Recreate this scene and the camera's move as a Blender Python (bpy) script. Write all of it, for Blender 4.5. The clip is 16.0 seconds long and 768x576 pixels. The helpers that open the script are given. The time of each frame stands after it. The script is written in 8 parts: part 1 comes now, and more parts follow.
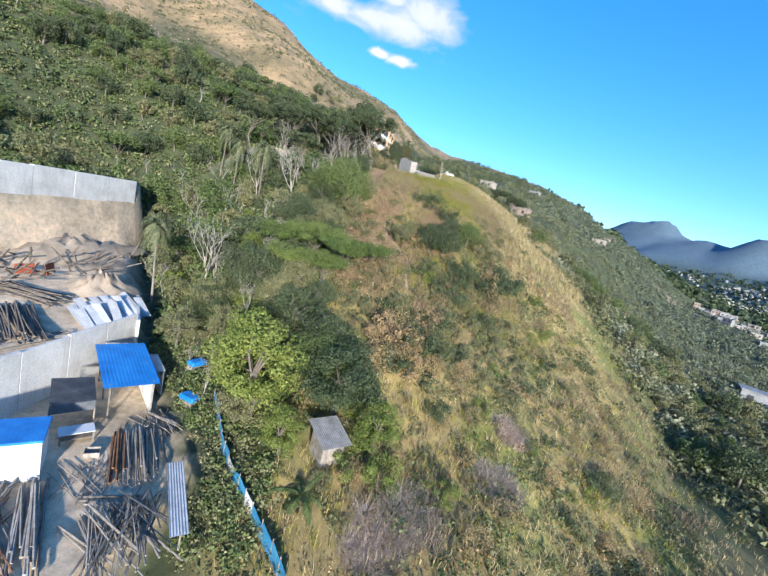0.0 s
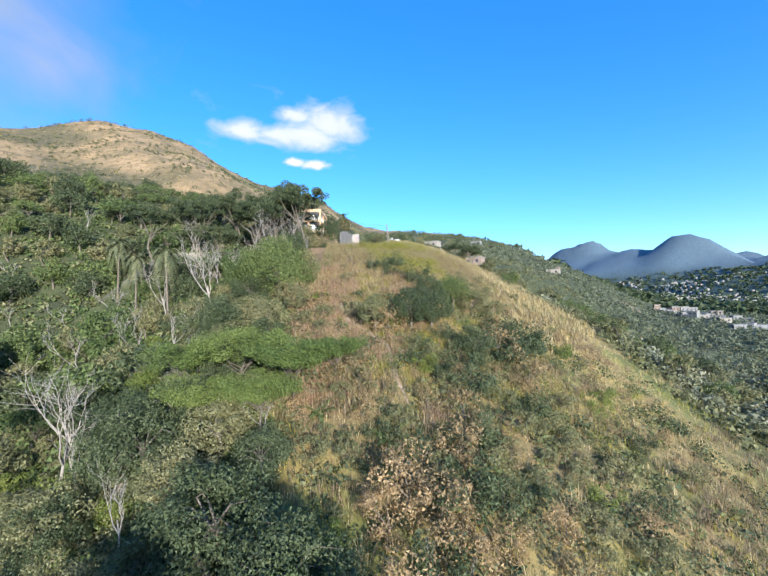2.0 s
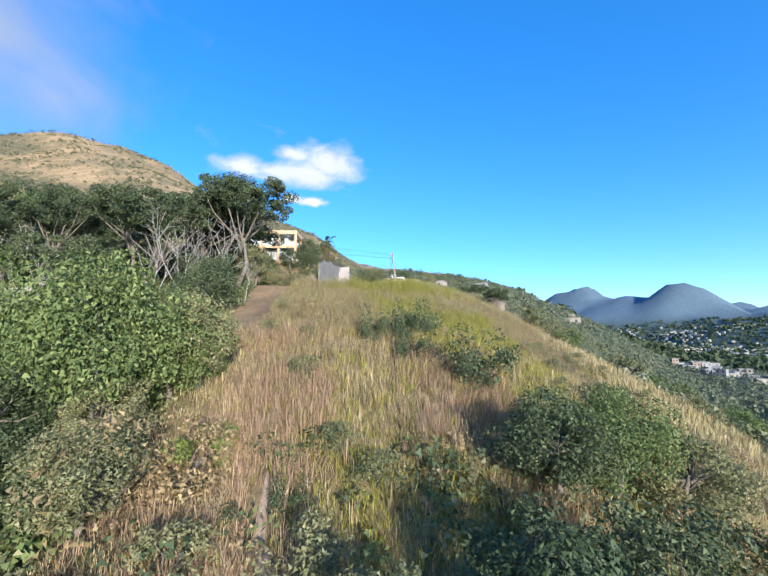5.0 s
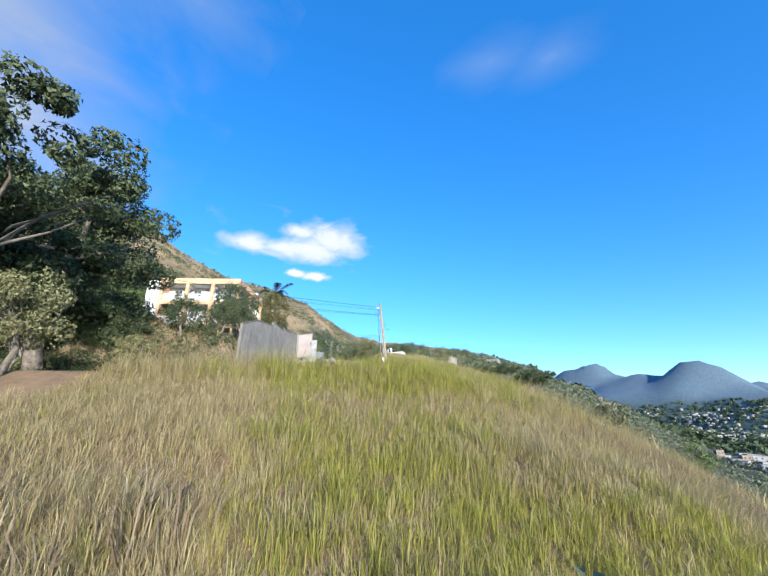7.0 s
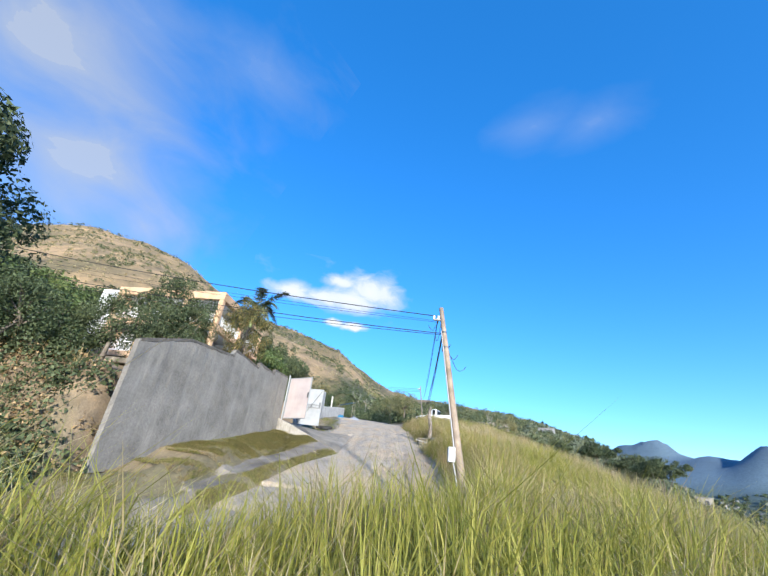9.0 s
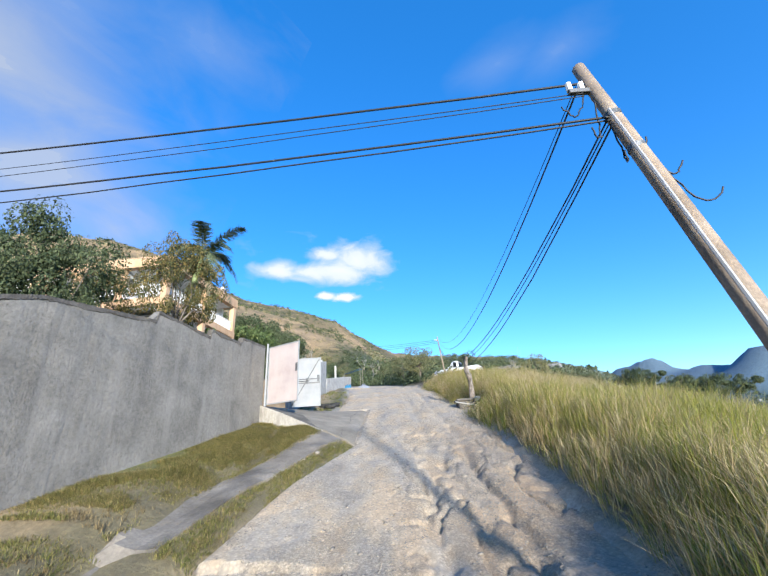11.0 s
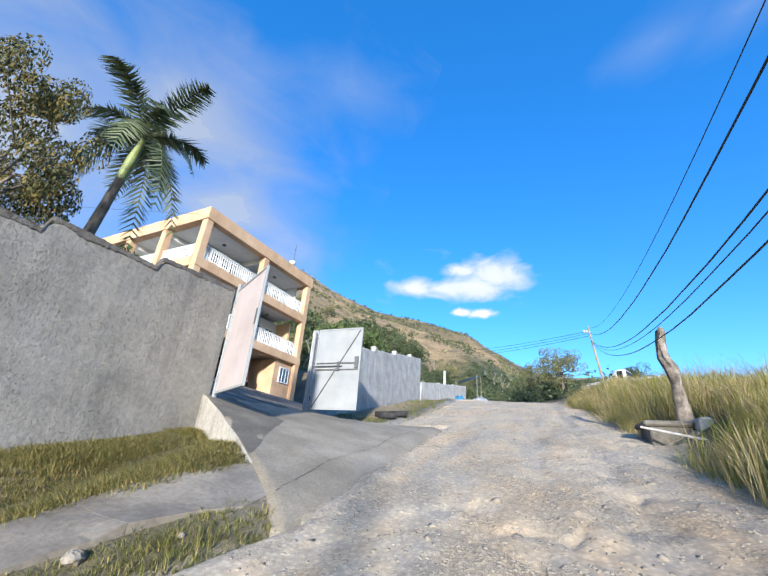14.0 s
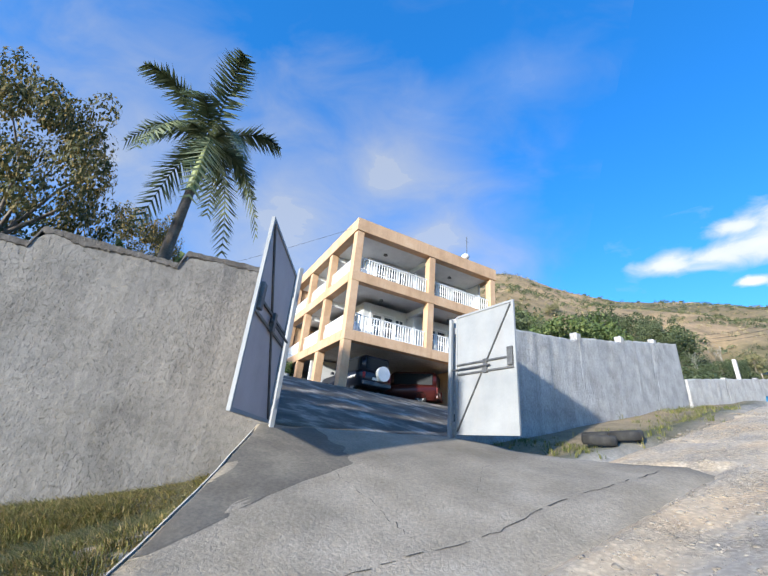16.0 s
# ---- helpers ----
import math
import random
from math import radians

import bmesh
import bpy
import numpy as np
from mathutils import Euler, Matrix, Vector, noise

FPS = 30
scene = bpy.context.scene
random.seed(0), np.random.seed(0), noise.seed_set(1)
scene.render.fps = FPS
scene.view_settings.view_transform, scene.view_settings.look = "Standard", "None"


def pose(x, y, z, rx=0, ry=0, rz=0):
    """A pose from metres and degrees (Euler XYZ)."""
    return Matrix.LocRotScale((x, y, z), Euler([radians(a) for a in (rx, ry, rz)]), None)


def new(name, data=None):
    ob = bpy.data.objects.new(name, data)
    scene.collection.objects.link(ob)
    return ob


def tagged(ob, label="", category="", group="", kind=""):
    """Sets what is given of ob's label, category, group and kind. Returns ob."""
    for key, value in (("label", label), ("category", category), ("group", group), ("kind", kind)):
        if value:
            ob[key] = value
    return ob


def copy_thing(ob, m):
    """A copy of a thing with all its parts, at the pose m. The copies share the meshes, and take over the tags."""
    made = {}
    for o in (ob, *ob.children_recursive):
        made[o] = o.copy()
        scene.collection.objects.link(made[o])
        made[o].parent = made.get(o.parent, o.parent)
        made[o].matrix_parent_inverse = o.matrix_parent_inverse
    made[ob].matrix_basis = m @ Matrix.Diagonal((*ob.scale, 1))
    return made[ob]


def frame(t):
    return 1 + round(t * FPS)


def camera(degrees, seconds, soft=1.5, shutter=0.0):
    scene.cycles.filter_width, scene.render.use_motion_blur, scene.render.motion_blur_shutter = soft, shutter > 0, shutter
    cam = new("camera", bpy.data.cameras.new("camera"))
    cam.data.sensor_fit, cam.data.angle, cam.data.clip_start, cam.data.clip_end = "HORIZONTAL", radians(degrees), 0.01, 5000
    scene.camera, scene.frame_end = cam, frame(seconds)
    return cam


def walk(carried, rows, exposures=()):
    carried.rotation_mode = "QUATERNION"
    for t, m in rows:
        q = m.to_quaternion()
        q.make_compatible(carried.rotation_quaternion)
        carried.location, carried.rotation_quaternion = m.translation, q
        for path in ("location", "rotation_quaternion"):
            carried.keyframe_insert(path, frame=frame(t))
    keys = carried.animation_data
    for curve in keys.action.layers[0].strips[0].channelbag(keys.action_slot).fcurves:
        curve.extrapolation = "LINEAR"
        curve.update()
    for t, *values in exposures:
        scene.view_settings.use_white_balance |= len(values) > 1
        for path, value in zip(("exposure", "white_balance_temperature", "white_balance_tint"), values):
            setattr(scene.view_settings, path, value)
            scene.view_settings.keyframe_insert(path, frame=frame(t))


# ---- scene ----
cam = camera(90.0, 16.0)
PATH = [
    (0.0, -5.02, -110.47, -14.62, 79.89, -13.62, 3.36),
    (0.5, -5.26, -107.58, -15.07, 85.99, -5.28, -0.59),
    (1.0, -5.55, -103.58, -15.47, 87.78, -0.71, -2.45),
    (1.5, -5.93, -98.43, -15.81, 91.25, -0.78, -2.49),
    (2.0, -6.28, -92.71, -15.51, 92.76, 1.42, -3.53),
    (2.5, -6.80, -87.42, -14.95, 94.43, 1.50, -3.87),
    (3.0, -7.02, -82.01, -14.32, 94.53, 3.06, -4.58),
    (3.5, -7.10, -76.60, -13.48, 94.54, 3.57, -4.90),
    (4.0, -6.81, -70.78, -12.29, 95.75, 6.56, -6.10),
    (4.5, -6.23, -65.49, -11.36, 97.45, 0.15, -4.91),
    (5.0, -5.60, -59.47, -9.94, 98.40, -0.43, -4.84),
    (7.3, -1.49, -29.16, -4.52, 110.77, -1.35, -4.65),
    (7.5, -1.67, -27.22, -4.12, 111.49, -2.82, -5.58),
    (8.0, -1.21, -22.65, -3.25, 113.64, -3.31, -4.67),
    (8.5, -0.84, -18.52, -2.41, 116.77, -5.97, -2.65),
    (8.7, -0.97, -17.12, -2.07, 117.32, -6.23, -1.55),
    (10.8, -2.05, -7.35, -0.18, 112.71, 1.01, 1.58),
    (11.0, -2.21, -6.86, -0.27, 111.94, 3.20, 1.60),
    (11.5, -2.71, -4.69, -0.54, 110.38, 5.38, 1.43),
    (12.0, -2.68, -2.88, -0.87, 111.07, 5.71, 1.36),
    (12.5, -2.45, -1.00, -0.60, 111.11, 3.01, 2.00),
    (13.0, -1.99, 0.82, -0.16, 113.56, 2.16, 4.34),
    (13.5, -1.47, 2.46, 0.18, 114.22, -2.58, 11.65),
    (14.0, -1.05, 3.84, 0.44, 114.34, -3.75, 20.39),
    (14.5, -0.78, 5.22, 0.74, 113.81, -3.08, 28.13),
    (15.0, -1.17, 6.78, 1.03, 113.84, -4.21, 38.59),
    (15.5, -1.37, 7.85, 1.21, 113.41, -4.34, 47.74),
    (16.0, -1.51, 8.73, 1.27, 113.58, -4.90, 55.09),
]
walk(cam, [(t, pose(x, y, z, rx, ry, rz)) for t, x, y, z, rx, ry, rz in PATH], [(0.0, 1.15, 6100, 8), (16.0, 1.15, 6100, 8)])

# ---- light ----
SUN_DIR = Vector((-1.55, 5.45, -1.25)).normalized()      # the way the sunlight travels
sun = new("sun", bpy.data.lights.new("sun", "SUN"))
sun.data.energy, sun.data.angle, sun.data.color = 4.4, radians(2.6), (1.0, 0.925, 0.82)
sun.rotation_euler = SUN_DIR.to_track_quat("-Z", "Y").to_euler()
world = bpy.data.worlds.new("world")
scene.world = world
world.use_nodes = True
wn = world.node_tree.nodes
sky = wn.new("ShaderNodeTexSky")
sky.sky_type, sky.sun_disc = "NISHITA", False
sky.sun_elevation = math.asin(-SUN_DIR.z)
sky.sun_rotation = math.atan2(-SUN_DIR.x, -SUN_DIR.y)
sky.air_density, sky.dust_density, sky.ozone_density = 1.0, 0.3, 3.0
wn["Background"].inputs["Strength"].default_value = 0.13
hs = wn.new("ShaderNodeHueSaturation")
hs.inputs["Hue"].default_value, hs.inputs["Saturation"].default_value, hs.inputs["Value"].default_value = 0.512, 1.28, 1.08
world.node_tree.links.new(sky.outputs[0], hs.inputs["Color"])
veil = wn.new("ShaderNodeMix")                           # thin high haze that evens out the blue
veil.data_type, veil.blend_type = "RGBA", "ADD"
veil.inputs["Factor"].default_value, veil.inputs[7].default_value = 1.0, (0.05, 0.35, 0.92, 1)
world.node_tree.links.new(hs.outputs[0], veil.inputs[6])
world.node_tree.links.new(veil.outputs[2], wn["Background"].inputs["Color"])


# ---- materials ----
def mat(name, base, rough=0.8, metal=0.0):
    m = bpy.data.materials.new(name)
    m.use_nodes = True
    b = m.node_tree.nodes["Principled BSDF"]
    b.inputs["Base Color"].default_value = (*base, 1)
    b.inputs["Roughness"].default_value, b.inputs["Metallic"].default_value = rough, metal
    return m


def noise_node(nt, scale, detail=6, rough=0.6, coord=None, dist=0.0):
    n = nt.nodes.new("ShaderNodeTexNoise")
    n.inputs["Scale"].default_value, n.inputs["Detail"].default_value = scale, detail
    n.inputs["Roughness"].default_value, n.inputs["Distortion"].default_value = rough, dist
    if coord is not None:
        nt.links.new(coord, n.inputs["Vector"])
    return n


def ramp_node(nt, fac, stops):
    r = nt.nodes.new("ShaderNodeValToRGB")
    e = r.color_ramp.elements
    while len(e) < len(stops):
        e.new(0.5)
    for el, (p, c) in zip(e, stops):
        el.position, el.color = p, (*c, 1)
    nt.links.new(fac, r.inputs["Fac"])
    return r


def mix_node(nt, fac, a, b, mode="MIX"):
    m = nt.nodes.new("ShaderNodeMix")
    m.data_type, m.blend_type = "RGBA", mode
    for sock, val in ((m.inputs["Factor"], fac), (m.inputs[6], a), (m.inputs[7], b)):
        if hasattr(val, "is_linked"):
            nt.links.new(val, sock)
        elif isinstance(val, (int, float)):
            sock.default_value = val
        else:
            sock.default_value = (*val, 1)
    return m.outputs[2]


STONE_TONE = 0.86                         # how light all worn surfaces are


def rough_mat(name, dark, mid, light, scale, fine, rough=0.85, bump=0.3, dist=0.02, metal=0.0, vary=0.0, streak=0.0, streak_col=(0.1, 0.1, 0.1), grain=0.28):
    """A worn surface: stains at one scale, grain at another, bump; vary: brightness from piece to piece; streak: run-down stains."""
    dark, mid, light, streak_col = [tuple(STONE_TONE * k for k in c_) for c_ in (dark, mid, light, streak_col)]
    m = mat(name, mid, rough, metal)
    nt = m.node_tree
    b = nt.nodes["Principled BSDF"]
    tc = nt.nodes.new("ShaderNodeTexCoord").outputs["Object"]
    n1, n2 = noise_node(nt, scale, 6, 0.6, tc), noise_node(nt, fine, 4, 0.7, tc)
    r1 = ramp_node(nt, n1.outputs["Fac"], [(0.3, dark), (0.5, mid), (0.72, light)])
    grain = ramp_node(nt, n2.outputs["Fac"], [(0.3, (1 - grain,) * 3), (0.7, (1 + 0.55 * grain,) * 3)])
    col = mix_node(nt, 1.0, r1.outputs["Color"], grain.outputs["Color"], "MULTIPLY")
    if streak:
        mp = nt.nodes.new("ShaderNodeMapping")
        mp.inputs["Scale"].default_value = (1.0, 1.0, 0.12)
        nt.links.new(tc, mp.inputs["Vector"])
        n3 = noise_node(nt, 2.6, 5, 0.65, mp.outputs["Vector"])
        r3 = ramp_node(nt, n3.outputs["Fac"], [(0.5, (0, 0, 0)), (0.75, (streak, streak, streak))])
        col = mix_node(nt, r3.outputs["Color"], col, streak_col)
    if vary:
        oi = nt.nodes.new("ShaderNodeObjectInfo")
        rv = ramp_node(nt, oi.outputs["Random"], [(0.0, (1 - vary,) * 3), (1.0, (1 + vary,) * 3)])
        col = mix_node(nt, 1.0, col, rv.outputs["Color"], "MULTIPLY")
    nt.links.new(col, b.inputs["Base Color"])
    bp = nt.nodes.new("ShaderNodeBump")
    bp.inputs["Strength"].default_value, bp.inputs["Distance"].default_value = bump, dist
    nt.links.new(n2.outputs["Fac"], bp.inputs["Height"])
    nt.links.new(bp.outputs["Normal"], b.inputs["Normal"])
    return m


# ---- lie of the land ----
def smooth(a, b, v):
    t = np.clip((v - a) / (np.asarray(b) - a), 0, 1)
    return t * t * (3 - 2 * t)


def soft(v, k):
    """max(v, 0) with a rounded corner."""
    return k * np.logaddexp(0, np.clip(v / k, -60, 60))


LATTICE = np.random.RandomState(5).rand(256, 256)


def vnoise(x, y):
    """Smooth random heights from 0 to 1 over a unit lattice."""
    xi, yi = np.floor(x).astype(int), np.floor(y).astype(int)
    fx, fy = x - xi, y - yi
    fx, fy = fx * fx * (3 - 2 * fx), fy * fy * (3 - 2 * fy)
    a, b = LATTICE[xi % 256, yi % 256], LATTICE[(xi + 1) % 256, yi % 256]
    c, d = LATTICE[xi % 256, (yi + 1) % 256], LATTICE[(xi + 1) % 256, (yi + 1) % 256]
    return (a * (1 - fx) + b * fx) * (1 - fy) + (c * (1 - fx) + d * fx) * fy


def fbm(x, y, octaves=4):
    return sum(vnoise(x * 2 ** o + 17.3 * o, y * 2 ** o + 5.1 * o) * 0.5 ** o for o in range(octaves)) / 1.9


ROAD = ((-60, -22, -6.0), (-24, -9.5, -3.1), (-12, -8.5, -3.1), (-6.5, -7.2, -3.0), (-3.4, -3.6, -2.6), (-2.4, 0, -2.0), (-2.2, 5, -0.85),
        (-2.0, 10, 0.25), (-2.0, 19, 2.1), (-2.2, 25, 3.35), (-3.5, 36, 5.3), (-10, 60, 9.2), (-24, 110, 19.0))


def road_at(x, y):
    """Distance from the middle of the track (minus: on the house side) and the track's height there."""
    best, side, zr = np.full(np.shape(x), 1e9), np.zeros(np.shape(x)), np.zeros(np.shape(x))
    for (ax, ay, az), (bx, by, bz) in zip(ROAD, ROAD[1:]):
        dx, dy = bx - ax, by - ay
        k = np.clip(((x - ax) * dx + (y - ay) * dy) / (dx * dx + dy * dy), 0, 1)
        d = np.hypot(x - ax - k * dx, y - ay - k * dy)
        near = d < best
        best = np.where(near, d, best)
        side = np.where(near, np.sign(dy * (x - ax) - dx * (y - ay)), side)
        zr = np.where(near, az + k * (bz - az), zr)
    return best * np.where(side < 0, -1, 1), zr


AXIS_Y = (-260, -130, -95, -81, -60, -53, -30, -20, -13, -8, 0, 5, 14, 30, 60, 120)
AXIS_Z = (-60, -43, -36.5, -31.5, -22, -18.6, -9.0, -5.4, -3.0, -2.2, -0.9, 0.2, 2.2, 5.1, 8.4, 16.0)


def natural(x, y):
    """The grassy spur, its fall to the right-hand valley and to the gully and yard on the other side."""
    a = np.interp(y, AXIS_Y, AXIS_Z)
    x0 = np.interp(y, (-90, -60, -25, 0, 40), (4, 1, 5, 9, 14))
    fall = np.interp(y, (-100, -60, 0, 40), (0.25, 0.42, 0.52, 0.45))
    z = a - fall * soft(x - x0, 3.0)
    z = z - np.interp(y, (-100, -50, -30, -12, 5), (0.45, 0.5, 0.34, 0.1, 0.0)) * soft(-16 - x, 3.0)
    z = z + np.interp(y, (-20, 0, 30), (0.0, 0.12, 0.2)) * soft(-9 - x, 2.0)
    return np.maximum(z, -37 - 0.02 * np.abs(x))


CREST_A = (-180, -130, -100, -75, -56, -48, -41, -35, -29, -22, -15, -9, -5, 0, 5, 12, 18, 26, 36, 46, 60, 100, 140, 180)
CREST_R = (140, 160, 240, 260, 250, 232, 215, 200, 205, 215, 240, 265, 300, 400, 420, 420, 420, 430, 430, 330, 180, 120, 120, 140)
CREST_Z = (-44, -40, 35, 78, 94, 108, 104, 94, 86, 80, 83, 84, 82, 90, 86, 80, 73, 58, 20, -28, -40, -40, -42, -44)
BEYOND = (0.0, 0.0, -0.1, -0.1, -0.15, -0.15, -0.15, -0.15, -0.15, -0.15, -0.15, -0.15, -0.15, -0.15, -0.12, -0.12, -0.1, -0.06, -0.02, 0.02, 0.025, 0.02, 0.0, 0.0)


def far_land(x, y):
    r, az = np.hypot(x, y), np.degrees(np.arctan2(x, y))
    rc, zc, sl = np.interp(az, CREST_A, CREST_R), np.interp(az, CREST_A, CREST_Z), np.interp(az, CREST_A, BEYOND)
    up = zc * np.clip(r / rc, 0, 1) ** np.where(zc > 0, 1.25, 0.35)
    z = up + sl * np.clip(r - rc, 0, 1800)
    z = z + (fbm(x / 45, y / 45, 3) - 0.5) * 14 * smooth(60, 200, r) * smooth(0, 60, np.abs(r - rc) + 20) * np.where(zc > 0, 1, 0.5)
    # the mountains that close the view
    wob = 1 + 0.5 * (fbm(x / 110, y / 110) - 0.5)
    for mx, my, mz, w in ((1090, 1115, 198, 165), (951, 1510, 258, 200), (1030, 1310, 185, 230), (1330, 900, 130, 300), (800, 1560, 170, 260), (1500, 1250, 165, 330), (700, 1900, 215, 380), (1640, 640, 130, 300), (870, 1700, 200, 240)):
        e = np.exp(-(((x - mx) ** 2 + (y - my) ** 2) / (2 * w * w)) ** 0.8)
        z = np.maximum(z, mz * e * wob - 12 - 60 * smooth(0.3, 0.0, e))
    return z


def drive_mask(x, y):
    """1 on the concrete drive between track and gate."""
    k = np.clip((-3.6 - x) / 4.7, 0, 1)
    lo, hi = 7.6 + 3.3 * k ** 0.74, 16.6 - 1.7 * k
    return smooth(0.25, 0.6, y - lo) * smooth(0.15, -0.15, y - hi) * smooth(-3.5, -3.8, x) * smooth(-8.9, -8.4, x)


def drive_z(x, y):
    """The drive's upper side: from the track up to the gate sill."""
    k = np.clip((-3.9 - x) / 4.2, 0, 1)
    w = k ** 1.3
    hi = 16.6 - 1.7 * np.clip((-3.6 - x) / 4.7, 0, 1)
    sunk = 0.16 * smooth(-4.1, -3.6, x) + 0.16 * smooth(hi - 0.7, hi, y) * smooth(-7.4, -6.0, x)                     # its front edge dives under the track's dust
    return road_at(x, y)[1] * (1 - w) + (1.52 + 0.05 * (y - 11)) * w + 0.05 - sunk


def land(x, y):
    """Height of the ground."""
    x, y = np.asarray(x, float), np.asarray(y, float)
    near = natural(x, y)
    rr = np.hypot(x, np.where(y > 0, y, y * 0.35))
    w = smooth(45, 120, rr)
    z = near * (1 - w) + far_land(x, y) * w
    d, rz = road_at(x, y)
    rough = smooth(0, 6, np.abs(d) - 3.5)
    z = z + (fbm(x / 7, y / 7) - 0.5) * 1.3 * rough * smooth(300, 80, rr)
    # house plot behind the wall, cut into the slope
    plot = smooth(-3.3, -4.4, d) * smooth(-8.5, -1.0, y) * smooth(46, 34, y) * smooth(-52, -30, x)
    verge = rz + np.interp(y, (-2, 2.4, 6, 9, 11, 15, 30), (0.75, 0.6, 0.5, 0.47, 0.42, 0.2, 0.1)) * smooth(-3.6, -6.0, d)
    yard = np.maximum(verge, np.interp(y, (-2, 11, 16, 45), (0.6, 1.75, 2.5, 7.0)) + 0.19 * soft(-9 - x, 1.5))
    wx = np.interp(y, (-1.5, 11), (-10.6, -8.1)) - 0.12
    behind = smooth(wx - 0.4, wx - 0.75, x) * smooth(-3.5, -1.2, y)
    z = z * (1 - plot) + (yard * behind + verge * (1 - behind)) * plot
    court = np.minimum(-8.2, np.where(y < 11.2, wx - 0.3, -8.2))
    inner = smooth(court, court - 0.4, x) * smooth(-30, -28, x) * smooth(8.5, 10.0, y) * smooth(31, 29, y)
    z = z * (1 - inner) + (np.interp(x, (-17, -8), (3.94, 1.6)) - 0.15) * inner
    # the track, rutted and washed out
    on = smooth(5.4, 3.3, np.abs(d)) * smooth(-55, -40, x) * smooth(105, 80, y)
    rut = 0.12 * (fbm(x * 0.8 + 3, y * 0.25) - 0.5) + 0.05 * (fbm(x * 3, y * 2.2, 2) - 0.5)
    z = z * (1 - on) + (rz + rut - 0.09 * smooth(3.6, 3.2, np.abs(d)) - 0.3 * smooth(3.5, 3.0, np.abs(d)) * smooth(-8.5, -7, y) * smooth(43, 41, y)) * on
    # earth banked against the lower side of the drive
    k = np.clip((-3.6 - x) / 4.7, 0, 1)
    lo = 7.6 + 3.3 * k ** 0.74
    bank = drive_z(x, lo) - 0.02 - 0.75 * smooth(0.40, 0.92, k) - (0.24 + 0.14 * smooth(0.35, 0.9, k)) * np.clip(lo - y, 0, 0.9) - 0.34 * np.clip(lo - y - 0.9, 0, 9)
    z = np.where((x < -3.5) & (x > -8.3) & (y < lo + 0.4) & (y > 2), np.maximum(z, bank), z)
    dm = drive_mask(x, y)
    z = z * (1 - dm) + np.minimum(z, drive_z(x, y) - 0.16) * dm
    # scrap yard terrace at the foot of the slope
    edge = np.where(x < -28.5, ((x + 28.5) * 28 + (y + 74) * 20.5) / 34.7, ((x + 28.5) * 14 + (y + 74) * 13.5) / 19.4)
    ty = smooth(0.6, -1.2, np.maximum(edge, x + 15.0)) * smooth(-125, -112, y) * smooth(-58, -54, x)
    terrace = np.where(x < -29.3, -31.0 - 0.14 * np.clip(x + 29.3, -20.7, 0), -34.2)
    terrace = np.where(x < -50.3, -18.6, terrace)
    z = z * (1 - ty) + terrace * ty
    return z


def put_mesh(name, verts, faces, material=None, parent=None, smooth_shade=False):
    me = bpy.data.meshes.new(name)
    me.from_pydata([tuple(v) for v in verts], [], [tuple(f) for f in faces])
    if material:
        me.materials.append(material)
    if smooth_shade:
        me.polygons.foreach_set("use_smooth", [True] * len(me.polygons))
    ob = new(name, me)
    ob.parent = parent
    return ob


NG = 420
u = np.linspace(-1, 1, NG)
gx, gy = 3600 * np.sinh(6.6 * u) / np.sinh(6.6), -18 + 3600 * np.sinh(6.6 * u) / np.sinh(6.6)
XX, YY = np.meshgrid(gx, gy)
ZZ = land(XX, YY)
idx = np.arange(NG * NG).reshape(NG, NG)
quads = np.stack([idx[:-1, :-1], idx[:-1, 1:], idx[1:, 1:], idx[1:, :-1]], -1).reshape(-1, 4)
# ---- ground and its cover ----
RD = road_at(XX, YY)[0]
RR = np.hypot(XX, YY)
AZ = np.degrees(np.arctan2(XX, YY))


def grass_mask(x, y):
    """1 where tall dry grass grows on the spur and the bank."""
    d, _ = road_at(x, y)
    e_ = np.interp(y, (-4.5, -4, 5, 8, 11), (3.6, 3.5, 3.7, 3.45, 3.0))
    m = smooth(e_, e_ + np.where(y > -4, 0.6, 1.0), d) * (1 - (x < 2.42) * (y > 12.5) * (y < 15.6)) * smooth(-17, -12, x + 0.05 * (y + 30) * (y < -12) + 6 * smooth(-30, -20, y)) * smooth(62, 34, x - 0.2 * y) * smooth(-114, -100, y) * smooth(44, 30, y)
    return m


def dry_hill(x, y):
    r, az = np.hypot(x, y), np.degrees(np.arctan2(x, y))
    z = land(x, y)
    n = fbm(x / 30, y / 30)
    cut = np.interp(az, (-60, -38, -20, -8, 2, 8), (17, 16, 20, 28, 46, 80))
    return smooth(-9, 9, z - cut + 22 * (n - 0.5)) * smooth(62, 88, r)


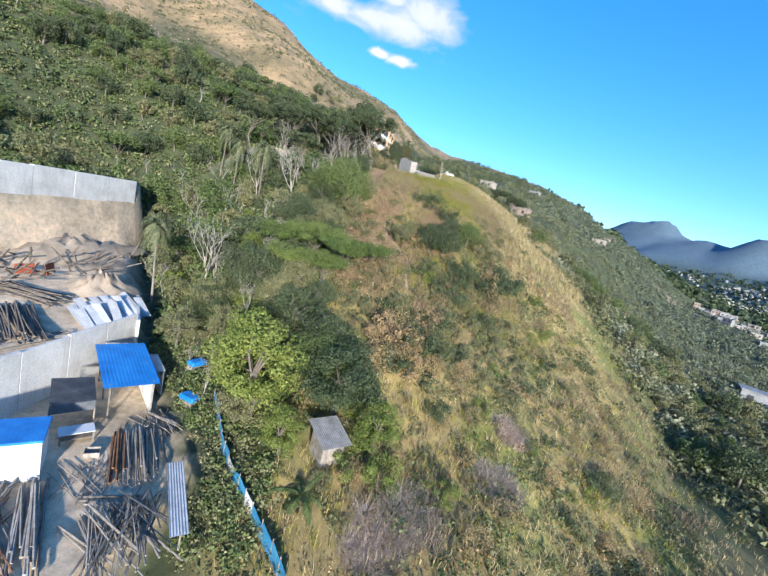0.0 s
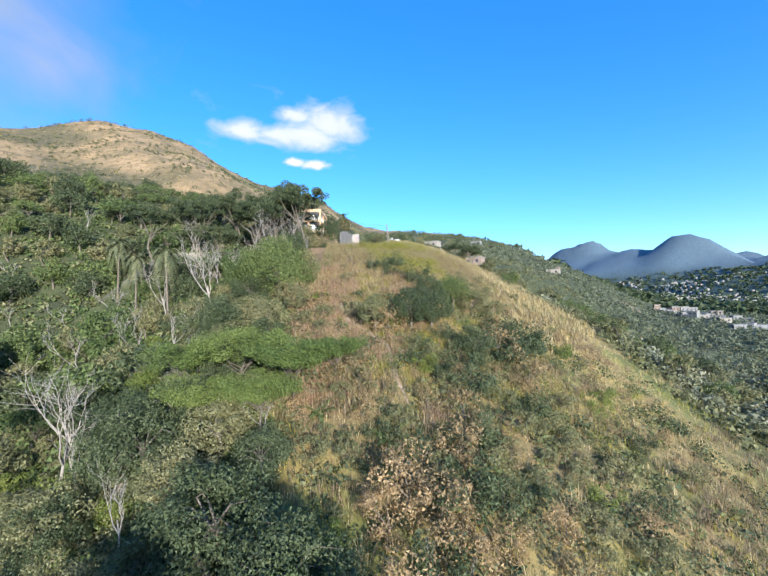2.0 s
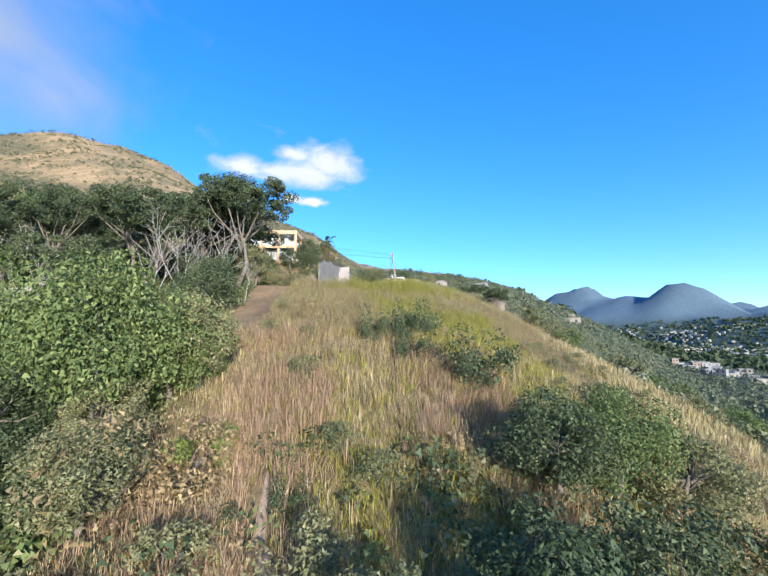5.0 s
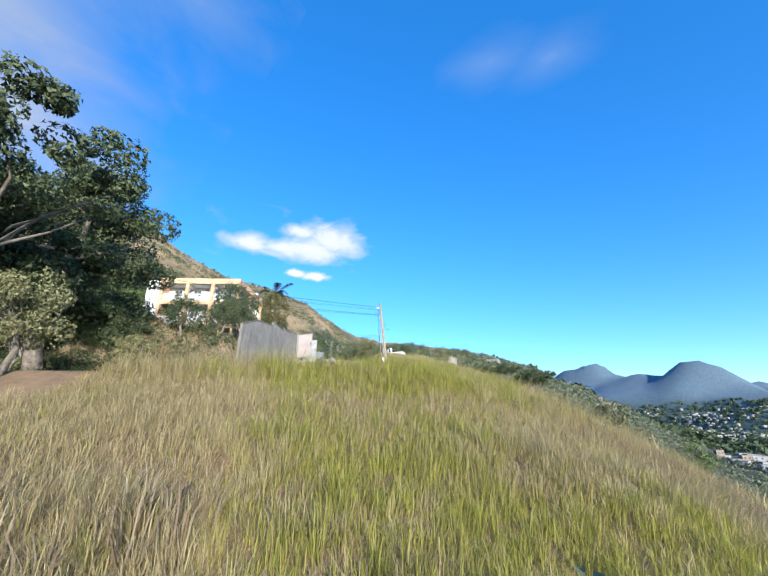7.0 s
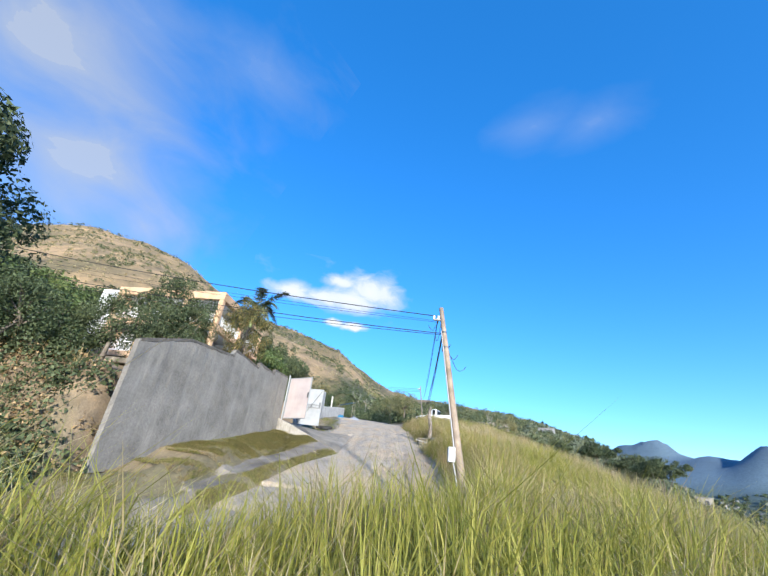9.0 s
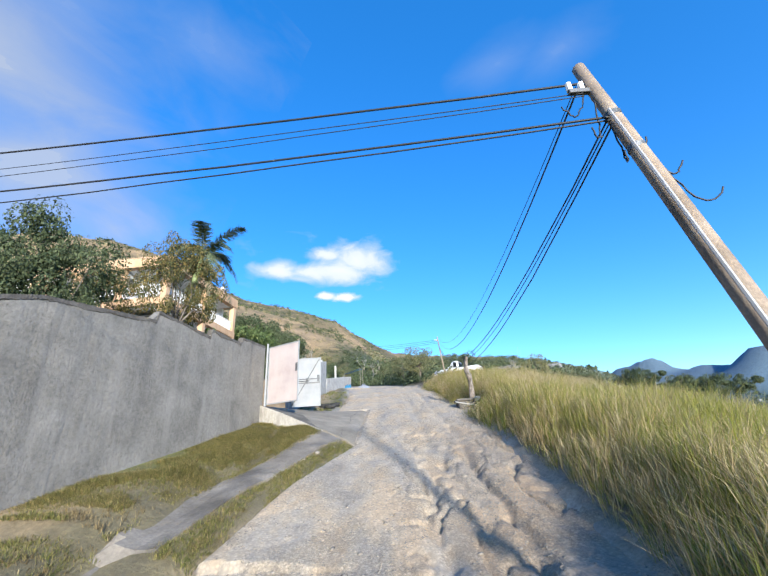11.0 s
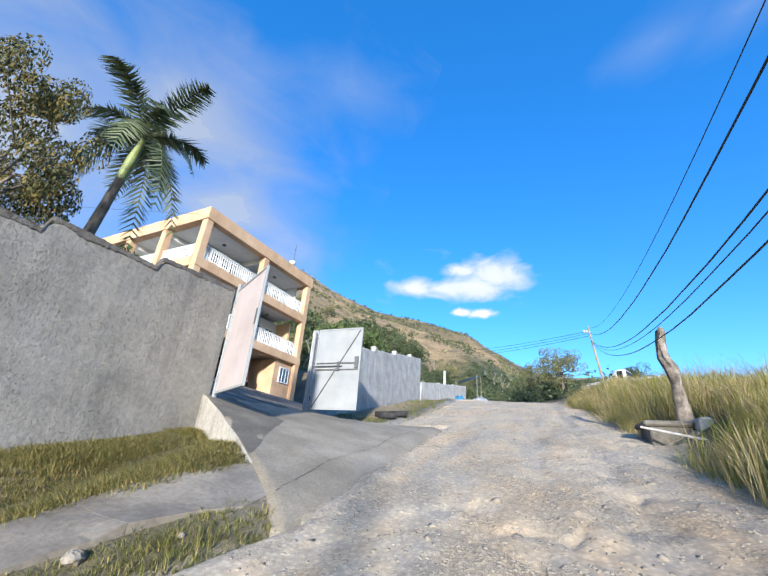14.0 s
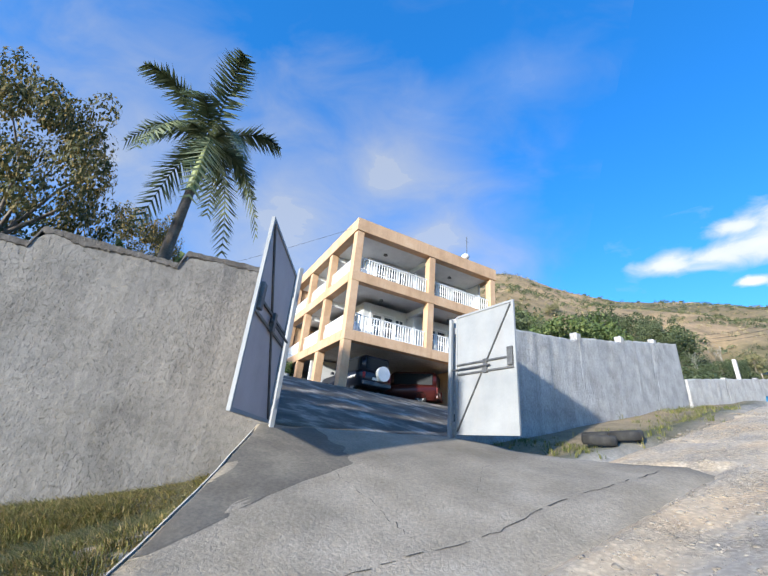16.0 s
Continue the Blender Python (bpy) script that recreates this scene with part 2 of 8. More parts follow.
def colours():
    n1, n2, n3 = fbm(XX / 9, YY / 9), fbm(XX / 2.2 + 40, YY / 2.2), fbm(XX / 60 + 9, YY / 60)
    def c(*v):
        return np.array(v)[None, None, :]
    def over(base, col, m):
        return base * (1 - m[..., None]) + col * m[..., None]
    col = c(0.045, 0.055, 0.022) * (0.7 + 0.8 * n2[..., None])
    dryc = over(over(c(0.32, 0.222, 0.118) * np.ones(XX.shape + (1,)), c(0.20, 0.148, 0.078), smooth(0.4, 0.62, n1)), c(0.105, 0.09, 0.045), smooth(0.48, 0.68, n3))
    col = over(col, dryc, dry_hill(XX, YY))
    straw = over(over(c(0.30, 0.23, 0.085) * np.ones(XX.shape + (1,)), c(0.20, 0.20, 0.05), smooth(0.42, 0.6, n1)), c(0.22, 0.145, 0.08), smooth(0.55, 0.7, n3))
    col = over(col, straw * (0.6 + 0.6 * n2[..., None]), grass_mask(XX, YY))
    # aerial haze put into the colour: bluish far valley floor, blue mountains
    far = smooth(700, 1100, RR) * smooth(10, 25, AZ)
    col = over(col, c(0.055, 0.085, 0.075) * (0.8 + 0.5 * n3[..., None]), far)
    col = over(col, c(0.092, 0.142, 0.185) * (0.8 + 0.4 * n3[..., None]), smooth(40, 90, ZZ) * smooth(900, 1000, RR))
    # house plot, verge, track, yard
    plot = smooth(-4.0, -5.0, RD) * smooth(-9, -4, YY) * smooth(46, 34, YY) * smooth(-33, -28, XX)
    col = over(col, c(0.20, 0.15, 0.095) * (0.6 + 0.8 * n2[..., None]), plot)
    vg = plot * smooth(16, 13, YY) * smooth(-10.4, -9.8, XX) * smooth(0.40, 0.62, n2)
    col = over(col, c(0.25, 0.195, 0.115), plot * smooth(-10.4, -9.8, XX))
    col = over(col, c(0.13, 0.11, 0.05) * (0.6 + 0.8 * n2[..., None]), plot * smooth(-11.0, -10.4, XX) * smooth(12, 11, YY) * smooth(3.0, 7.0, YY))
    col = over(col, c(0.15, 0.15, 0.045), vg)
    tr = smooth(4.3, 3.1, np.abs(RD) + 1.0 * (n2 - 0.5)) * smooth(-55, -40, XX) * smooth(54, 47, YY)
    road_c = over(over(c(0.40, 0.365, 0.315) * np.ones(XX.shape + (1,)), c(0.42, 0.335, 0.24), smooth(0.45, 0.65, fbm(XX / 1.6, YY / 5))), c(0.24, 0.215, 0.19), smooth(0.6, 0.75, fbm(XX / 1.1 + 9, YY / 3.0)))
    path = np.interp(YY, (-7, 0, 4, 8.5), (-8.0, -7.0, -6.3, -4.7))
    tr = tr * (1 - smooth(path + 1.45, path + 1.05, XX) * smooth(8.6, 8.0, YY) * smooth(-9, -7, YY))
    col = over(col, c(0.16, 0.135, 0.075) * (0.7 + 0.6 * n2[..., None]), smooth(6.4, 5.4, np.abs(RD)) * smooth(-9, -7, YY) * smooth(10, 9, YY) * (RD < 0))
    col = over(col, road_c, tr)
    edge = np.where(XX < -28.5, ((XX + 28.5) * 28 + (YY + 74) * 20.5) / 34.7, ((XX + 28.5) * 14 + (YY + 74) * 13.5) / 19.4)
    ty = smooth(0.6, -1.2, np.maximum(edge, XX + 15.0)) * smooth(-125, -112, YY) * smooth(-52, -50, XX)
    col = over(col, over(c(0.74, 0.56, 0.37) * np.ones(XX.shape + (1,)), c(0.52, 0.40, 0.275), smooth(0.45, 0.65, n2)), ty)
    pale = np.exp(-((XX - 250) ** 2 / 900 + (YY - 228) ** 2 / 700)) + 0.8 * np.exp(-((XX - 70) ** 2 / 500 + (YY - 60) ** 2 / 160))
    return over(col, c(0.36, 0.28, 0.20), np.clip(pale, 0, 1) * smooth(0.4, 0.6, n1))


ground_m = mat("soil_and_dry_grass", (0.2, 0.17, 0.08), 0.95)
nt = ground_m.node_tree
attr = nt.nodes.new("ShaderNodeAttribute")
attr.attribute_name = "soil"
gtc = nt.nodes.new("ShaderNodeTexCoord").outputs["Object"]
g1, g2 = noise_node(nt, 1.6, 8, 0.7, gtc), noise_node(nt, 14, 5, 0.7, gtc)
g0 = noise_node(nt, 0.22, 8, 0.72, gtc)
gp = ramp_node(nt, g0.outputs["Fac"], [(0.32, (0.55, 0.56, 0.55)), (0.5, (1, 1, 1)), (0.68, (1.35, 1.28, 1.22))])
gr = ramp_node(nt, g1.outputs["Fac"], [(0.3, (0.7, 0.7, 0.7)), (0.5, (1, 1, 1)), (0.72, (1.25, 1.22, 1.18))])
gs = ramp_node(nt, g2.outputs["Fac"], [(0.3, (0.72, 0.72, 0.72)), (0.7, (1.18, 1.18, 1.18))])
gcol = mix_node(nt, 1.0, mix_node(nt, 1.0, mix_node(nt, 1.0, attr.outputs["Color"], gp.outputs["Color"], "MULTIPLY"), gr.outputs["Color"], "MULTIPLY"), gs.outputs["Color"], "MULTIPLY")
nt.links.new(gcol, nt.nodes["Principled BSDF"].inputs["Base Color"])
gb = nt.nodes.new("ShaderNodeBump")
gb.inputs["Strength"].default_value, gb.inputs["Distance"].default_value = 0.7, 0.06
nt.links.new(g2.outputs["Fac"], gb.inputs["Height"])
nt.links.new(gb.outputs["Normal"], nt.nodes["Principled BSDF"].inputs["Normal"])

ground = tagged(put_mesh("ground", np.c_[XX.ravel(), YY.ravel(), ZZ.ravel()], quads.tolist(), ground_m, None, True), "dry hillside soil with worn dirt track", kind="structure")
# vertex colours: soils, plus the haze tint of the far hills
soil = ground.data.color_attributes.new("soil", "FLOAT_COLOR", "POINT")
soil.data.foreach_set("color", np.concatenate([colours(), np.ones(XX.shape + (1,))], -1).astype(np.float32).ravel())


# ---- plants ----
LEAF_TONE = 0.78                          # how light all foliage is


def leaf_mat(name, dark, mid, light, trans=0.25):
    """Leaves: each leaf a little different, plants of one kind differ from one another."""
    m = mat(name, mid, 0.6)
    t = m.node_tree
    b = t.nodes["Principled BSDF"]
    geo, oi = t.nodes.new("ShaderNodeNewGeometry"), t.nodes.new("ShaderNodeObjectInfo")
    dark, mid, light = [tuple(LEAF_TONE * k for k in c_) for c_ in (dark, mid, light)]
    r = ramp_node(t, geo.outputs["Random Per Island"], [(0.0, dark), (0.5, mid), (1.0, light)])
    v = ramp_node(t, oi.outputs["Random"], [(0.0, (0.84, 0.88, 0.83)), (1.0, (1.38, 1.27, 1.22))])
    c = mix_node(t, 1.0, r.outputs["Color"], v.outputs["Color"], "MULTIPLY")
    t.links.new(c, b.inputs["Base Color"])
    b.inputs["Specular IOR Level"].default_value = 0.25
    tl, ms = t.nodes.new("ShaderNodeBsdfTranslucent"), t.nodes.new("ShaderNodeMixShader")
    t.links.new(c, tl.inputs["Color"])
    ms.inputs[0].default_value = trans
    t.links.new(b.outputs[0], ms.inputs[1])
    t.links.new(tl.outputs[0], ms.inputs[2])
    t.links.new(ms.outputs[0], t.nodes["Material Output"].inputs["Surface"])
    return m


green_m = leaf_mat("leaf_green", (0.06, 0.095, 0.03), (0.115, 0.165, 0.055), (0.20, 0.25, 0.095))
dark_m = leaf_mat("leaf_dark", (0.045, 0.065, 0.032), (0.085, 0.115, 0.055), (0.15, 0.185, 0.095))
lime_m = leaf_mat("leaf_lime", (0.09, 0.14, 0.03), (0.17, 0.22, 0.05), (0.27, 0.31, 0.085))
olive_m = leaf_mat("leaf_olive", (0.11, 0.12, 0.055), (0.20, 0.205, 0.10), (0.31, 0.31, 0.165))
# greyed leaf for the valley side: distance haze put into the foliage colour
hazy_leaf_m = leaf_mat("leaf_sage", (0.11, 0.13, 0.08), (0.20, 0.22, 0.14), (0.31, 0.33, 0.23))
dry_m = leaf_mat("leaf_dry", (0.18, 0.135, 0.07), (0.33, 0.245, 0.13), (0.48, 0.37, 0.21))
straw_m = leaf_mat("grass_straw", (0.28, 0.225, 0.11), (0.50, 0.41, 0.22), (0.66, 0.57, 0.35), 0.3)
fresh_m = leaf_mat("grass_fresh", (0.19, 0.205, 0.04), (0.37, 0.37, 0.075), (0.56, 0.51, 0.15), 0.4)
rust_m = leaf_mat("grass_rust", (0.22, 0.145, 0.09), (0.37, 0.265, 0.18), (0.50, 0.39, 0.28), 0.3)
bark_m = rough_mat("bark", (0.10, 0.08, 0.06), (0.17, 0.14, 0.11), (0.26, 0.23, 0.19), 4, 30, bump=0.8)
wood_bark_m = rough_mat("grey_bark", (0.17, 0.15, 0.125), (0.26, 0.235, 0.20), (0.36, 0.33, 0.29), 4, 30, bump=0.6)
pale_bark_m = rough_mat("pale_bark", (0.24, 0.21, 0.18), (0.36, 0.33, 0.29), (0.48, 0.45, 0.41), 5, 40, bump=0.5)


def mesh_np(name, verts, faces, material):
    """Mesh from arrays; faces all of one size."""
    me = bpy.data.meshes.new(name)
    verts, faces = np.asarray(verts, np.float32), np.asarray(faces, np.int32)
    me.vertices.add(len(verts))
    me.vertices.foreach_set("co", verts.ravel())
    k = faces.shape[1]
    me.loops.add(faces.size)
    me.loops.foreach_set("vertex_index", faces.ravel())
    me.polygons.add(len(faces))
    me.polygons.foreach_set("loop_start", np.arange(0, faces.size, k, dtype=np.int32))
    me.update(calc_edges=True)
    me.materials.append(material)
    return me


def leaves(rng, centres, normals, size, narrow=0.5, plain=False):
    """Pointed leaf quads at the centres, turned about so that they face roughly along the normals."""
    n = len(centres)
    nn = normals + rng.normal(0, 0.55, (n, 3))
    nn /= np.linalg.norm(nn, axis=1)[:, None] + 1e-9
    a = np.cross(nn, rng.normal(0, 1, (n, 3)))
    a /= np.linalg.norm(a, axis=1)[:, None] + 1e-9
    b = np.cross(nn, a)
    s = size * rng.uniform(0.6, 1.35, (n, 1))
    if plain:
        v = np.stack([centres - a * s, centres + a * s * 0.7 - b * s * narrow * 1.15, centres + a * s * 0.9 + b * s * narrow * 1.15], 1)
        return v.reshape(-1, 3), np.arange(3 * n).reshape(n, 3)
    v = np.stack([centres - a * s, centres - b * s * narrow + nn * s * 0.15, centres + a * s, centres + b * s * narrow + nn * s * 0.15], 1)
    return v.reshape(-1, 3), np.arange(4 * n).reshape(n, 4)


def crown_mesh(name, seed, material, n, radii, centre, clumps, clump_r, size, flat=False, narrow=0.5, plain=True):
    """A crown of leaf clumps with gaps and an uneven outline."""
    rng = np.random.RandomState(seed)
    dirs = rng.normal(0, 1, (clumps, 3))
    dirs /= np.linalg.norm(dirs, axis=1)[:, None]
    dirs[:, 2] = dirs[:, 2] * 0.8 + 0.15 if flat else np.maximum(dirs[:, 2], -0.85)
    cc = dirs * np.array(radii) * rng.uniform(0.55, 1.0, (clumps, 1)) + np.array(centre)
    k = rng.randint(0, clumps, n)
    off = rng.normal(0, 1, (n, 3))
    off /= np.linalg.norm(off, axis=1)[:, None]
    cr = clump_r * rng.uniform(0.6, 1.3, clumps)
    p = cc[k] + off * (cr[k] * rng.uniform(0.45, 1.0, n) ** 0.5)[:, None] * np.array((1, 1, 0.62 if flat else 0.8))
    v, f = leaves(rng, p, off + np.array((0, 0, 0.3)), size, narrow, plain)
    return mesh_np(name, v, f, material), cc


def tubes(paths, sides=6):
    """Tapered tubes along paths of (point, radius); arrays of verts and quads."""
    V, F, o = [], [], 0
    ang = np.linspace(0, 2 * np.pi, sides, endpoint=False)
    for path in paths:
        pts, rad = np.array([p for p, _ in path], float), [r for _, r in path]
        for i in range(len(pts)):
            t = pts[min(i + 1, len(pts) - 1)] - pts[max(i - 1, 0)]
            t = t / (np.linalg.norm(t) + 1e-9)
            a = np.cross(t, (0.3, 0.9, 0.1) if abs(t[2]) > 0.9 else (0, 0, 1))
            a /= np.linalg.norm(a) + 1e-9
            b = np.cross(t, a)
            V.append(pts[i] + rad[i] * (np.cos(ang)[:, None] * a + np.sin(ang)[:, None] * b))
        for i in range(len(pts) - 1):
            for j in range(sides):
                q = o + i * sides
                F.append((q + j, q + (j + 1) % sides, q + sides + (j + 1) % sides, q + sides + j))
        o += len(pts) * sides
    return np.concatenate(V), np.array(F)


def limbs(seed, height, r0, ends, lean=0.0, fork=0.45):
    """A trunk and a limb to each end."""
    rng = np.random.RandomState(seed)
    top = np.array((lean * height, 0.3 * lean * height, height * fork))
    mid = top * 0.5 + rng.normal(0, 0.06 * height, 3) * (1, 1, 0)
    paths = [[((0, 0, -0.6), r0 * 1.25), (mid, r0 * 0.85), (top, r0 * 0.62)]]
    for e in ends:
        m = (top + e) / 2 + rng.normal(0, 0.05 * height, 3)
        paths.append([(top * rng.uniform(0.72, 1.0), r0 * 0.45), (m, r0 * 0.26), (e, r0 * 0.07)])
    return tubes(paths, 6)


def twigs(seed, height, r0, levels=4, spread=0.5, split=3, rise=0.25):
    """A bare tree: limbs that fork again and again."""
    rng = np.random.RandomState(seed)
    paths = []

    def grow(p, d, length, r, lvl):
        pts, rad = [p], [r]
        for i in range(3):
            d = d + rng.normal(0, 0.16, 3) + np.array((0, 0, rise * 0.3))
            d /= np.linalg.norm(d)
            p = p + d * length / 3
            pts.append(p)
            rad.append(r * (1 - 0.16 * (i + 1)))
        paths.append(list(zip(pts, rad)))
        if lvl > 0:
            for _ in range(split):
                nd = d + rng.normal(0, spread, 3)
                nd[2] = max(nd[2], -0.1)
                grow(pts[rng.randint(2, 4)], nd / np.linalg.norm(nd), length * rng.uniform(0.55, 0.85), r * 0.52, lvl - 1)

    grow(np.array((0, 0, -0.5)), np.array((0.05, 0.0, 1.0)), height * 0.36, r0, levels)
    return tubes(paths, 4)


def plant(name, label, category, parts):
    """A plant at the origin from named meshes, to be copied to its places."""
    e = tagged(new(name), label, category, name + "s")
    for n, me in parts:
        new(n, me).parent = e
    return e


def broadleaf(name, seed, label, leaf, h, r, n, size, clumps=26, flat=False, bark=None, lean=0.0, clump=0.30, low=0.62, plain=True):
    cm, cc = crown_mesh("crown", seed, leaf, n, (r, r, h * (flat or 0.34)), (lean * h, 0, h * (0.78 if flat else low)), clumps, r * clump, size, flat, 0.5, plain)
    rng = np.random.RandomState(seed)
    v, f = limbs(seed, h, (0.017 if flat else 0.024) * h + 0.02, cc[rng.permutation(len(cc))[:9]], lean)
    return plant(name, label, "tree", [("trunk", mesh_np("trunk", v, f, bark or bark_m)), ("crown", cm)])


def shrub(name, seed, label, leaf, r, h, n, size, clumps=16):
    cm, cc = crown_mesh("foliage", seed, leaf, n, (r, r, h * 0.55), (0, 0, h * 0.45), clumps, r * 0.36, size)
    v, f = limbs(seed, h, 0.03 * h, cc[:7], 0.0, 0.2)
    return plant(name, label, "shrub", [("stem", mesh_np("stem", v, f, bark_m)), ("foliage", cm)])


def frond(rng, base, az, length, rise, droop, width, n=26, tip=1.0):
    """One feather leaf: rib path and leaflets."""
    pts = []
    d0 = np.array((math.cos(az), math.sin(az), 0))
    for i in range(n + 1):
        s = i / n
        pts.append(np.array(base) + d0 * length * (s - 0.18 * droop * s * s) + np.array((0, 0, length * (rise * s - droop * s ** 2.1))))
    pts = np.array(pts)
    side = np.array((-d0[1], d0[0], 0))
    V, F = [], []
    for i in range(2, n):
        t = pts[i + 1] - pts[i - 1]
        t /= np.linalg.norm(t)
        w = width * math.sin(math.pi * (0.12 + 0.85 * i / n)) ** 0.6
        for sg in (-1, 1):
            for _ in range(3):
                q = side * sg * w * rng.uniform(0.8, 1.1) + t * w * rng.uniform(0.35, 0.8) - np.array((0, 0, 1)) * w * rng.uniform(0.1, 0.6)
                k = t * 0.016 * length
                o = len(V)
                V += [pts[i] - k, pts[i] + k, pts[i] + q]
                F.append((o, o + 1, o + 2))
    rib = [(pts[i], 0.028 * (1 - 0.9 * i / n)) for i in range(0, n + 1, 4)]
    return V, F, rib


def palm(name, seed, label, h, r, fronds, length, trunk_m, droop=0.75, lean=(0.05, 0.0), width=0.42, shaft=None, leaf=None, rises=(-0.1, 0.95)):
    rng = np.random.RandomState(seed)
    tp = np.array((lean[0] * h, lean[1] * h, h))
    path = [((0, 0, -0.6), r * 1.3), (tp * 0.35, r), (tp * 0.7, r * 0.85), (tp, r * 0.7)]
    parts = [("trunk", mesh_np("trunk", *tubes([path], 10), trunk_m))]
    if shaft:
        t2 = tp + tp / h * shaft
        parts.append(("crownshaft", mesh_np("crownshaft", *tubes([[(tp, r * 0.8), (tp + tp / h * shaft * 0.5, r * 0.85), (t2, r * 0.45)]], 10), shaft_m)))
        tp = t2
    for i in range(fronds):
        s = i / max(1, fronds - 1)
        V, F, rib = frond(rng, tp, i * 2.4 + rng.uniform(-0.2, 0.2), length * rng.uniform(0.85, 1.1), rises[1] + (rises[0] - rises[1]) * s, droop * (0.6 + 0.6 * s), width)
        rv, rf = tubes([rib], 3)
        tris = np.concatenate([np.array(F), np.concatenate([rf[:, :3], rf[:, [0, 2, 3]]]) + len(V)])
        parts.append(("frond", mesh_np("frond", np.concatenate([np.array(V), rv]), tris, leaf or palm_m)))
    return plant(name, label, "palm", parts)


palm_m = leaf_mat("leaf_palm", (0.03, 0.055, 0.025), (0.055, 0.09, 0.04), (0.10, 0.14, 0.07))
shaft_m = rough_mat("palm_shaft", (0.16, 0.2, 0.06), (0.24, 0.29, 0.10), (0.32, 0.36, 0.16), 2, 18, rough=0.5)


def stand(proto, x, y, size=1.0, turn=None, sink=0.0, stretch=1.0):
    turn = random.uniform(0, 6.28) if turn is None else turn
    z = float(land(x, y)) - sink
    ob = copy_thing(proto, Matrix.Translation((x, y, z)) @ Matrix.Rotation(turn, 4, "Z"))
    ob.scale = (size, size, size * stretch)
    return ob


def park(proto):
    """The pattern plant is taken away once its copies stand."""
    for o in list(proto.children_recursive) + [proto]:
        bpy.data.objects.remove(o)


palm_green_m = leaf_mat("leaf_palm_green", (0.10, 0.12, 0.06), (0.18, 0.205, 0.11), (0.29, 0.31, 0.19))
feather_m = leaf_mat("leaf_feathery", (0.075, 0.115, 0.03), (0.145, 0.20, 0.055), (0.24, 0.30, 0.095))
# patterns
round_p = broadleaf("broadleaf_tree", 11, "dense round broadleaf tree in full green leaf", green_m, 7.2, 3.7, 19000, 0.085, 60, clump=0.32, low=0.47)
wide_p = broadleaf("spreading_tree", 12, "low spreading tree with feathery green crown", feather_m, 6.2, 4.4, 22000, 0.07, 60, 0.27, clump=0.24)
lime_p = broadleaf("lime_green_tree", 13, "tall tree with yellow-green leaves on hillside", lime_m, 9.5, 2.7, 11000, 0.105, 44, low=0.5, clump=0.38)
umb_p = broadleaf("umbrella_tree", 14, "dark flat-topped umbrella tree with bare limbs", dark_m, 12.5, 5.0, 14000, 0.12, 70, 0.19, lean=0.06, clump=0.19)
dark_p = broadleaf("dark_tree", 15, "large dark green tree with dense leaves", dark_m, 9, 3.7, 12000, 0.115, 56, clump=0.32, low=0.48)
olive_p = broadleaf("olive_green_tree", 16, "thin olive-green tree with open crown", olive_m, 7, 2.5, 6500, 0.095, 36, low=0.48, clump=0.32)
tall_p = broadleaf("tall_dark_tree", 65, "tall dark tree with drooping leafy boughs", dark_m, 20.5, 6.4, 34000, 0.15, 62, low=0.47, clump=0.23)
mid_dark_p = broadleaf("dark_tree", 18, "dark green tree in dense leaf", dark_m, 8.5, 3.5, 10000, 0.105, 46, clump=0.33, low=0.48)
mid_olive_p = broadleaf("olive_green_tree", 19, "olive-green tree with open crown", olive_m, 7, 2.6, 7500, 0.085, 36, low=0.48, clump=0.32)
bare_p = plant("bare_tree", "leafless pale grey tree with forked limbs", "tree", [("trunk", mesh_np("trunk", *twigs(21, 11.0, 0.17, 4, 0.5, 3), pale_bark_m))])
bare2_p = plant("bare_tree", "leafless slender grey tree with fine twigs", "tree", [("trunk", mesh_np("trunk", *twigs(22, 8.0, 0.09, 4, 0.42, 3, 0.5), pale_bark_m))])
shrub_p = shrub("green_shrub", 31, "dense dark green shrub among the grass", dark_m, 1.7, 2.2, 2100, 0.078, 24)
shrub2_p = shrub("olive_shrub", 32, "scrubby olive-green shrub on grassy slope", olive_m, 1.5, 2.0, 1600, 0.073, 20)
shrub3_p = shrub("dry_shrub", 33, "half-dry shrub with brown leaves", dry_m, 1.4, 2.2, 1500, 0.066, 20)
shrub4_p = shrub("lime_shrub", 34, "bright yellow-green shrub on the slope", lime_m, 1.6, 2.0, 2600, 0.068, 20)
gully_palm_p = palm("fan_palm", 41, "tall palm with drooping grey-green fronds", 8.0, 0.13, 32, 2.5, bark_m, 1.55, (0.04, 0.02), 0.45, rises=(-0.3, 1.3), leaf=palm_green_m)
banana_p = palm("low_palm", 42, "low stemless palm with arching fronds", 0.5, 0.12, 12, 2.2, bark_m, 0.7, (0, 0), 0.35, leaf=green_m)

far_round_p = broadleaf("gully_tree", 61, "green broadleaf tree crowded in the gully", green_m, 7.2, 3.4, 2400, 0.20, 40, clump=0.34, low=0.48)
far_dark_p = broadleaf("gully_tree", 62, "dark green tree crowded in the gully", dark_m, 8.5, 3.5, 2600, 0.21, 42, clump=0.33, low=0.48)
far_olive_p = broadleaf("gully_tree", 63, "olive-green tree crowded in the gully", olive_m, 7.0, 2.6, 1900, 0.19, 34, clump=0.34, low=0.48)
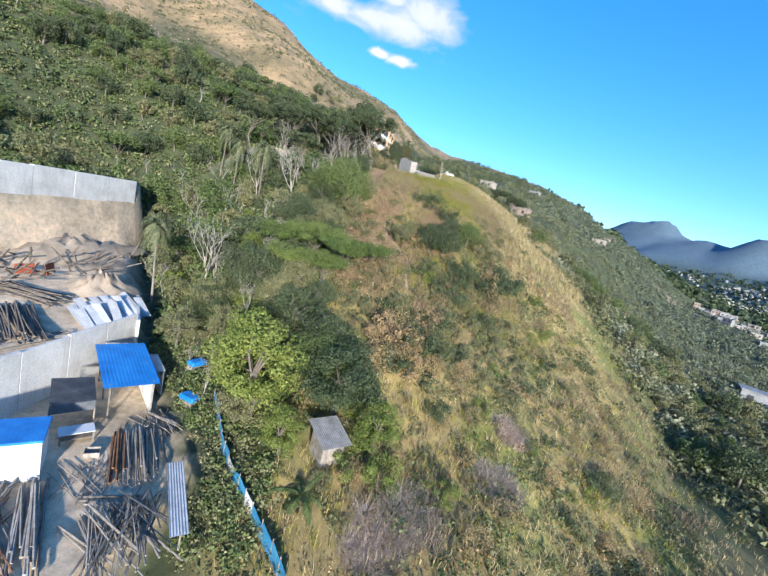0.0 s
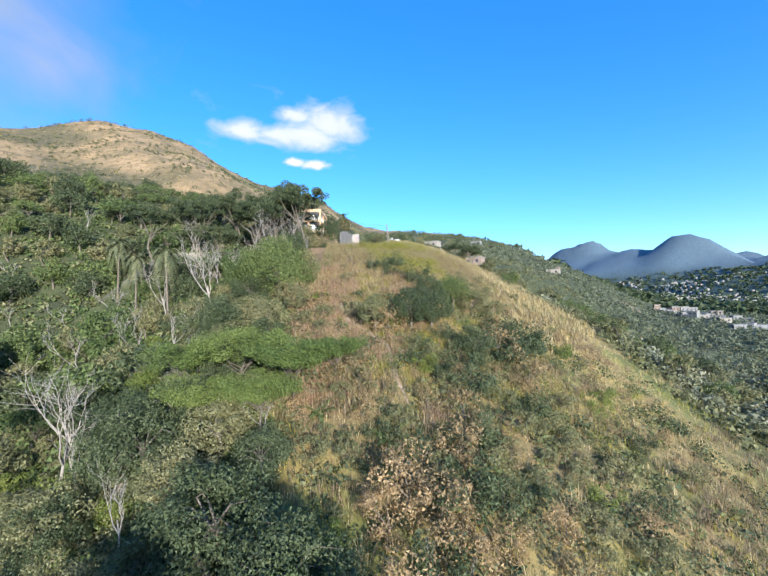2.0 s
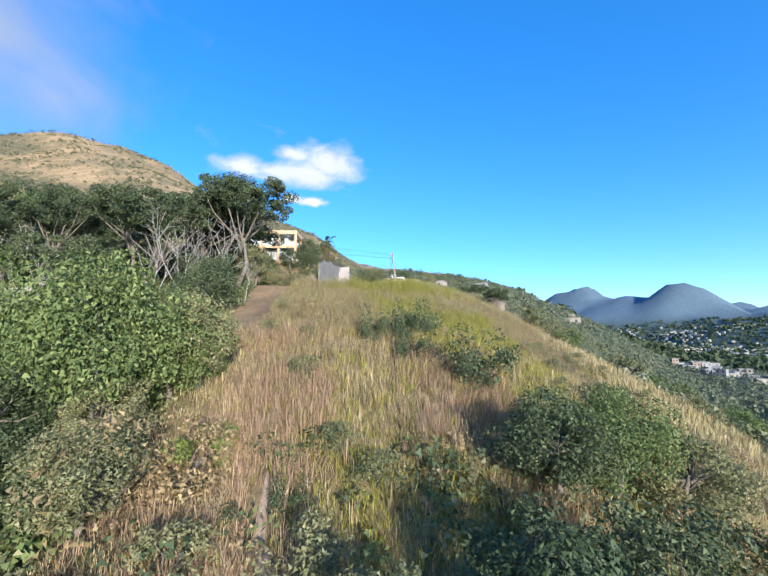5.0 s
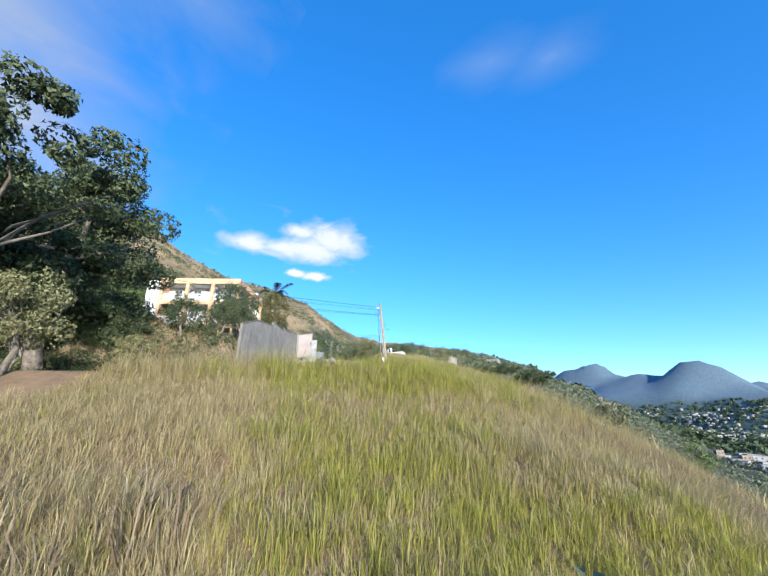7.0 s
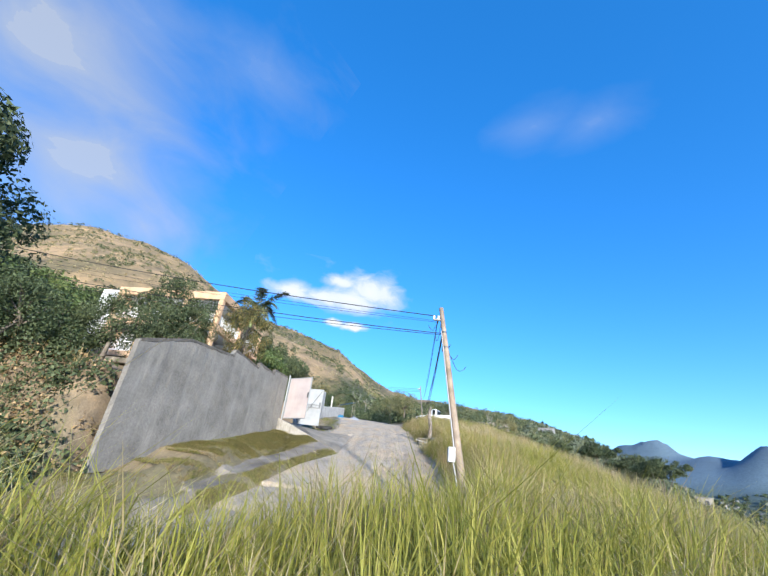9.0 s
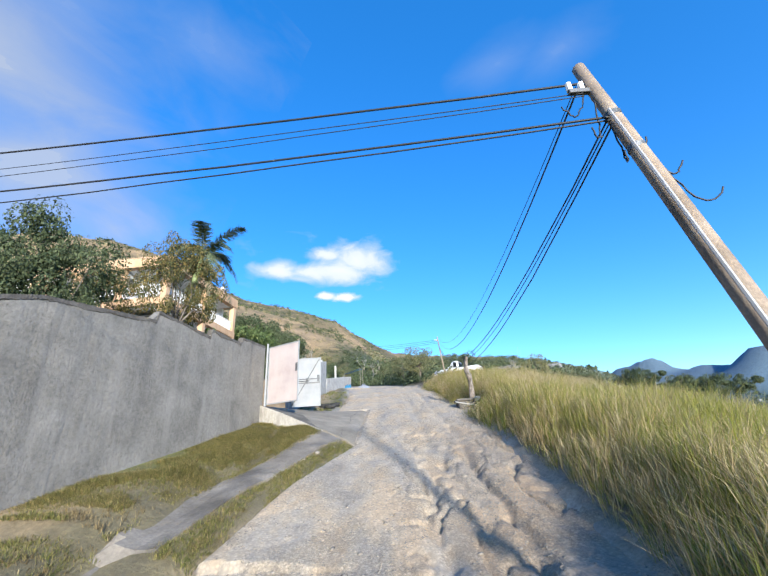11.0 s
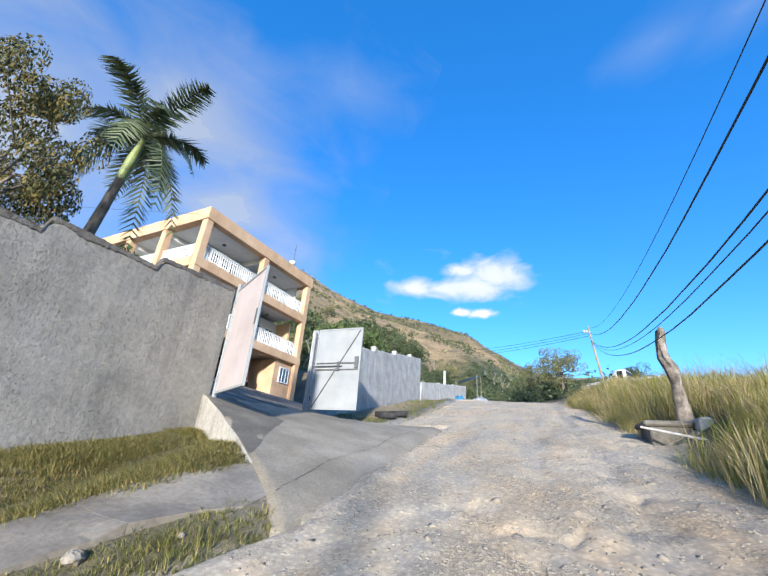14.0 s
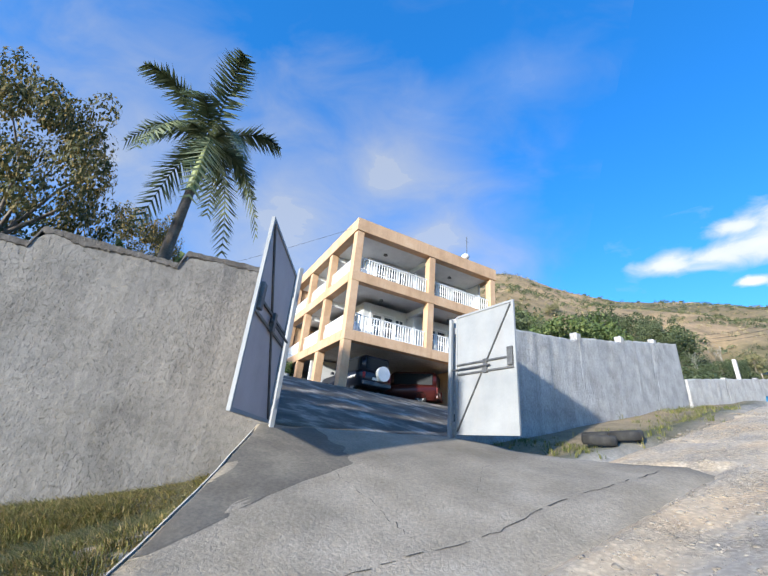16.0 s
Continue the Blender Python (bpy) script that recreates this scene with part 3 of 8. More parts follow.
far_wide_p = broadleaf("gully_tree", 64, "spreading flat tree in the gully", green_m, 6.8, 4.4, 2400, 0.20, 42, 0.19, clump=0.26)

# single plants that stand out
tall_palm_p = palm("fan_palm", 44, "slender tall palm with a small drooping crown", 10.2, 0.13, 34, 2.6, wood_bark_m, 1.5, (-0.08, 0.03), 0.45, rises=(-0.3, 1.3), leaf=palm_green_m)
stand(tall_palm_p, -34.9, -63.0, 1.0, 0.0)
for x, y, s in ((-48.5, -23, 1.1), (-44, -25.5, 1.0), (-35.1, -33, 1.15)):
    stand(gully_palm_p, x, y, s, None, 0, 1.1)
for x, y, s in ((-28.2, -34.7, 1.15), (-29.4, -61.2, 1.05), (-36.9, -18.5, 0.8), (-38.8, -38.7, 0.8), (-21.7, -21.6, 1.0), (-18.9, -19.8, 0.85), (-20.3, -23.5, 0.8), (-24.4, -22, 0.95), (-33.0, -29.5, 0.95), (-36.5, -31, 0.9), (-27.0, -27.5, 0.8), (-34.5, -22, 0.85), (-31.5, -57, 0.9)):
    stand(bare_p, x, y, s)
stand(round_p, -17.6, -40.0, 1.15, None, 0, 1.25)
stand(round_p, -21.0, -37.5, 1.1)
stand(round_p, -15.0, -37.8, 0.75)
for x, y, s in ((-18.6, -16.4, 1.08), (-22.6, -14.5, 0.98), (-25.5, -18.5, 0.95), (-31, -15, 0.95), (-36, -18, 0.9), (-30.5, -23, 0.8), (-41, -12, 0.95), (-44, -20, 0.85), (-35.5, -6, 0.9), (28.6, 43.6, 0.55), (32.1, 41.0, 0.6), (29.9, 58.0, 0.55), (30.0, 33.0, 0.56), (36.0, 47.0, 0.7)):
    stand(umb_p, x, y, s)
stand(lime_p, -13.6, -83, 1.1)
stand(lime_p, -15.5, -80.5, 0.95)
stand(dark_p, -7.1, -80.7, 0.9)
stand(round_p, -9.3, -78.6, 0.85)
stand(lime_p, -3.4, -82.6, 0.62, stretch=0.85)
stand(shrub4_p, -4.4, -85.0, 1.2)
stand(dark_p, -9.6, -76.2, 0.75)
for x, y, q_ in ((-3.7, -70.5, 1.7), (-2.2, -71.6, 1.4), (-5.0, -72.0, 1.2), (0.2, -66.8, 1.3)):
    stand(shrub3_p, x, y, q_)
for x, y, q_ in ((-0.6, -70.2, 1.3), (-2.6, -74.0, 1.0), (1.5, -65.4, 1.2), (3.2, -59.5, 1.3), (7.4, -61.0, 1.1)):
    stand(shrub_p, x, y, q_)
stand(bare2_p, -3.2, -73.4, 0.3)
stand(lime_p, -10.2, -85.2, 0.5)
stand(wide_p, -16.2, -60.0, 0.95)
stand(wide_p, -11.8, -61.8, 0.85)
stand(wide_p, -20.5, -58.6, 0.9)
stand(wide_p, -8.4, -59.6, 0.6)
stand(wide_p, -13.6, -64.2, 0.7)
stand(wide_p, -18.2, -63.4, 0.75)
stand(mid_dark_p, -15.6, -54.2, 0.55)
stand(mid_olive_p, -17.6, -50.4, 0.8)
stand(mid_dark_p, -21.5, -48.5, 0.8)
stand(mid_dark_p, -24.5, -45.0, 0.85)
stand(mid_olive_p, -19.8, -53.0, 0.75)
stand(lime_p, -25.5, -56.5, 0.55)
stand(dark_p, -20.5, -66.5, 0.8)
stand(olive_p, -16.5, -69.5, 0.8)
stand(olive_p, -24.5, -69.0, 0.9)
stand(bare2_p, -19.5, -70.5, 0.8)
stand(bare2_p, -22.8, -66.0, 0.9)
stand(dark_p, -0.9, -51.2, 0.62)
stand(dark_p, 1.6, -50.4, 0.6)
stand(olive_p, -5.0, -51.3, 0.68)
stand(shrub3_p, -3.4, -51.6, 1.4)
stand(dark_p, 5.0, -54.4, 0.5)
stand(shrub3_p, 8.2, -52.6, 1.7)
stand(dark_p, 2.4, -44.4, 0.58)
stand(round_p, 5.4, -43.4, 0.74)
stand(olive_p, 8.4, -43.8, 0.7)
stand(olive_p, 11.2, -42.5, 0.55)
stand(shrub_p, 2.3, -35.9, 1.45)
stand(shrub_p, -1.2, -33.4, 0.9)
for x, y, s in ((-3.9, -31.4, 0.75), (-1.5, -30.7, 0.8), (-0.2, -30.2, 0.85)):
    stand(shrub_p, x, y, s, stretch=1.5)
for x, y, s in ((9.0, -52.8, 1.9), (11.6, -50.5, 1.6), (10.6, -45.8, 1.2), (4.0, -56.1, 1.2), (14, -47, 1.5)):
    stand(shrub_p, x, y, s)
for x, y, s in ((-13.7, -45.2, 1.6), (-11.5, -44.0, 1.3), (-4.5, -76.2, 1.5), (-1.5, -74.5, 1.3), (9.5, -56.5, 1.4), (1.5, -63.0, 1.2), (-6.5, -60.5, 1.3)):
    stand(shrub3_p, x, y, s)
stand(tall_p, -21.9, -5.6, 1.0)
stand(dark_p, -24.5, -1.5, 1.25)
stand(umb_p, -25.5, -8.0, 0.8)
stand(olive_p, -16.8, -4.4, 0.55)
stand(mid_dark_p, -14.9, -1.9, 0.5)
stand(mid_dark_p, -12.6, -0.4, 0.42)
stand(mid_dark_p, -19.0, -2.6, 0.55)
for x, y, s in ((-14.6, -3.1, 0.8), (-17.5, -3.4, 0.9), (-13.4, -1.0, 0.7), (-20, -2.5, 1.0)):
    stand(shrub_p, x, y, s)
for x, y, s in ((-7.5, -87.5, 1.0), (-11.5, -84.0, 0.8), (-20.5, -72.5, 1.0), (-4.5, -66, 0.7), (-9.5, -63.5, 0.7)):
    stand(banana_p, x, y, s)

for i in range(34):
    rx_, ry_ = random.Random(i * 7 + 1), random.Random(i * 11 + 5)
    x, y = rx_.uniform(-36, -11.5), ry_.uniform(-7.6, -0.8)
    stand((shrub_p, shrub3_p, shrub2_p, shrub_p, bare2_p)[i % 5], x, y, rx_.uniform(0.45, 0.95), None, 0.1)

# woods in the gully, thinned by chance
placed = []
rs = np.random.RandomState(3)


def scatter(n, box, keep, gap, kinds, lo, hi):
    done, tries = 0, 0
    while done < n and tries < n * 30:
        tries += 1
        x, y = rs.uniform(box[0], box[1]), rs.uniform(box[2], box[3])
        if not keep(x, y) or any((x - a) ** 2 + (y - b) ** 2 < gap * gap for a, b in placed):
            continue
        placed.append((x, y))
        stand(kinds[rs.randint(len(kinds))], x, y, rs.uniform(lo, hi), rs.uniform(0, 6.28), stretch=rs.uniform(0.9, 1.15))
        done += 1


def yard_edge(x, y):
    if x < -53:
        return 9.0
    return ((x + 28.5) * 28 + (y + 74) * 20.5) / 34.7 if x < -28.5 else max(((x + 28.5) * 14 + (y + 74) * 13.5) / 19.4, x + 15.0)


def in_gully(x, y):
    d, _ = road_at(np.array(x), np.array(y))
    return yard_edge(x, y) > 2.0 and (abs(float(d)) > 4.5 or x < -34) and x < -13.5 - 0.12 * (y + 40) and not (-31 < x < -6 and -9 < y < 45)


def trail_clear(x, y):
    return not (-6 < x < -1.5 and -62.5 < y < -51)


scatter(46, (-25, -12, -84, -14), in_gully, 3.2, [mid_olive_p, mid_dark_p, olive_p, mid_dark_p, bare2_p, mid_olive_p], 0.5, 0.85)
scatter(190, (-110, -25, -84, 30), in_gully, 3.4, [far_round_p, far_dark_p, far_olive_p, far_olive_p, far_wide_p, bare2_p, far_dark_p, far_round_p], 0.65, 1.05)
scatter(60, (-45, -12, -84, -25), in_gully, 2.0, [shrub_p, shrub2_p, shrub4_p, bare2_p, shrub2_p], 0.6, 1.3)
scatter(110, (-14, 24, -88, -42), lambda x, y: True, 2.0, [shrub2_p, shrub2_p, shrub3_p, shrub_p, shrub4_p, shrub3_p], 0.4, 1.0)
scatter(75, (-9, 12, -73, -54), lambda x, y: trail_clear(x, y), 1.2, [shrub2_p, shrub2_p, shrub3_p, shrub_p, shrub2_p], 0.35, 0.85)
scatter(26, (-12, 22, -42, -24), lambda x, y: x < -8 or x > 6, 2.5, [shrub2_p, shrub3_p, shrub2_p], 0.4, 0.9)
scatter(80, (18, 80, -95, -5), lambda x, y: float(natural(np.array(x), np.array(y))) < -14 and x > np.interp(y, (-100, -40, -20, 0), (46, 40, 44, 36)), 3.0, [far_dark_p, far_olive_p, far_olive_p, far_round_p], 0.4, 0.85)
scatter(90, (16, 75, -60, 60), lambda x, y: float(natural(np.array(x), np.array(y))) < -7 and x > np.interp(y, (-60, -20, 20), (40, 42, 26)), 3.5, [shrub_p, shrub2_p, far_olive_p, far_olive_p, far_round_p], 0.5, 0.95)
scatter(110, (-95, -22, 22, 100), lambda x, y: not (x > -33 and y < 46) and float(dry_hill(np.array(x), np.array(y))) < 0.5, 4.0, [mid_dark_p, far_dark_p, mid_olive_p, far_round_p, far_wide_p, far_dark_p, bare2_p], 0.7, 1.1)
scatter(80, (-60, 30, 36, 95), lambda x, y: abs(float(road_at(np.array(x), np.array(y))[0])) > 5 or y > 52, 3.4, [mid_dark_p, mid_olive_p, shrub_p, mid_olive_p, shrub2_p, bare2_p], 0.4, 0.75)
# trees crowding behind the low wall up the track
for x, y, q_ in ((-12.5, 41, 0.42), (-14.5, 46.5, 0.5), (-11.0, 47.5, 0.42), (-17.5, 43.5, 0.5), (-12.6, 53, 0.5), (-19.5, 50, 0.55), (-13.8, 37.0, 0.34)):
    stand(mid_dark_p if int(y) % 2 else mid_olive_p, x, y, q_)
for p in (tall_p, mid_dark_p, mid_olive_p, far_round_p, far_dark_p, far_olive_p, far_wide_p, round_p, wide_p, lime_p, umb_p, dark_p, olive_p, bare_p, bare2_p, shrub_p, shrub2_p, shrub3_p, shrub4_p, gully_palm_p, tall_palm_p, banana_p):
    park(p)


# far woods and scrub: clumps of leaves, one thing for each slope
def yard_edges(x, y):
    return np.where(x < -28.5, ((x + 28.5) * 28 + (y + 74) * 20.5) / 34.7, np.maximum(((x + 28.5) * 14 + (y + 74) * 13.5) / 19.4, x + 15.0))


def far_woods(name, label, seed, pts, sizes, material, leaves_each=34, leaf=0.34):
    rng = np.random.RandomState(seed)
    k = np.repeat(np.arange(len(pts)), leaves_each)
    off = rng.normal(0, 1, (len(k), 3))
    off /= np.linalg.norm(off, axis=1)[:, None]
    off[:, 2] = np.abs(off[:, 2])
    s = sizes[k][:, None]
    p = pts[k] + off * s * np.array((1.0, 1.0, 1.15)) * rng.uniform(0.55, 1.05, (len(k), 1))
    v, f = leaves(rng, p, off, 1.0, 0.7, True)
    c = np.repeat(p, 3, 0)
    v = c + (v - c) * np.repeat(s, 3, 0) * leaf
    ob = new(name, mesh_np(name, v, f, material))
    return tagged(ob, label, "woods", kind="stuff")


def sow(seed, n, az, r, keep):
    rng = np.random.RandomState(seed)
    a, q = np.radians(rng.uniform(az[0], az[1], n)), np.sqrt(rng.uniform(r[0] ** 2, r[1] ** 2, n))
    x, y = q * np.sin(a), q * np.cos(a)
    m = keep(x, y, rng)
    x, y = x[m], y[m]
    return np.c_[x, y, land(x, y)], rng


def wood_keep(x, y, rng):
    return (rng.rand(len(x)) > dry_hill(x, y) * 1.3) & (np.abs(road_at(x, y)[0]) > 5)


def dry_keep(x, y, rng):
    return (rng.rand(len(x)) < dry_hill(x, y)) & (rng.rand(len(x)) < 0.9 * smooth(0.48, 0.62, fbm(x / 14, y / 14)) + 0.1)


P, rg = sow(1, 2500, (-135, 26), (85, 420), wood_keep)
far_woods("hillside_woods", "dark green woods on the lower hillside", 2, P, rg.uniform(1.6, 4.0, len(P)), dark_m, 130, 0.11)
def gully_keep(x, y, g):
    e = np.where(x < -52, 9, yard_edges(x, y))
    return (e > 1.2) & ((np.abs(road_at(x, y)[0]) > 4.0) | (x < -34)) & (x < -14.6 - 0.1 * (y + 40)) & ~((x > -31) & (y > -8.5) & (y < 45))


def strew(seed, n, box, keep):
    rng = np.random.RandomState(seed)
    x, y = rng.uniform(box[0], box[1], n), rng.uniform(box[2], box[3], n)
    m = keep(x, y, rng)
    return np.c_[x[m], y[m], land(x[m], y[m])], rng


P, rg = strew(61, 2600, (-27, -8, -92, -10), gully_keep)
far_woods("gully_bushes", "fine-leaved green bushes along the gully edge", 62, P, rg.uniform(0.4, 1.0, len(P)), green_m, 60, 0.13)
P, rg = strew(63, 2200, (-27, -8, -92, -10), gully_keep)
far_woods("gully_edge_scrub", "dry olive scrub along the gully edge", 64, P, rg.uniform(0.4, 0.9, len(P)), olive_m, 55, 0.13)
P, rg = strew(65, 1900, (22, 95, -100, 5), lambda x, y, g: (natural(x, y) < -13) & (x > np.interp(y, (-100, -40, -20, 0), (46, 40, 44, 36))))
far_woods("flank_woods", "hazy grey-green bushes down the valley flank", 66, P, 0.5 + 2.4 * rg.rand(len(P)) ** 2.2, hazy_leaf_m, 80, 0.14)
P, rg = strew(67, 2600, (20, 95, -100, 5), lambda x, y, g: (natural(x, y) < -11) & (x > np.interp(y, (-100, -40, -20, 0), (40, 36, 38, 28))))
far_woods("flank_scrub", "olive scrub down the valley flank", 68, P, 0.5 + 1.6 * rg.rand(len(P)) ** 2, olive_m, 56, 0.15)
P, rg = sow(69, 900, (-80, -18), (62, 150), lambda x, y, g: ~((x > -33) & (y < 46)) & (land(x, y) < 21 + 5 * g.normal(0, 1, len(x))))
far_woods("hill_foot_woods", "dark green woods at the foot of the hill", 70, P, rg.uniform(1.2, 2.8, len(P)), dark_m, 150, 0.11)
P, rg = strew(21, 6500, (-125, -27, -92, 30), gully_keep)
far_woods("gully_undergrowth", "tangled green undergrowth in the gully", 22, P, rg.uniform(0.5, 1.3, len(P)), green_m, 18, 0.26)
P, rg = strew(23, 5200, (-125, -27, -92, 30), gully_keep)
far_woods("gully_scrub", "tangled olive scrub in the gully", 24, P, rg.uniform(0.5, 1.2, len(P)), olive_m, 16, 0.26)
P, rg = strew(25, 3400, (-20, 30, -106, -42), lambda x, y, g: (fbm(x / 8 + 70, y / 8) > 0.45) & (yard_edges(x, y) > 1.0))
far_woods("slope_scrub", "low mixed scrub on the slope", 26, P, rg.uniform(0.3, 0.9, len(P)), olive_m, 30, 0.15)
P, rg = strew(27, 2000, (-20, 30, -106, -42), lambda x, y, g: (fbm(x / 6 + 90, y / 6) > 0.5) & (yard_edges(x, y) > 1.0))
far_woods("slope_green_scrub", "low green scrub on the slope", 28, P, rg.uniform(0.3, 0.8, len(P)), green_m, 30, 0.15)
P, rg = strew(31, 1300, (-20, 32, -106, -42), lambda x, y, g: (fbm(x / 5 + 20, y / 5) > 0.47) & (yard_edges(x, y) > 1.0))
far_woods("slope_dark_scrub", "dark green scrub clumps on the slope", 32, P, rg.uniform(0.4, 1.15, len(P)), dark_m, 46, 0.12)
P, rg = strew(33, 900, (-18, 32, -106, -42), lambda x, y, g: (fbm(x / 5 + 120, y / 5) > 0.5) & (yard_edges(x, y) > 1.0))
far_woods("slope_dry_scrub", "dead brown scrub clumps on the slope", 34, P, rg.uniform(0.3, 0.9, len(P)), dry_m, 46, 0.1)
P, rg = strew(29, 2100, (-60, 24, 34, 110), lambda x, y, g: ((np.abs(road_at(x, y)[0]) > 4.5) | (y > 50)) & ((x < -9.6) | (x > -6) | (y > 44.5)) & (g.rand(len(x)) > 1.2 * dry_hill(x, y)))
far_woods("roadside_scrub", "green scrub beside the track", 30, P, rg.uniform(0.7, 1.8, len(P)), dark_m, 110, 0.085)
P, rg = sow(3, 3200, (-135, 26), (80, 420), wood_keep)
far_woods("hillside_scrub", "olive scrub on the lower hillside", 4, P, rg.uniform(1.2, 3.0, len(P)), olive_m, 100, 0.12)
P, rg = sow(5, 5600, (-80, 6), (85, 300), dry_keep)
far_woods("dry_hill_bushes", "small scattered bushes on the dry hill", 6, P, rg.uniform(0.4, 1.3, len(P)), dark_m, 40, 0.18)
P, rg = sow(15, 6000, (-75, 6), (80, 300), lambda x, y, g: g.rand(len(x)) < dry_hill(x, y))
far_woods("dry_hill_tufts", "tufts of tan grass on the dry hill", 16, P, rg.uniform(0.3, 0.8, len(P)), straw_m, 20, 0.22)
P, rg = sow(17, 6500, (-80, 6), (80, 300), lambda x, y, g: (g.rand(len(x)) < dry_hill(x, y)) & (g.rand(len(x)) < smooth(0.38, 0.6, fbm(x / 22 + 5, y / 22))))
far_woods("dry_hill_scrub", "grey-olive scrub over the dry hill", 18, P, rg.uniform(0.35, 1.0, len(P)), olive_m, 30, 0.2)
P, rg = sow(19, 420, (-62, 20), (190, 440), lambda x, y, g: np.abs(np.hypot(x, y) - np.interp(np.degrees(np.arctan2(x, y)), CREST_A, CREST_R)) < 7)
far_woods("crest_bushes", "small dark bushes along the crest of the hill", 20, P, rg.uniform(0.5, 1.0, len(P)) * (1 + rg.rand(len(P)) ** 4), dark_m, 40, 0.25)
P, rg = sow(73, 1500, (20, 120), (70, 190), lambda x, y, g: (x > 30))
far_woods("valley_bushes", "hazy grey-green bushes down the valley side", 74, P, rg.uniform(1.0, 2.6, len(P)), hazy_leaf_m, 64, 0.14)
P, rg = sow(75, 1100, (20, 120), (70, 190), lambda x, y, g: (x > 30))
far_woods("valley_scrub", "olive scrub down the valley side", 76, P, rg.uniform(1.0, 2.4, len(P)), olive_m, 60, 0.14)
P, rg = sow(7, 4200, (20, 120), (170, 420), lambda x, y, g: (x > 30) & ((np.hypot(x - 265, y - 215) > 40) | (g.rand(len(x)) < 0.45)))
far_woods("valley_woods", "hazy grey-green woods on the valley side", 8, P, rg.uniform(1.6, 3.6, len(P)), hazy_leaf_m, 40, 0.2)
P, rg = sow(9, 6500, (22, 75), (420, 1350), lambda x, y, g: g.rand(len(x)) < 0.8)
far_woods("valley_floor_woods", "distant trees over the valley floor", 10, P, rg.uniform(3.0, 7.0, len(P)), dark_m, 9, 0.5)


# ---- worn footpath down the spur ----
TRAIL = ((-2.6, -62.0), (-3.2, -59.5), (-3.6, -57.0), (-3.5, -55.5), (-4.0, -54.0), (-5.3, -51.8), (-7.6, -48.7), (-8.4, -45.8), (-8.7, -43.5))


def trail_gap(x, y):
    """Distance from the middle of the footpath."""
    best = np.full(np.shape(x), 1e9)
    for (ax, ay), (bx, by) in zip(TRAIL, TRAIL[1:]):
        dx, dy = bx - ax, by - ay
        k = np.clip(((x - ax) * dx + (y - ay) * dy) / (dx * dx + dy * dy), 0, 1)
        best = np.minimum(best, np.hypot(x - ax - k * dx, y - ay - k * dy))
    return best


trail_m = rough_mat("trodden_earth", (0.30, 0.215, 0.145), (0.40, 0.295, 0.205), (0.49, 0.375, 0.27), 1.4, 12, 0.95, 0.6, 0.03)
tv_, tf_ = [], []
steps = np.linspace(0, len(TRAIL) - 1, 130)
tx_, ty_ = np.interp(steps, range(len(TRAIL)), [p[0] for p in TRAIL]), np.interp(steps, range(len(TRAIL)), [p[1] for p in TRAIL])
gx_, gy_ = np.gradient(tx_), np.gradient(ty_)
for i in range(len(steps)):
    side = np.array((gy_[i], -gx_[i])) / math.hypot(gx_[i], gy_[i])
    half = 0.02 + math.sin(math.pi * i / (len(steps) - 1)) ** 0.6 * (0.2 + 0.14 * float(vnoise(np.array(steps[i] * 3.0), np.array(1.5))))
    for j, (w_, up) in enumerate(((-1.5, -0.12), (-0.8, 0.10), (0, 0.05), (0.8, 0.10), (1.5, -0.12))):
        px, py = tx_[i] + side[0] * w_ * half, ty_[i] + side[1] * w_ * half
        tv_.append((px, py, float(land(px, py)) + up))
        if i and j:
            n_ = 5 * i + j
            tf_.append((n_ - 6, n_ - 5, n_, n_ - 1))
tagged(put_mesh("footpath", tv_, tf_, trail_m, None, True), "narrow trodden earth footpath through the grass", kind="structure")


# ---- tall grass ----
def grass(name, label, seed, pts, height, blades, material, width=0.012, lean=0.45, spread=0.16):
    """Tufts of bent blades: two quads to a blade."""
    rng = np.random.RandomState(seed)
    k = np.repeat(np.arange(len(pts)), blades)
    n = len(k)
    a = rng.uniform(0, 2 * np.pi, n)
    out = np.c_[np.cos(a), np.sin(a), np.zeros(n)]
    tuft = 0.62 + 0.76 * vnoise(pts[:, 0] / 0.8 + 40, pts[:, 1] / 0.8 + 9)
    h = ((height * tuft)[k] * rng.uniform(0.55, 1.1, n))[:, None]
    bend = rng.uniform(0.05, 1.25, (n, 1)) * lean * h
    base = pts[k] + out * rng.uniform(0, spread, (n, 1)) - np.array((0, 0, 0.05))
    side = np.c_[-np.sin(a), np.cos(a), np.zeros(n)] * (width * rng.uniform(0.7, 1.4, (n, 1)))
    mid, tip = base + out * bend * 0.3 + np.array((0, 0, 1)) * h * 0.6, base + out * bend + np.array((0, 0, 1)) * h * 0.95
    v = np.stack([base - side, base + side, mid + side * 0.8, mid - side * 0.8, tip], 1).reshape(-1, 3)
    o = 5 * np.arange(n)[:, None]
    f = np.concatenate([o + np.array((0, 1, 2)), o + np.array((0, 2, 3)), o + np.array((3, 2, 4))])
    return tagged(new(name, mesh_np(name, v, f, material)), label, "grass", kind="stuff")


def meadow(seed, n, box, keep):
    rng = np.random.RandomState(seed)
    x, y = rng.uniform(box[0], box[1], n), rng.uniform(box[2], box[3], n)
    m = (rng.rand(n) < grass_mask(x, y)) & keep(x, y, rng) & (trail_gap(x, y) > 0.27)
    x, y = x[m], y[m]
    return np.c_[x, y, land(x, y)], rng


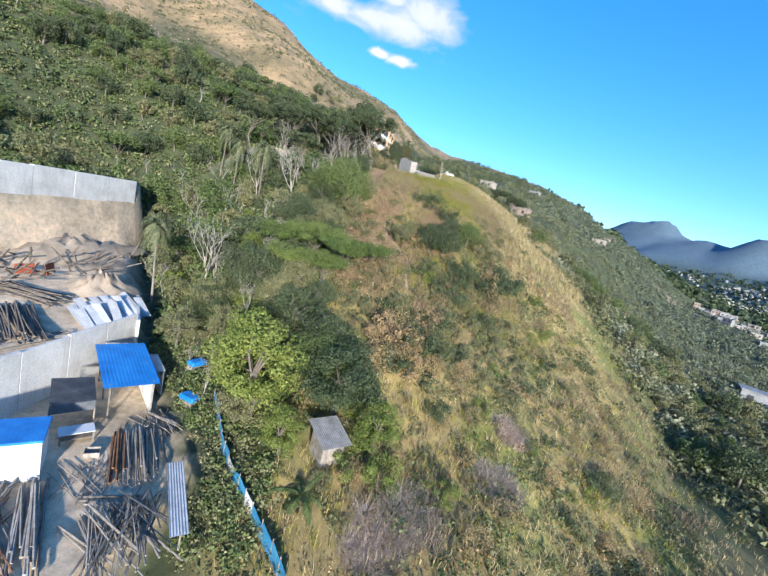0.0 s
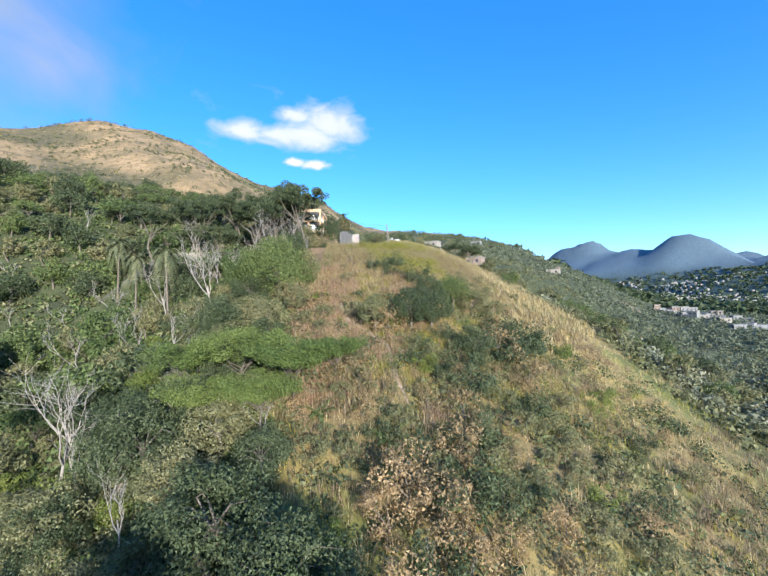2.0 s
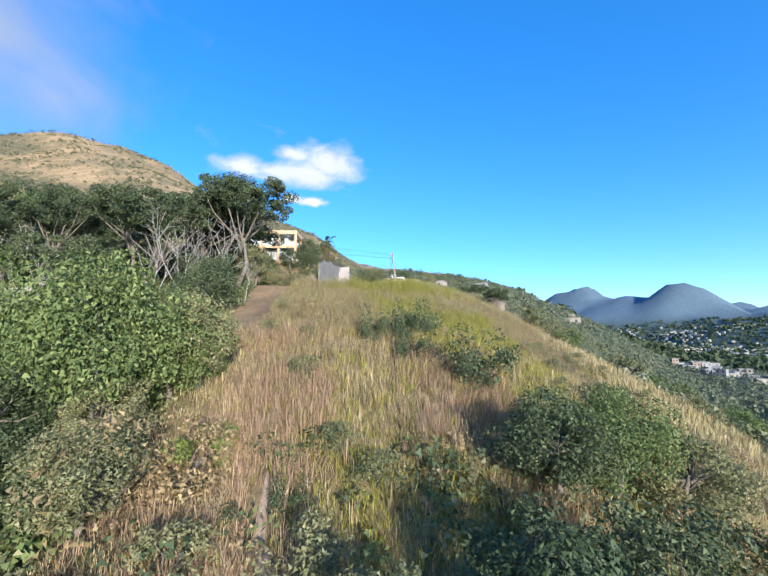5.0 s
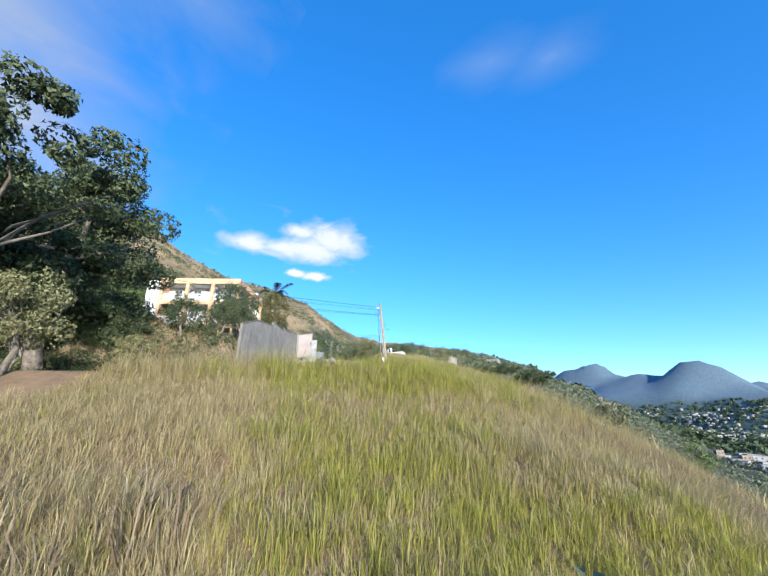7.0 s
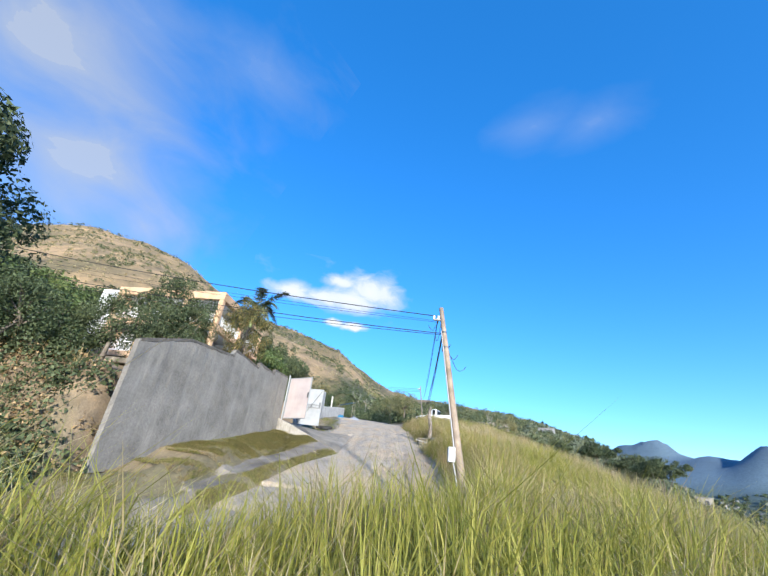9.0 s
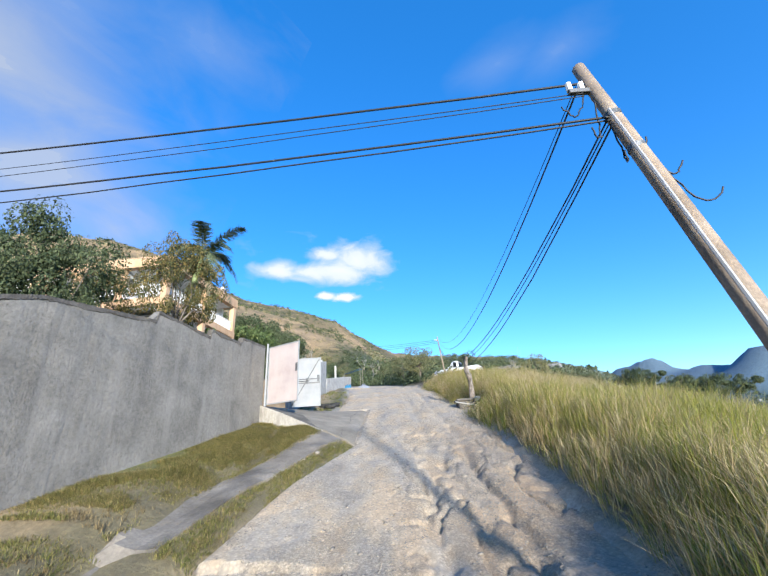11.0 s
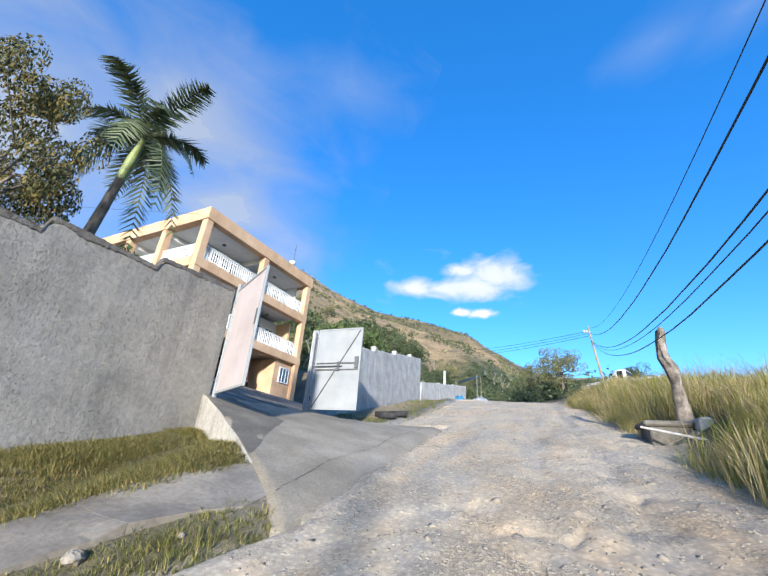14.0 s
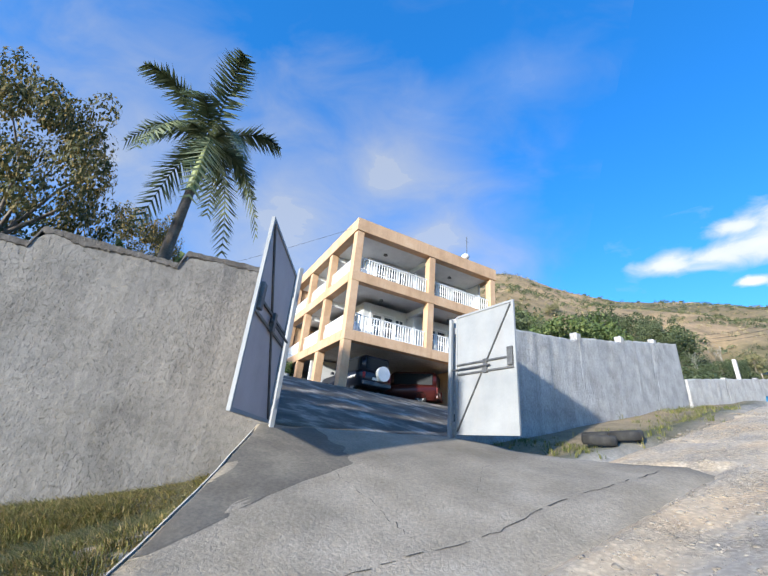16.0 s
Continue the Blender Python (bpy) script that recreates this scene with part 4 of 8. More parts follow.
def patch(x, y):
    return 0.7 * fbm(x / 6 + 2, y / 6) + 0.3 * fbm(x / 1.4 + 8, y / 1.4)


def between(x, y, g, lo, hi, blur):
    v = patch(x, y) + g.normal(0, blur, len(x)) + (0.14 * smooth(-3, -9, x) + 0.12 * smooth(6, 12, x)) * (y < -4) + 0.05 * (y > -4) + 0.07 * smooth(-24, -16, y) * (y <= -4) + 0.025
    return (v > lo) & (v < hi)


for nm, lb, sd, lo, hi, m_ in (("dry_grass", "tall straw-coloured grass on the spur", 51, 0.5, 9, straw_m), ("green_grass", "tall yellow-green grass on the spur", 52, -9, 0.53, fresh_m)):
    P, rg = meadow(sd, 15500, (-13, 19, -31, -6), lambda x, y, g: between(x, y, g, lo, hi, 0.08))
    grass(nm, lb, sd, P, rg.uniform(0.3, 0.78, len(P)) + 0.6 * smooth(-15.5, -12.0, P[:, 1]) * (1 + 0.5 * smooth(-3.0, -4.5, P[:, 0])), 11, m_, (0.007 if m_ is fresh_m else 0.006), (0.85 if m_ is fresh_m else 1.35), 0.26)
    P, rg = meadow(sd + 5, 5200, (1, 15, -6, 32), lambda x, y, g: between(x, y, g, lo, hi, 0.08))
    grass(nm, lb, sd + 5, P, rg.uniform(0.4, 1.0, len(P)) + 0.2 * smooth(14, 6, P[:, 1]), 14, m_, 0.0055, 0.85, 0.22)
    P, rg = meadow(sd + 10, 10000, (-18, 60, -108, -30), lambda x, y, g: between(x, y, g, lo, hi, 0.09))
    grass(nm, lb, sd + 10, P, rg.uniform(0.4, 1.05, len(P)), 9, m_, 0.016, 0.85, 0.36)
    P, rg = meadow(sd + 13, 14000, (-16, 15, -60, -30), lambda x, y, g: between(x, y, g, lo, hi, 0.09))
    grass(nm, lb, sd + 13, P, rg.uniform(0.3, 0.85, len(P)), 7, m_, 0.010, 1.1, 0.3)
P, rg = meadow(71, 12000, (-16, 40, -106, -24), lambda x, y, g: fbm(x / 9 + 31, y / 9) > 0.53)
grass("rust_grass", "dead reddish-brown grass on the spur", 71, P, rg.uniform(0.6, 1.2, len(P)), 8, rust_m, 0.016, 0.75, 0.36)
P, rg = meadow(75, 9000, (-15, 4, -64, -30), lambda x, y, g: fbm(x / 5 + 11, y / 5) + 0.25 * smooth(-2, -8, x) * smooth(-66, -50, y) + g.normal(0, 0.05, len(x)) > 0.61)
grass("rust_grass", "dead reddish-tan grass in a band down the spur", 75, P, rg.uniform(0.5, 1.15, len(P)), 11, rust_m, 0.011, 0.7, 0.3)
P, rg = meadow(81, 9000, (16, 70, -90, 60), lambda x, y, g: natural(x, y) > -22)
grass("slope_grass", "straw grass on the far side of the spur", 81, P, rg.uniform(0.8, 1.4, len(P)), 12, straw_m, 0.035, 0.6, 0.4)

P, rg = strew(83, 2300, (-34, -10.9, -9.5, -1.2), lambda x, y, g: (np.abs(road_at(x, y)[0]) > 3.2) & (fbm(x / 2 + 3, y / 2) > 0.36))
grass("bank_grass", "dead straw grass on the bank below the house", 83, P, rg.uniform(0.25, 0.75, len(P)), 9, straw_m, 0.005, 1.2, 0.25)
P, rg = meadow(85, 2600, (6, 20, -31, -6), lambda x, y, g: g.rand(len(x)) < smooth(6, 11, x))
grass("rust_grass", "dead reddish-brown grass along the flank", 85, P, rg.uniform(0.45, 0.95, len(P)), 12, rust_m, 0.007, 0.9, 0.25)
for nm, lb, sd, m_ in (("dry_grass", "tall straw-coloured grass beside the track", 87, straw_m), ("green_grass", "tall yellow-green grass beside the track", 88, fresh_m)):
    P, rg = meadow(sd, 3400, (0.6, 4.6, -5, 30), lambda x, y, g: g.rand(len(x)) < 0.9)
    grass(nm, lb, sd, P, rg.uniform(0.35, 0.9, len(P)) + 0.05 * smooth(14, 6, P[:, 1]), 15, m_, 0.0052, 0.85, 0.2)
for nm, lb, sd, m_ in (("low_grass", "low straw grass filling between the tufts", 101, straw_m), ("low_green_grass", "low yellow-green grass filling between the tufts", 102, fresh_m)):
    P, rg = meadow(sd, 12000, (-12, 14, -27, -11), lambda x, y, g: between(x, y, g, 0.5, 9, 0.1) if m_ is straw_m else between(x, y, g, -9, 0.54, 0.1))
    grass(nm, lb, sd, P, rg.uniform(0.15, 0.45, len(P)), 9, m_, 0.007, 1.3, 0.22)
P, rg = meadow(89, 9000, (-13, 16, -31, -9), lambda x, y, g: fbm(x / 2.2 + 50, y / 2.2) > 0.42)
grass("matted_grass", "matted dead grass lying between the tufts", 89, P, rg.uniform(0.15, 0.36, len(P)), 9, rust_m, 0.006, 2.4, 0.25)
P, rg = strew(93, 2600, (-36, -11.0, -9.0, -1.3), lambda x, y, g: np.abs(road_at(x, y)[0]) > 3.0)
far_woods("bank_bushes", "low dark bushes on the bank below the house", 94, P, rg.uniform(0.25, 0.75, len(P)), dark_m, 60, 0.12)
P, rg = strew(91, 900, (-36, -11.0, -9.0, -1.3), lambda x, y, g: np.abs(road_at(x, y)[0]) > 3.0)
far_woods("bank_scrub", "half-dead brown scrub on the bank below the house", 92, P, rg.uniform(0.25, 0.6, len(P)), dry_m, 60, 0.12)
brush_m = leaf_mat("dead_brush_twigs", (0.36, 0.29, 0.235), (0.54, 0.45, 0.38), (0.70, 0.61, 0.53), 0.3)
for bx, by, br in ((0.3, -87.2, 2.6), (7.2, -82.1, 2.4), (-2.2, -89.4, 2.2), (9.5, -76.0, 1.8)):
    P, rg = strew(int(bx * 10) + 200, 420, (bx - br, bx + br, by - br, by + br), lambda x, y, g: np.hypot(x - bx, y - by) < br * (0.6 + 0.5 * fbm(x, y)))
    ob = grass("dead_brush", "patch of grey-pink dead brush on the slope", int(bx * 10) + 300, P, rg.uniform(0.35, 0.95, len(P)), 22, brush_m, 0.013, 1.5, 0.45)


# ---- helpers for built things ----
def shape(*pieces):
    """One bmesh from pieces, each a function that fills a bmesh."""
    bm = bmesh.new()
    for p in pieces:
        p(bm)
    return bm


def block(x0, x1, y0, y1, z0, z1, bevel=0.0, m=None):
    def fill(bm):
        r = bmesh.ops.create_cube(bm, size=1.0)
        vs = r["verts"]
        bmesh.ops.scale(bm, vec=(x1 - x0, y1 - y0, z1 - z0), verts=vs)
        bmesh.ops.translate(bm, vec=((x0 + x1) / 2, (y0 + y1) / 2, (z0 + z1) / 2), verts=vs)
        if bevel:
            es = list({e for v in vs for e in v.link_edges})
            r = bmesh.ops.bevel(bm, geom=es, offset=bevel, segments=1, affect="EDGES")
            vs = list({v for f in r["faces"] for v in f.verts} | {v for v in vs if v.is_valid})
        if m is not None:
            bmesh.ops.transform(bm, matrix=m, verts=vs)
    return fill


def rod(a, b, r, sides=8, r2=None):
    def fill(bm):
        v0, v1 = Vector(a), Vector(b)
        d = v1 - v0
        res = bmesh.ops.create_cone(bm, cap_ends=True, segments=sides, radius1=r, radius2=r if r2 is None else r2, depth=d.length)
        q = d.to_track_quat("Z", "Y").to_matrix().to_4x4()
        bmesh.ops.transform(bm, matrix=Matrix.Translation((v0 + v1) / 2) @ q, verts=res["verts"])
    return fill


def ball(c, r, flat=1.0):
    def fill(bm):
        res = bmesh.ops.create_uvsphere(bm, u_segments=12, v_segments=8, radius=r)
        bmesh.ops.transform(bm, matrix=Matrix.Translation(c) @ Matrix.Diagonal((1, 1, flat, 1)), verts=res["verts"])
    return fill


def part(name, bm, material, parent=None, label="", smooth_shade=False):
    me = bpy.data.meshes.new(name)
    bm.normal_update()
    bm.to_mesh(me)
    bm.free()
    me.materials.append(material)
    if smooth_shade:
        me.polygons.foreach_set("use_smooth", [True] * len(me.polygons))
    ob = new(name, me)
    ob.parent = parent
    return tagged(ob, label)


def twin(ob, parent, m):
    """A further piece on the same mesh."""
    o = new(ob.name.split(".")[0], ob.data)
    o.parent = parent
    o.matrix_basis = m
    return o


def thing(name, m=None, label="", category="", group="", kind=""):
    e = new(name)
    e.matrix_basis = m or Matrix()
    return tagged(e, label, category, group, kind)


def sheet(name, fn, us, vs, thick, material, parent=None, smooth_shade=True):
    """A curved slab: fn(u, v) gives its upper side."""
    P = [[Vector(fn(u_, v_)) for v_ in vs] for u_ in us]
    V = [p for row in P for p in row] + [p - Vector((0, 0, thick)) for row in P for p in row]
    nu, nv = len(us), len(vs)
    o = nu * nv
    F = []
    for i in range(nu - 1):
        for j in range(nv - 1):
            a, b, c, d = i * nv + j, (i + 1) * nv + j, (i + 1) * nv + j + 1, i * nv + j + 1
            F += [(a, b, c, d), (o + d, o + c, o + b, o + a)]
    for i in range(nu - 1):
        F += [(i * nv, o + i * nv, o + (i + 1) * nv, (i + 1) * nv), ((i + 1) * nv + nv - 1, o + (i + 1) * nv + nv - 1, o + i * nv + nv - 1, i * nv + nv - 1)]
    for j in range(nv - 1):
        k = (nu - 1) * nv
        F += [(j + 1, o + j + 1, o + j, j), (k + j, o + k + j, o + k + j + 1, k + j + 1)]
    ob = put_mesh(name, V, F, material, parent)
    bm = bmesh.new()
    bm.from_mesh(ob.data)
    bmesh.ops.recalc_face_normals(bm, faces=bm.faces)
    bm.to_mesh(ob.data)
    bm.free()
    top = 2 * (nu - 1) * (nv - 1)
    ob.data.polygons.foreach_set("use_smooth", [smooth_shade and i < top for i in range(len(F))])
    return ob


# ---- materials of built things ----
stucco_m = rough_mat("grey_stucco", (0.16, 0.15, 0.136), (0.222, 0.209, 0.19), (0.285, 0.269, 0.246), 0.9, 10, 0.95, 0.65, 0.03, streak=0.6, streak_col=(0.32, 0.303, 0.278))
light_stucco_m = rough_mat("light_stucco", (0.33, 0.325, 0.315), (0.47, 0.46, 0.445), (0.60, 0.59, 0.57), 1.6, 16, 0.95, 0.6, 0.035, streak=0.75, streak_col=(0.27, 0.26, 0.245))


def pitted(m, scale, stretch, depth, dark, lo=0.56, hi=0.66):
    """Trowelled plaster: shallow torn pits, longer than wide, over the fine grain."""
    nt = m.node_tree
    b = nt.nodes["Principled BSDF"]
    col, nor = b.inputs["Base Color"].links[0].from_socket, b.inputs["Normal"].links[0].from_socket
    mp = nt.nodes.new("ShaderNodeMapping")
    mp.inputs["Scale"].default_value = (1.0, 1.0, stretch)
    nt.links.new(nt.nodes.new("ShaderNodeTexCoord").outputs["Object"], mp.inputs["Vector"])
    n = noise_node(nt, scale, 5, 0.6, mp.outputs["Vector"], 0.5)
    big = noise_node(nt, 0.55, 4, 0.6, mp.outputs["Vector"])
    add = nt.nodes.new("ShaderNodeMath")
    add.operation = "MULTIPLY_ADD"
    nt.links.new(big.outputs["Fac"], add.inputs[0])
    add.inputs[1].default_value = 0.35
    nt.links.new(n.outputs["Fac"], add.inputs[2])
    pit = ramp_node(nt, add.outputs[0], [(lo + 0.17, (0, 0, 0)), (hi + 0.17, (1, 1, 1))])
    shade = ramp_node(nt, add.outputs[0], [(lo + 0.17, (1, 1, 1)), (hi + 0.19, (dark, dark, dark))])
    nt.links.new(mix_node(nt, 1.0, col, shade.outputs["Color"], "MULTIPLY"), b.inputs["Base Color"])
    bp = nt.nodes.new("ShaderNodeBump")
    bp.invert = True
    bp.inputs["Strength"].default_value, bp.inputs["Distance"].default_value = 0.9, depth
    nt.links.new(pit.outputs["Color"], bp.inputs["Height"])
    nt.links.new(nor, bp.inputs["Normal"])
    nt.links.new(bp.outputs["Normal"], b.inputs["Normal"])


pitted(stucco_m, 30.0, 0.6, 0.008, 0.78)
pitted(light_stucco_m, 22.0, 0.35, 0.008, 0.8)
concrete_m = rough_mat("worn_concrete", (0.12, 0.102, 0.08), (0.25, 0.217, 0.175), (0.39, 0.345, 0.285), 0.6, 16, 0.92, 0.6, 0.015)
dark_concrete_m = rough_mat("dark_concrete", (0.07, 0.062, 0.052), (0.15, 0.134, 0.112), (0.27, 0.245, 0.21), 1.5, 16, 0.95, 0.5, 0.02)
whitewash_m = rough_mat("whitewash", (0.60, 0.57, 0.52), (0.76, 0.73, 0.68), (0.86, 0.83, 0.78), 0.5, 9, 0.9, 0.3, 0.02, streak=0.35, streak_col=(0.36, 0.33, 0.29))
pale_concrete_m = rough_mat("pale_concrete", (0.42, 0.40, 0.37), (0.55, 0.53, 0.49), (0.64, 0.62, 0.58), 0.5, 9, 0.9, 0.3, 0.02, streak=0.35, streak_col=(0.25, 0.23, 0.21))
kerb_m = rough_mat("kerb_concrete", (0.34, 0.31, 0.265), (0.50, 0.46, 0.40), (0.62, 0.58, 0.51), 1.2, 14, 0.9, 0.4, 0.02, streak=0.6, streak_col=(0.16, 0.14, 0.115))
asphalt_m = rough_mat("patched_asphalt", (0.075, 0.063, 0.048), (0.155, 0.132, 0.10), (0.60, 0.52, 0.41), 1.3, 40, 0.9, 0.4, 0.01)
gate_m = rough_mat("gate_paint", (0.25, 0.265, 0.275), (0.30, 0.312, 0.32), (0.345, 0.355, 0.362), 1.5, 25, 0.55, 0.03, 0.004, streak=0.3, streak_col=(0.33, 0.30, 0.27), grain=0.04)
pink_m = rough_mat("gate_primer", (0.42, 0.35, 0.34), (0.49, 0.42, 0.405), (0.54, 0.475, 0.46), 1.2, 25, 0.6, 0.03, 0.004, grain=0.04)
steel_m = rough_mat("dark_steel", (0.08, 0.085, 0.09), (0.15, 0.155, 0.16), (0.24, 0.24, 0.24), 3, 30, 0.55, 0.1, 0.004, 0.6)
ochre_m = rough_mat("ochre_paint", (0.50, 0.32, 0.185), (0.62, 0.405, 0.245), (0.69, 0.485, 0.315), 0.8, 12, 0.85, 0.08, 0.006, streak=0.45, streak_col=(0.34, 0.19, 0.09), grain=0.1)
white_m = rough_mat("white_paint", (0.62, 0.62, 0.61), (0.74, 0.74, 0.73), (0.80, 0.80, 0.79), 1.0, 15, 0.7, 0.08, 0.004, grain=0.06)
rail_m = rough_mat("white_rail", (0.70, 0.70, 0.69), (0.80, 0.80, 0.79), (0.84, 0.84, 0.83), 2.0, 20, 0.5, 0.03, 0.002, grain=0.06)
inner_m = rough_mat("balcony_wall", (0.56, 0.57, 0.58), (0.66, 0.67, 0.68), (0.72, 0.73, 0.74), 0.9, 14, 0.85, 0.06, 0.004, grain=0.06)
door_m = rough_mat("door_wood_white", (0.60, 0.58, 0.54), (0.70, 0.68, 0.64), (0.76, 0.74, 0.70), 2, 20, 0.5, 0.05, 0.003, grain=0.06)
rubber_m = rough_mat("tyre_rubber", (0.018, 0.018, 0.018), (0.03, 0.03, 0.03), (0.06, 0.057, 0.052), 5, 50, 0.85, 0.4, 0.004)
rim_m = mat("alloy_rim", (0.16, 0.16, 0.165), 0.5, 0.6)
wood_m = rough_mat("weathered_wood", (0.17, 0.14, 0.11), (0.29, 0.25, 0.21), (0.42, 0.38, 0.33), 3, 40, 0.9, 0.6, 0.01, vary=0.3)
pole_m = rough_mat("pole_wood", (0.20, 0.155, 0.115), (0.32, 0.25, 0.19), (0.44, 0.36, 0.28), 2, 40, 0.9, 0.6, 0.01)
stump_m = rough_mat("stump_wood", (0.045, 0.035, 0.028), (0.23, 0.19, 0.155), (0.44, 0.38, 0.325), 5, 34, 0.9, 1.0, 0.03)
cable_m = mat("black_cable", (0.02, 0.02, 0.022), 0.6)
wire_m = mat("grey_wire", (0.30, 0.30, 0.31), 0.5)
zinc_m = rough_mat("zinc_sheet", (0.42, 0.42, 0.43), (0.62, 0.62, 0.62), (0.76, 0.75, 0.74), 1.0, 12, 0.5, 0.1, 0.01, 0.12, vary=0.3)
old_zinc_m = rough_mat("weathered_zinc", (0.17, 0.165, 0.16), (0.27, 0.265, 0.26), (0.38, 0.37, 0.36), 1.4, 14, 0.55, 0.15, 0.01, 0.15)
rust_sheet_m = rough_mat("rusty_steel", (0.10, 0.045, 0.022), (0.20, 0.095, 0.045), (0.30, 0.16, 0.085), 2, 20, 0.85, 0.3, 0.01, vary=0.25)
blue_m = rough_mat("blue_tarp", (0.012, 0.16, 0.48), (0.02, 0.24, 0.66), (0.05, 0.32, 0.74), 0.7, 9, 0.5, 0.3, 0.03)
fence_blue_m = rough_mat("blue_sheet", (0.03, 0.16, 0.30), (0.05, 0.25, 0.44), (0.10, 0.33, 0.52), 0.7, 9, 0.5, 0.3, 0.03)
earth_m = rough_mat("pale_earth", (0.36, 0.27, 0.18), (0.48, 0.37, 0.26), (0.56, 0.45, 0.33), 0.8, 9, 0.95, 0.6, 0.04)
red_m = rough_mat("red_paint", (0.22, 0.045, 0.02), (0.36, 0.08, 0.035), (0.44, 0.13, 0.07), 1.5, 15, 0.7, 0.1, 0.01)
black_sheet_m = rough_mat("black_sheeting", (0.03, 0.032, 0.036), (0.06, 0.063, 0.07), (0.11, 0.115, 0.12), 1.2, 10, 0.6, 0.5, 0.04)
glass_m = mat("window_glass", (0.06, 0.075, 0.085), 0.08)
glass_m.node_tree.nodes["Principled BSDF"].inputs["Specular IOR Level"].default_value = 0.8
dark_glass_m = mat("car_glass", (0.012, 0.014, 0.016), 0.5)
dark_glass_m.node_tree.nodes["Principled BSDF"].inputs["Specular IOR Level"].default_value = 0.12
maroon_m = mat("maroon_paint", (0.07, 0.014, 0.011), 0.35)
navy_m = mat("navy_paint", (0.012, 0.016, 0.028), 0.28)
car_white_m = mat("white_car_paint", (0.72, 0.73, 0.74), 0.3)
lamp_red_m = mat("lamp_red", (0.22, 0.012, 0.010), 0.6)
plate_m = mat("plate_grey", (0.6, 0.6, 0.58), 0.5)
grey_box_m = mat("meter_box", (0.55, 0.56, 0.57), 0.5)

# ---- boundary wall and gate ----
WALL_A, WALL_B = Vector((-10.6, -1.5)), Vector((-8.1, 10.96))
wall_dir = (WALL_B - WALL_A).normalized()
wall_len = (WALL_B - WALL_A).length


def wall_run(name, label, start, direction, length, tops, bases, posts, post_rise, thick=0.2, material=None):
    material = material or stucco_m
    ang = math.atan2(direction.y, direction.x)
    w = tagged(thing(name, Matrix.Translation((start.x, start.y, 0)) @ Matrix.Rotation(ang, 4, "Z")), label, "wall", kind="structure")
    cuts = [0.0] + list(posts) + [length]
    rng = random.Random(4)
    for a, b in zip(cuts, cuts[1:]):
        bm = bmesh.new()
        n = max(2, int((b - a) / 0.25))
        prev = None
        for i in range(n + 1):
            s = a + (b - a) * i / n
            zt = np.interp(s, *tops) + rng.uniform(-0.02, 0.02)
            zb = np.interp(s, *bases) - 0.8
            row = [bm.verts.new((s, 0, zb)), bm.verts.new((s, 0.012 * rng.uniform(-1, 1), zt - 0.05)), bm.verts.new((s, 0.03, zt)), bm.verts.new((s, thick, zt - 0.01)), bm.verts.new((s, thick, zb))]
            if prev:
                for k in range(4):
                    bm.faces.new((prev[k], row[k], row[k + 1], prev[k + 1]))
            else:
                bm.faces.new(row[::-1])
            prev = row
        bm.faces.new(prev)
        bmesh.ops.recalc_face_normals(bm, faces=bm.faces)
        part("wall_bay", bm, material, w)
    for s in list(posts):
        zt = float(np.interp(s, *tops)) + post_rise
        part("wall_post", shape(block(s - 0.14, s + 0.14, -0.012, thick + 0.03, zt - post_rise - 0.12, zt, 0.02)), material, w)
    return w


SOUTH_TOPS = ((0, 2.7, 6.05, 6.1, 8.7, 8.76, 10.72, 10.78, wall_len), (2.36, 3.3, 3.66, 3.98, 3.78, 4.08, 3.98, 4.24, 4.28))
wall_run("wall_south", "tall grey rendered boundary wall with rough stained face", WALL_A, wall_dir, wall_len,
         SOUTH_TOPS, ((0, 4, 7.5, 9.7, wall_len), (-1.4, -0.9, -0.3, 0.6, 1.0)), (), 0.14)
coping_m = rough_mat("weathered_coping", (0.075, 0.066, 0.057), (0.125, 0.113, 0.10), (0.19, 0.175, 0.16), 3, 25, 0.95, 0.8, 0.03)
rc_ = random.Random(3)
cv, cf = [], []
for i_ in range(300):
    s_ = 0.06 + (wall_len - 0.12) * i_ / 299
    zt_ = float(np.interp(s_, *SOUTH_TOPS))
    low_ = 0.035 + 0.15 * float(fbm(np.array(s_ * 1.7), np.array(4.4))) ** 1.5 + rc_.uniform(0, 0.03)
    cv += [(s_, 0.004, zt_ - low_ - 0.01), (s_, -0.016 - rc_.uniform(0, 0.008), zt_ - low_ + 0.012), (s_, -0.014, zt_ + rc_.uniform(0.0, 0.02)), (s_, 0.1, zt_ + rc_.uniform(0.01, 0.035)), (s_, 0.205, zt_ + 0.004)]
    if i_:
        cf += [(5 * i_ - 5 + k_, 5 * i_ + k_, 5 * i_ + k_ + 1, 5 * i_ - 4 + k_) for k_ in range(4)]
put_mesh("coping", cv, cf, coping_m, bpy.data.objects["wall_south"])
w2a, w2b = Vector((-7.95, 15.05)), Vector((-8.3, 29.5))
wall_run("wall_north", "grey rendered boundary wall stepping up the slope", w2a, (w2b - w2a).normalized(), (w2b - w2a).length,
         ((0, 5.6, 5.7, 8.8, 8.9, 14.5), (4.5, 5.25, 5.4, 5.95, 6.05, 7.2)), ((0, 14.5), (1.7, 4.3)), (5.7, 8.9, 12.0), 0.13, 0.2, light_stucco_m)
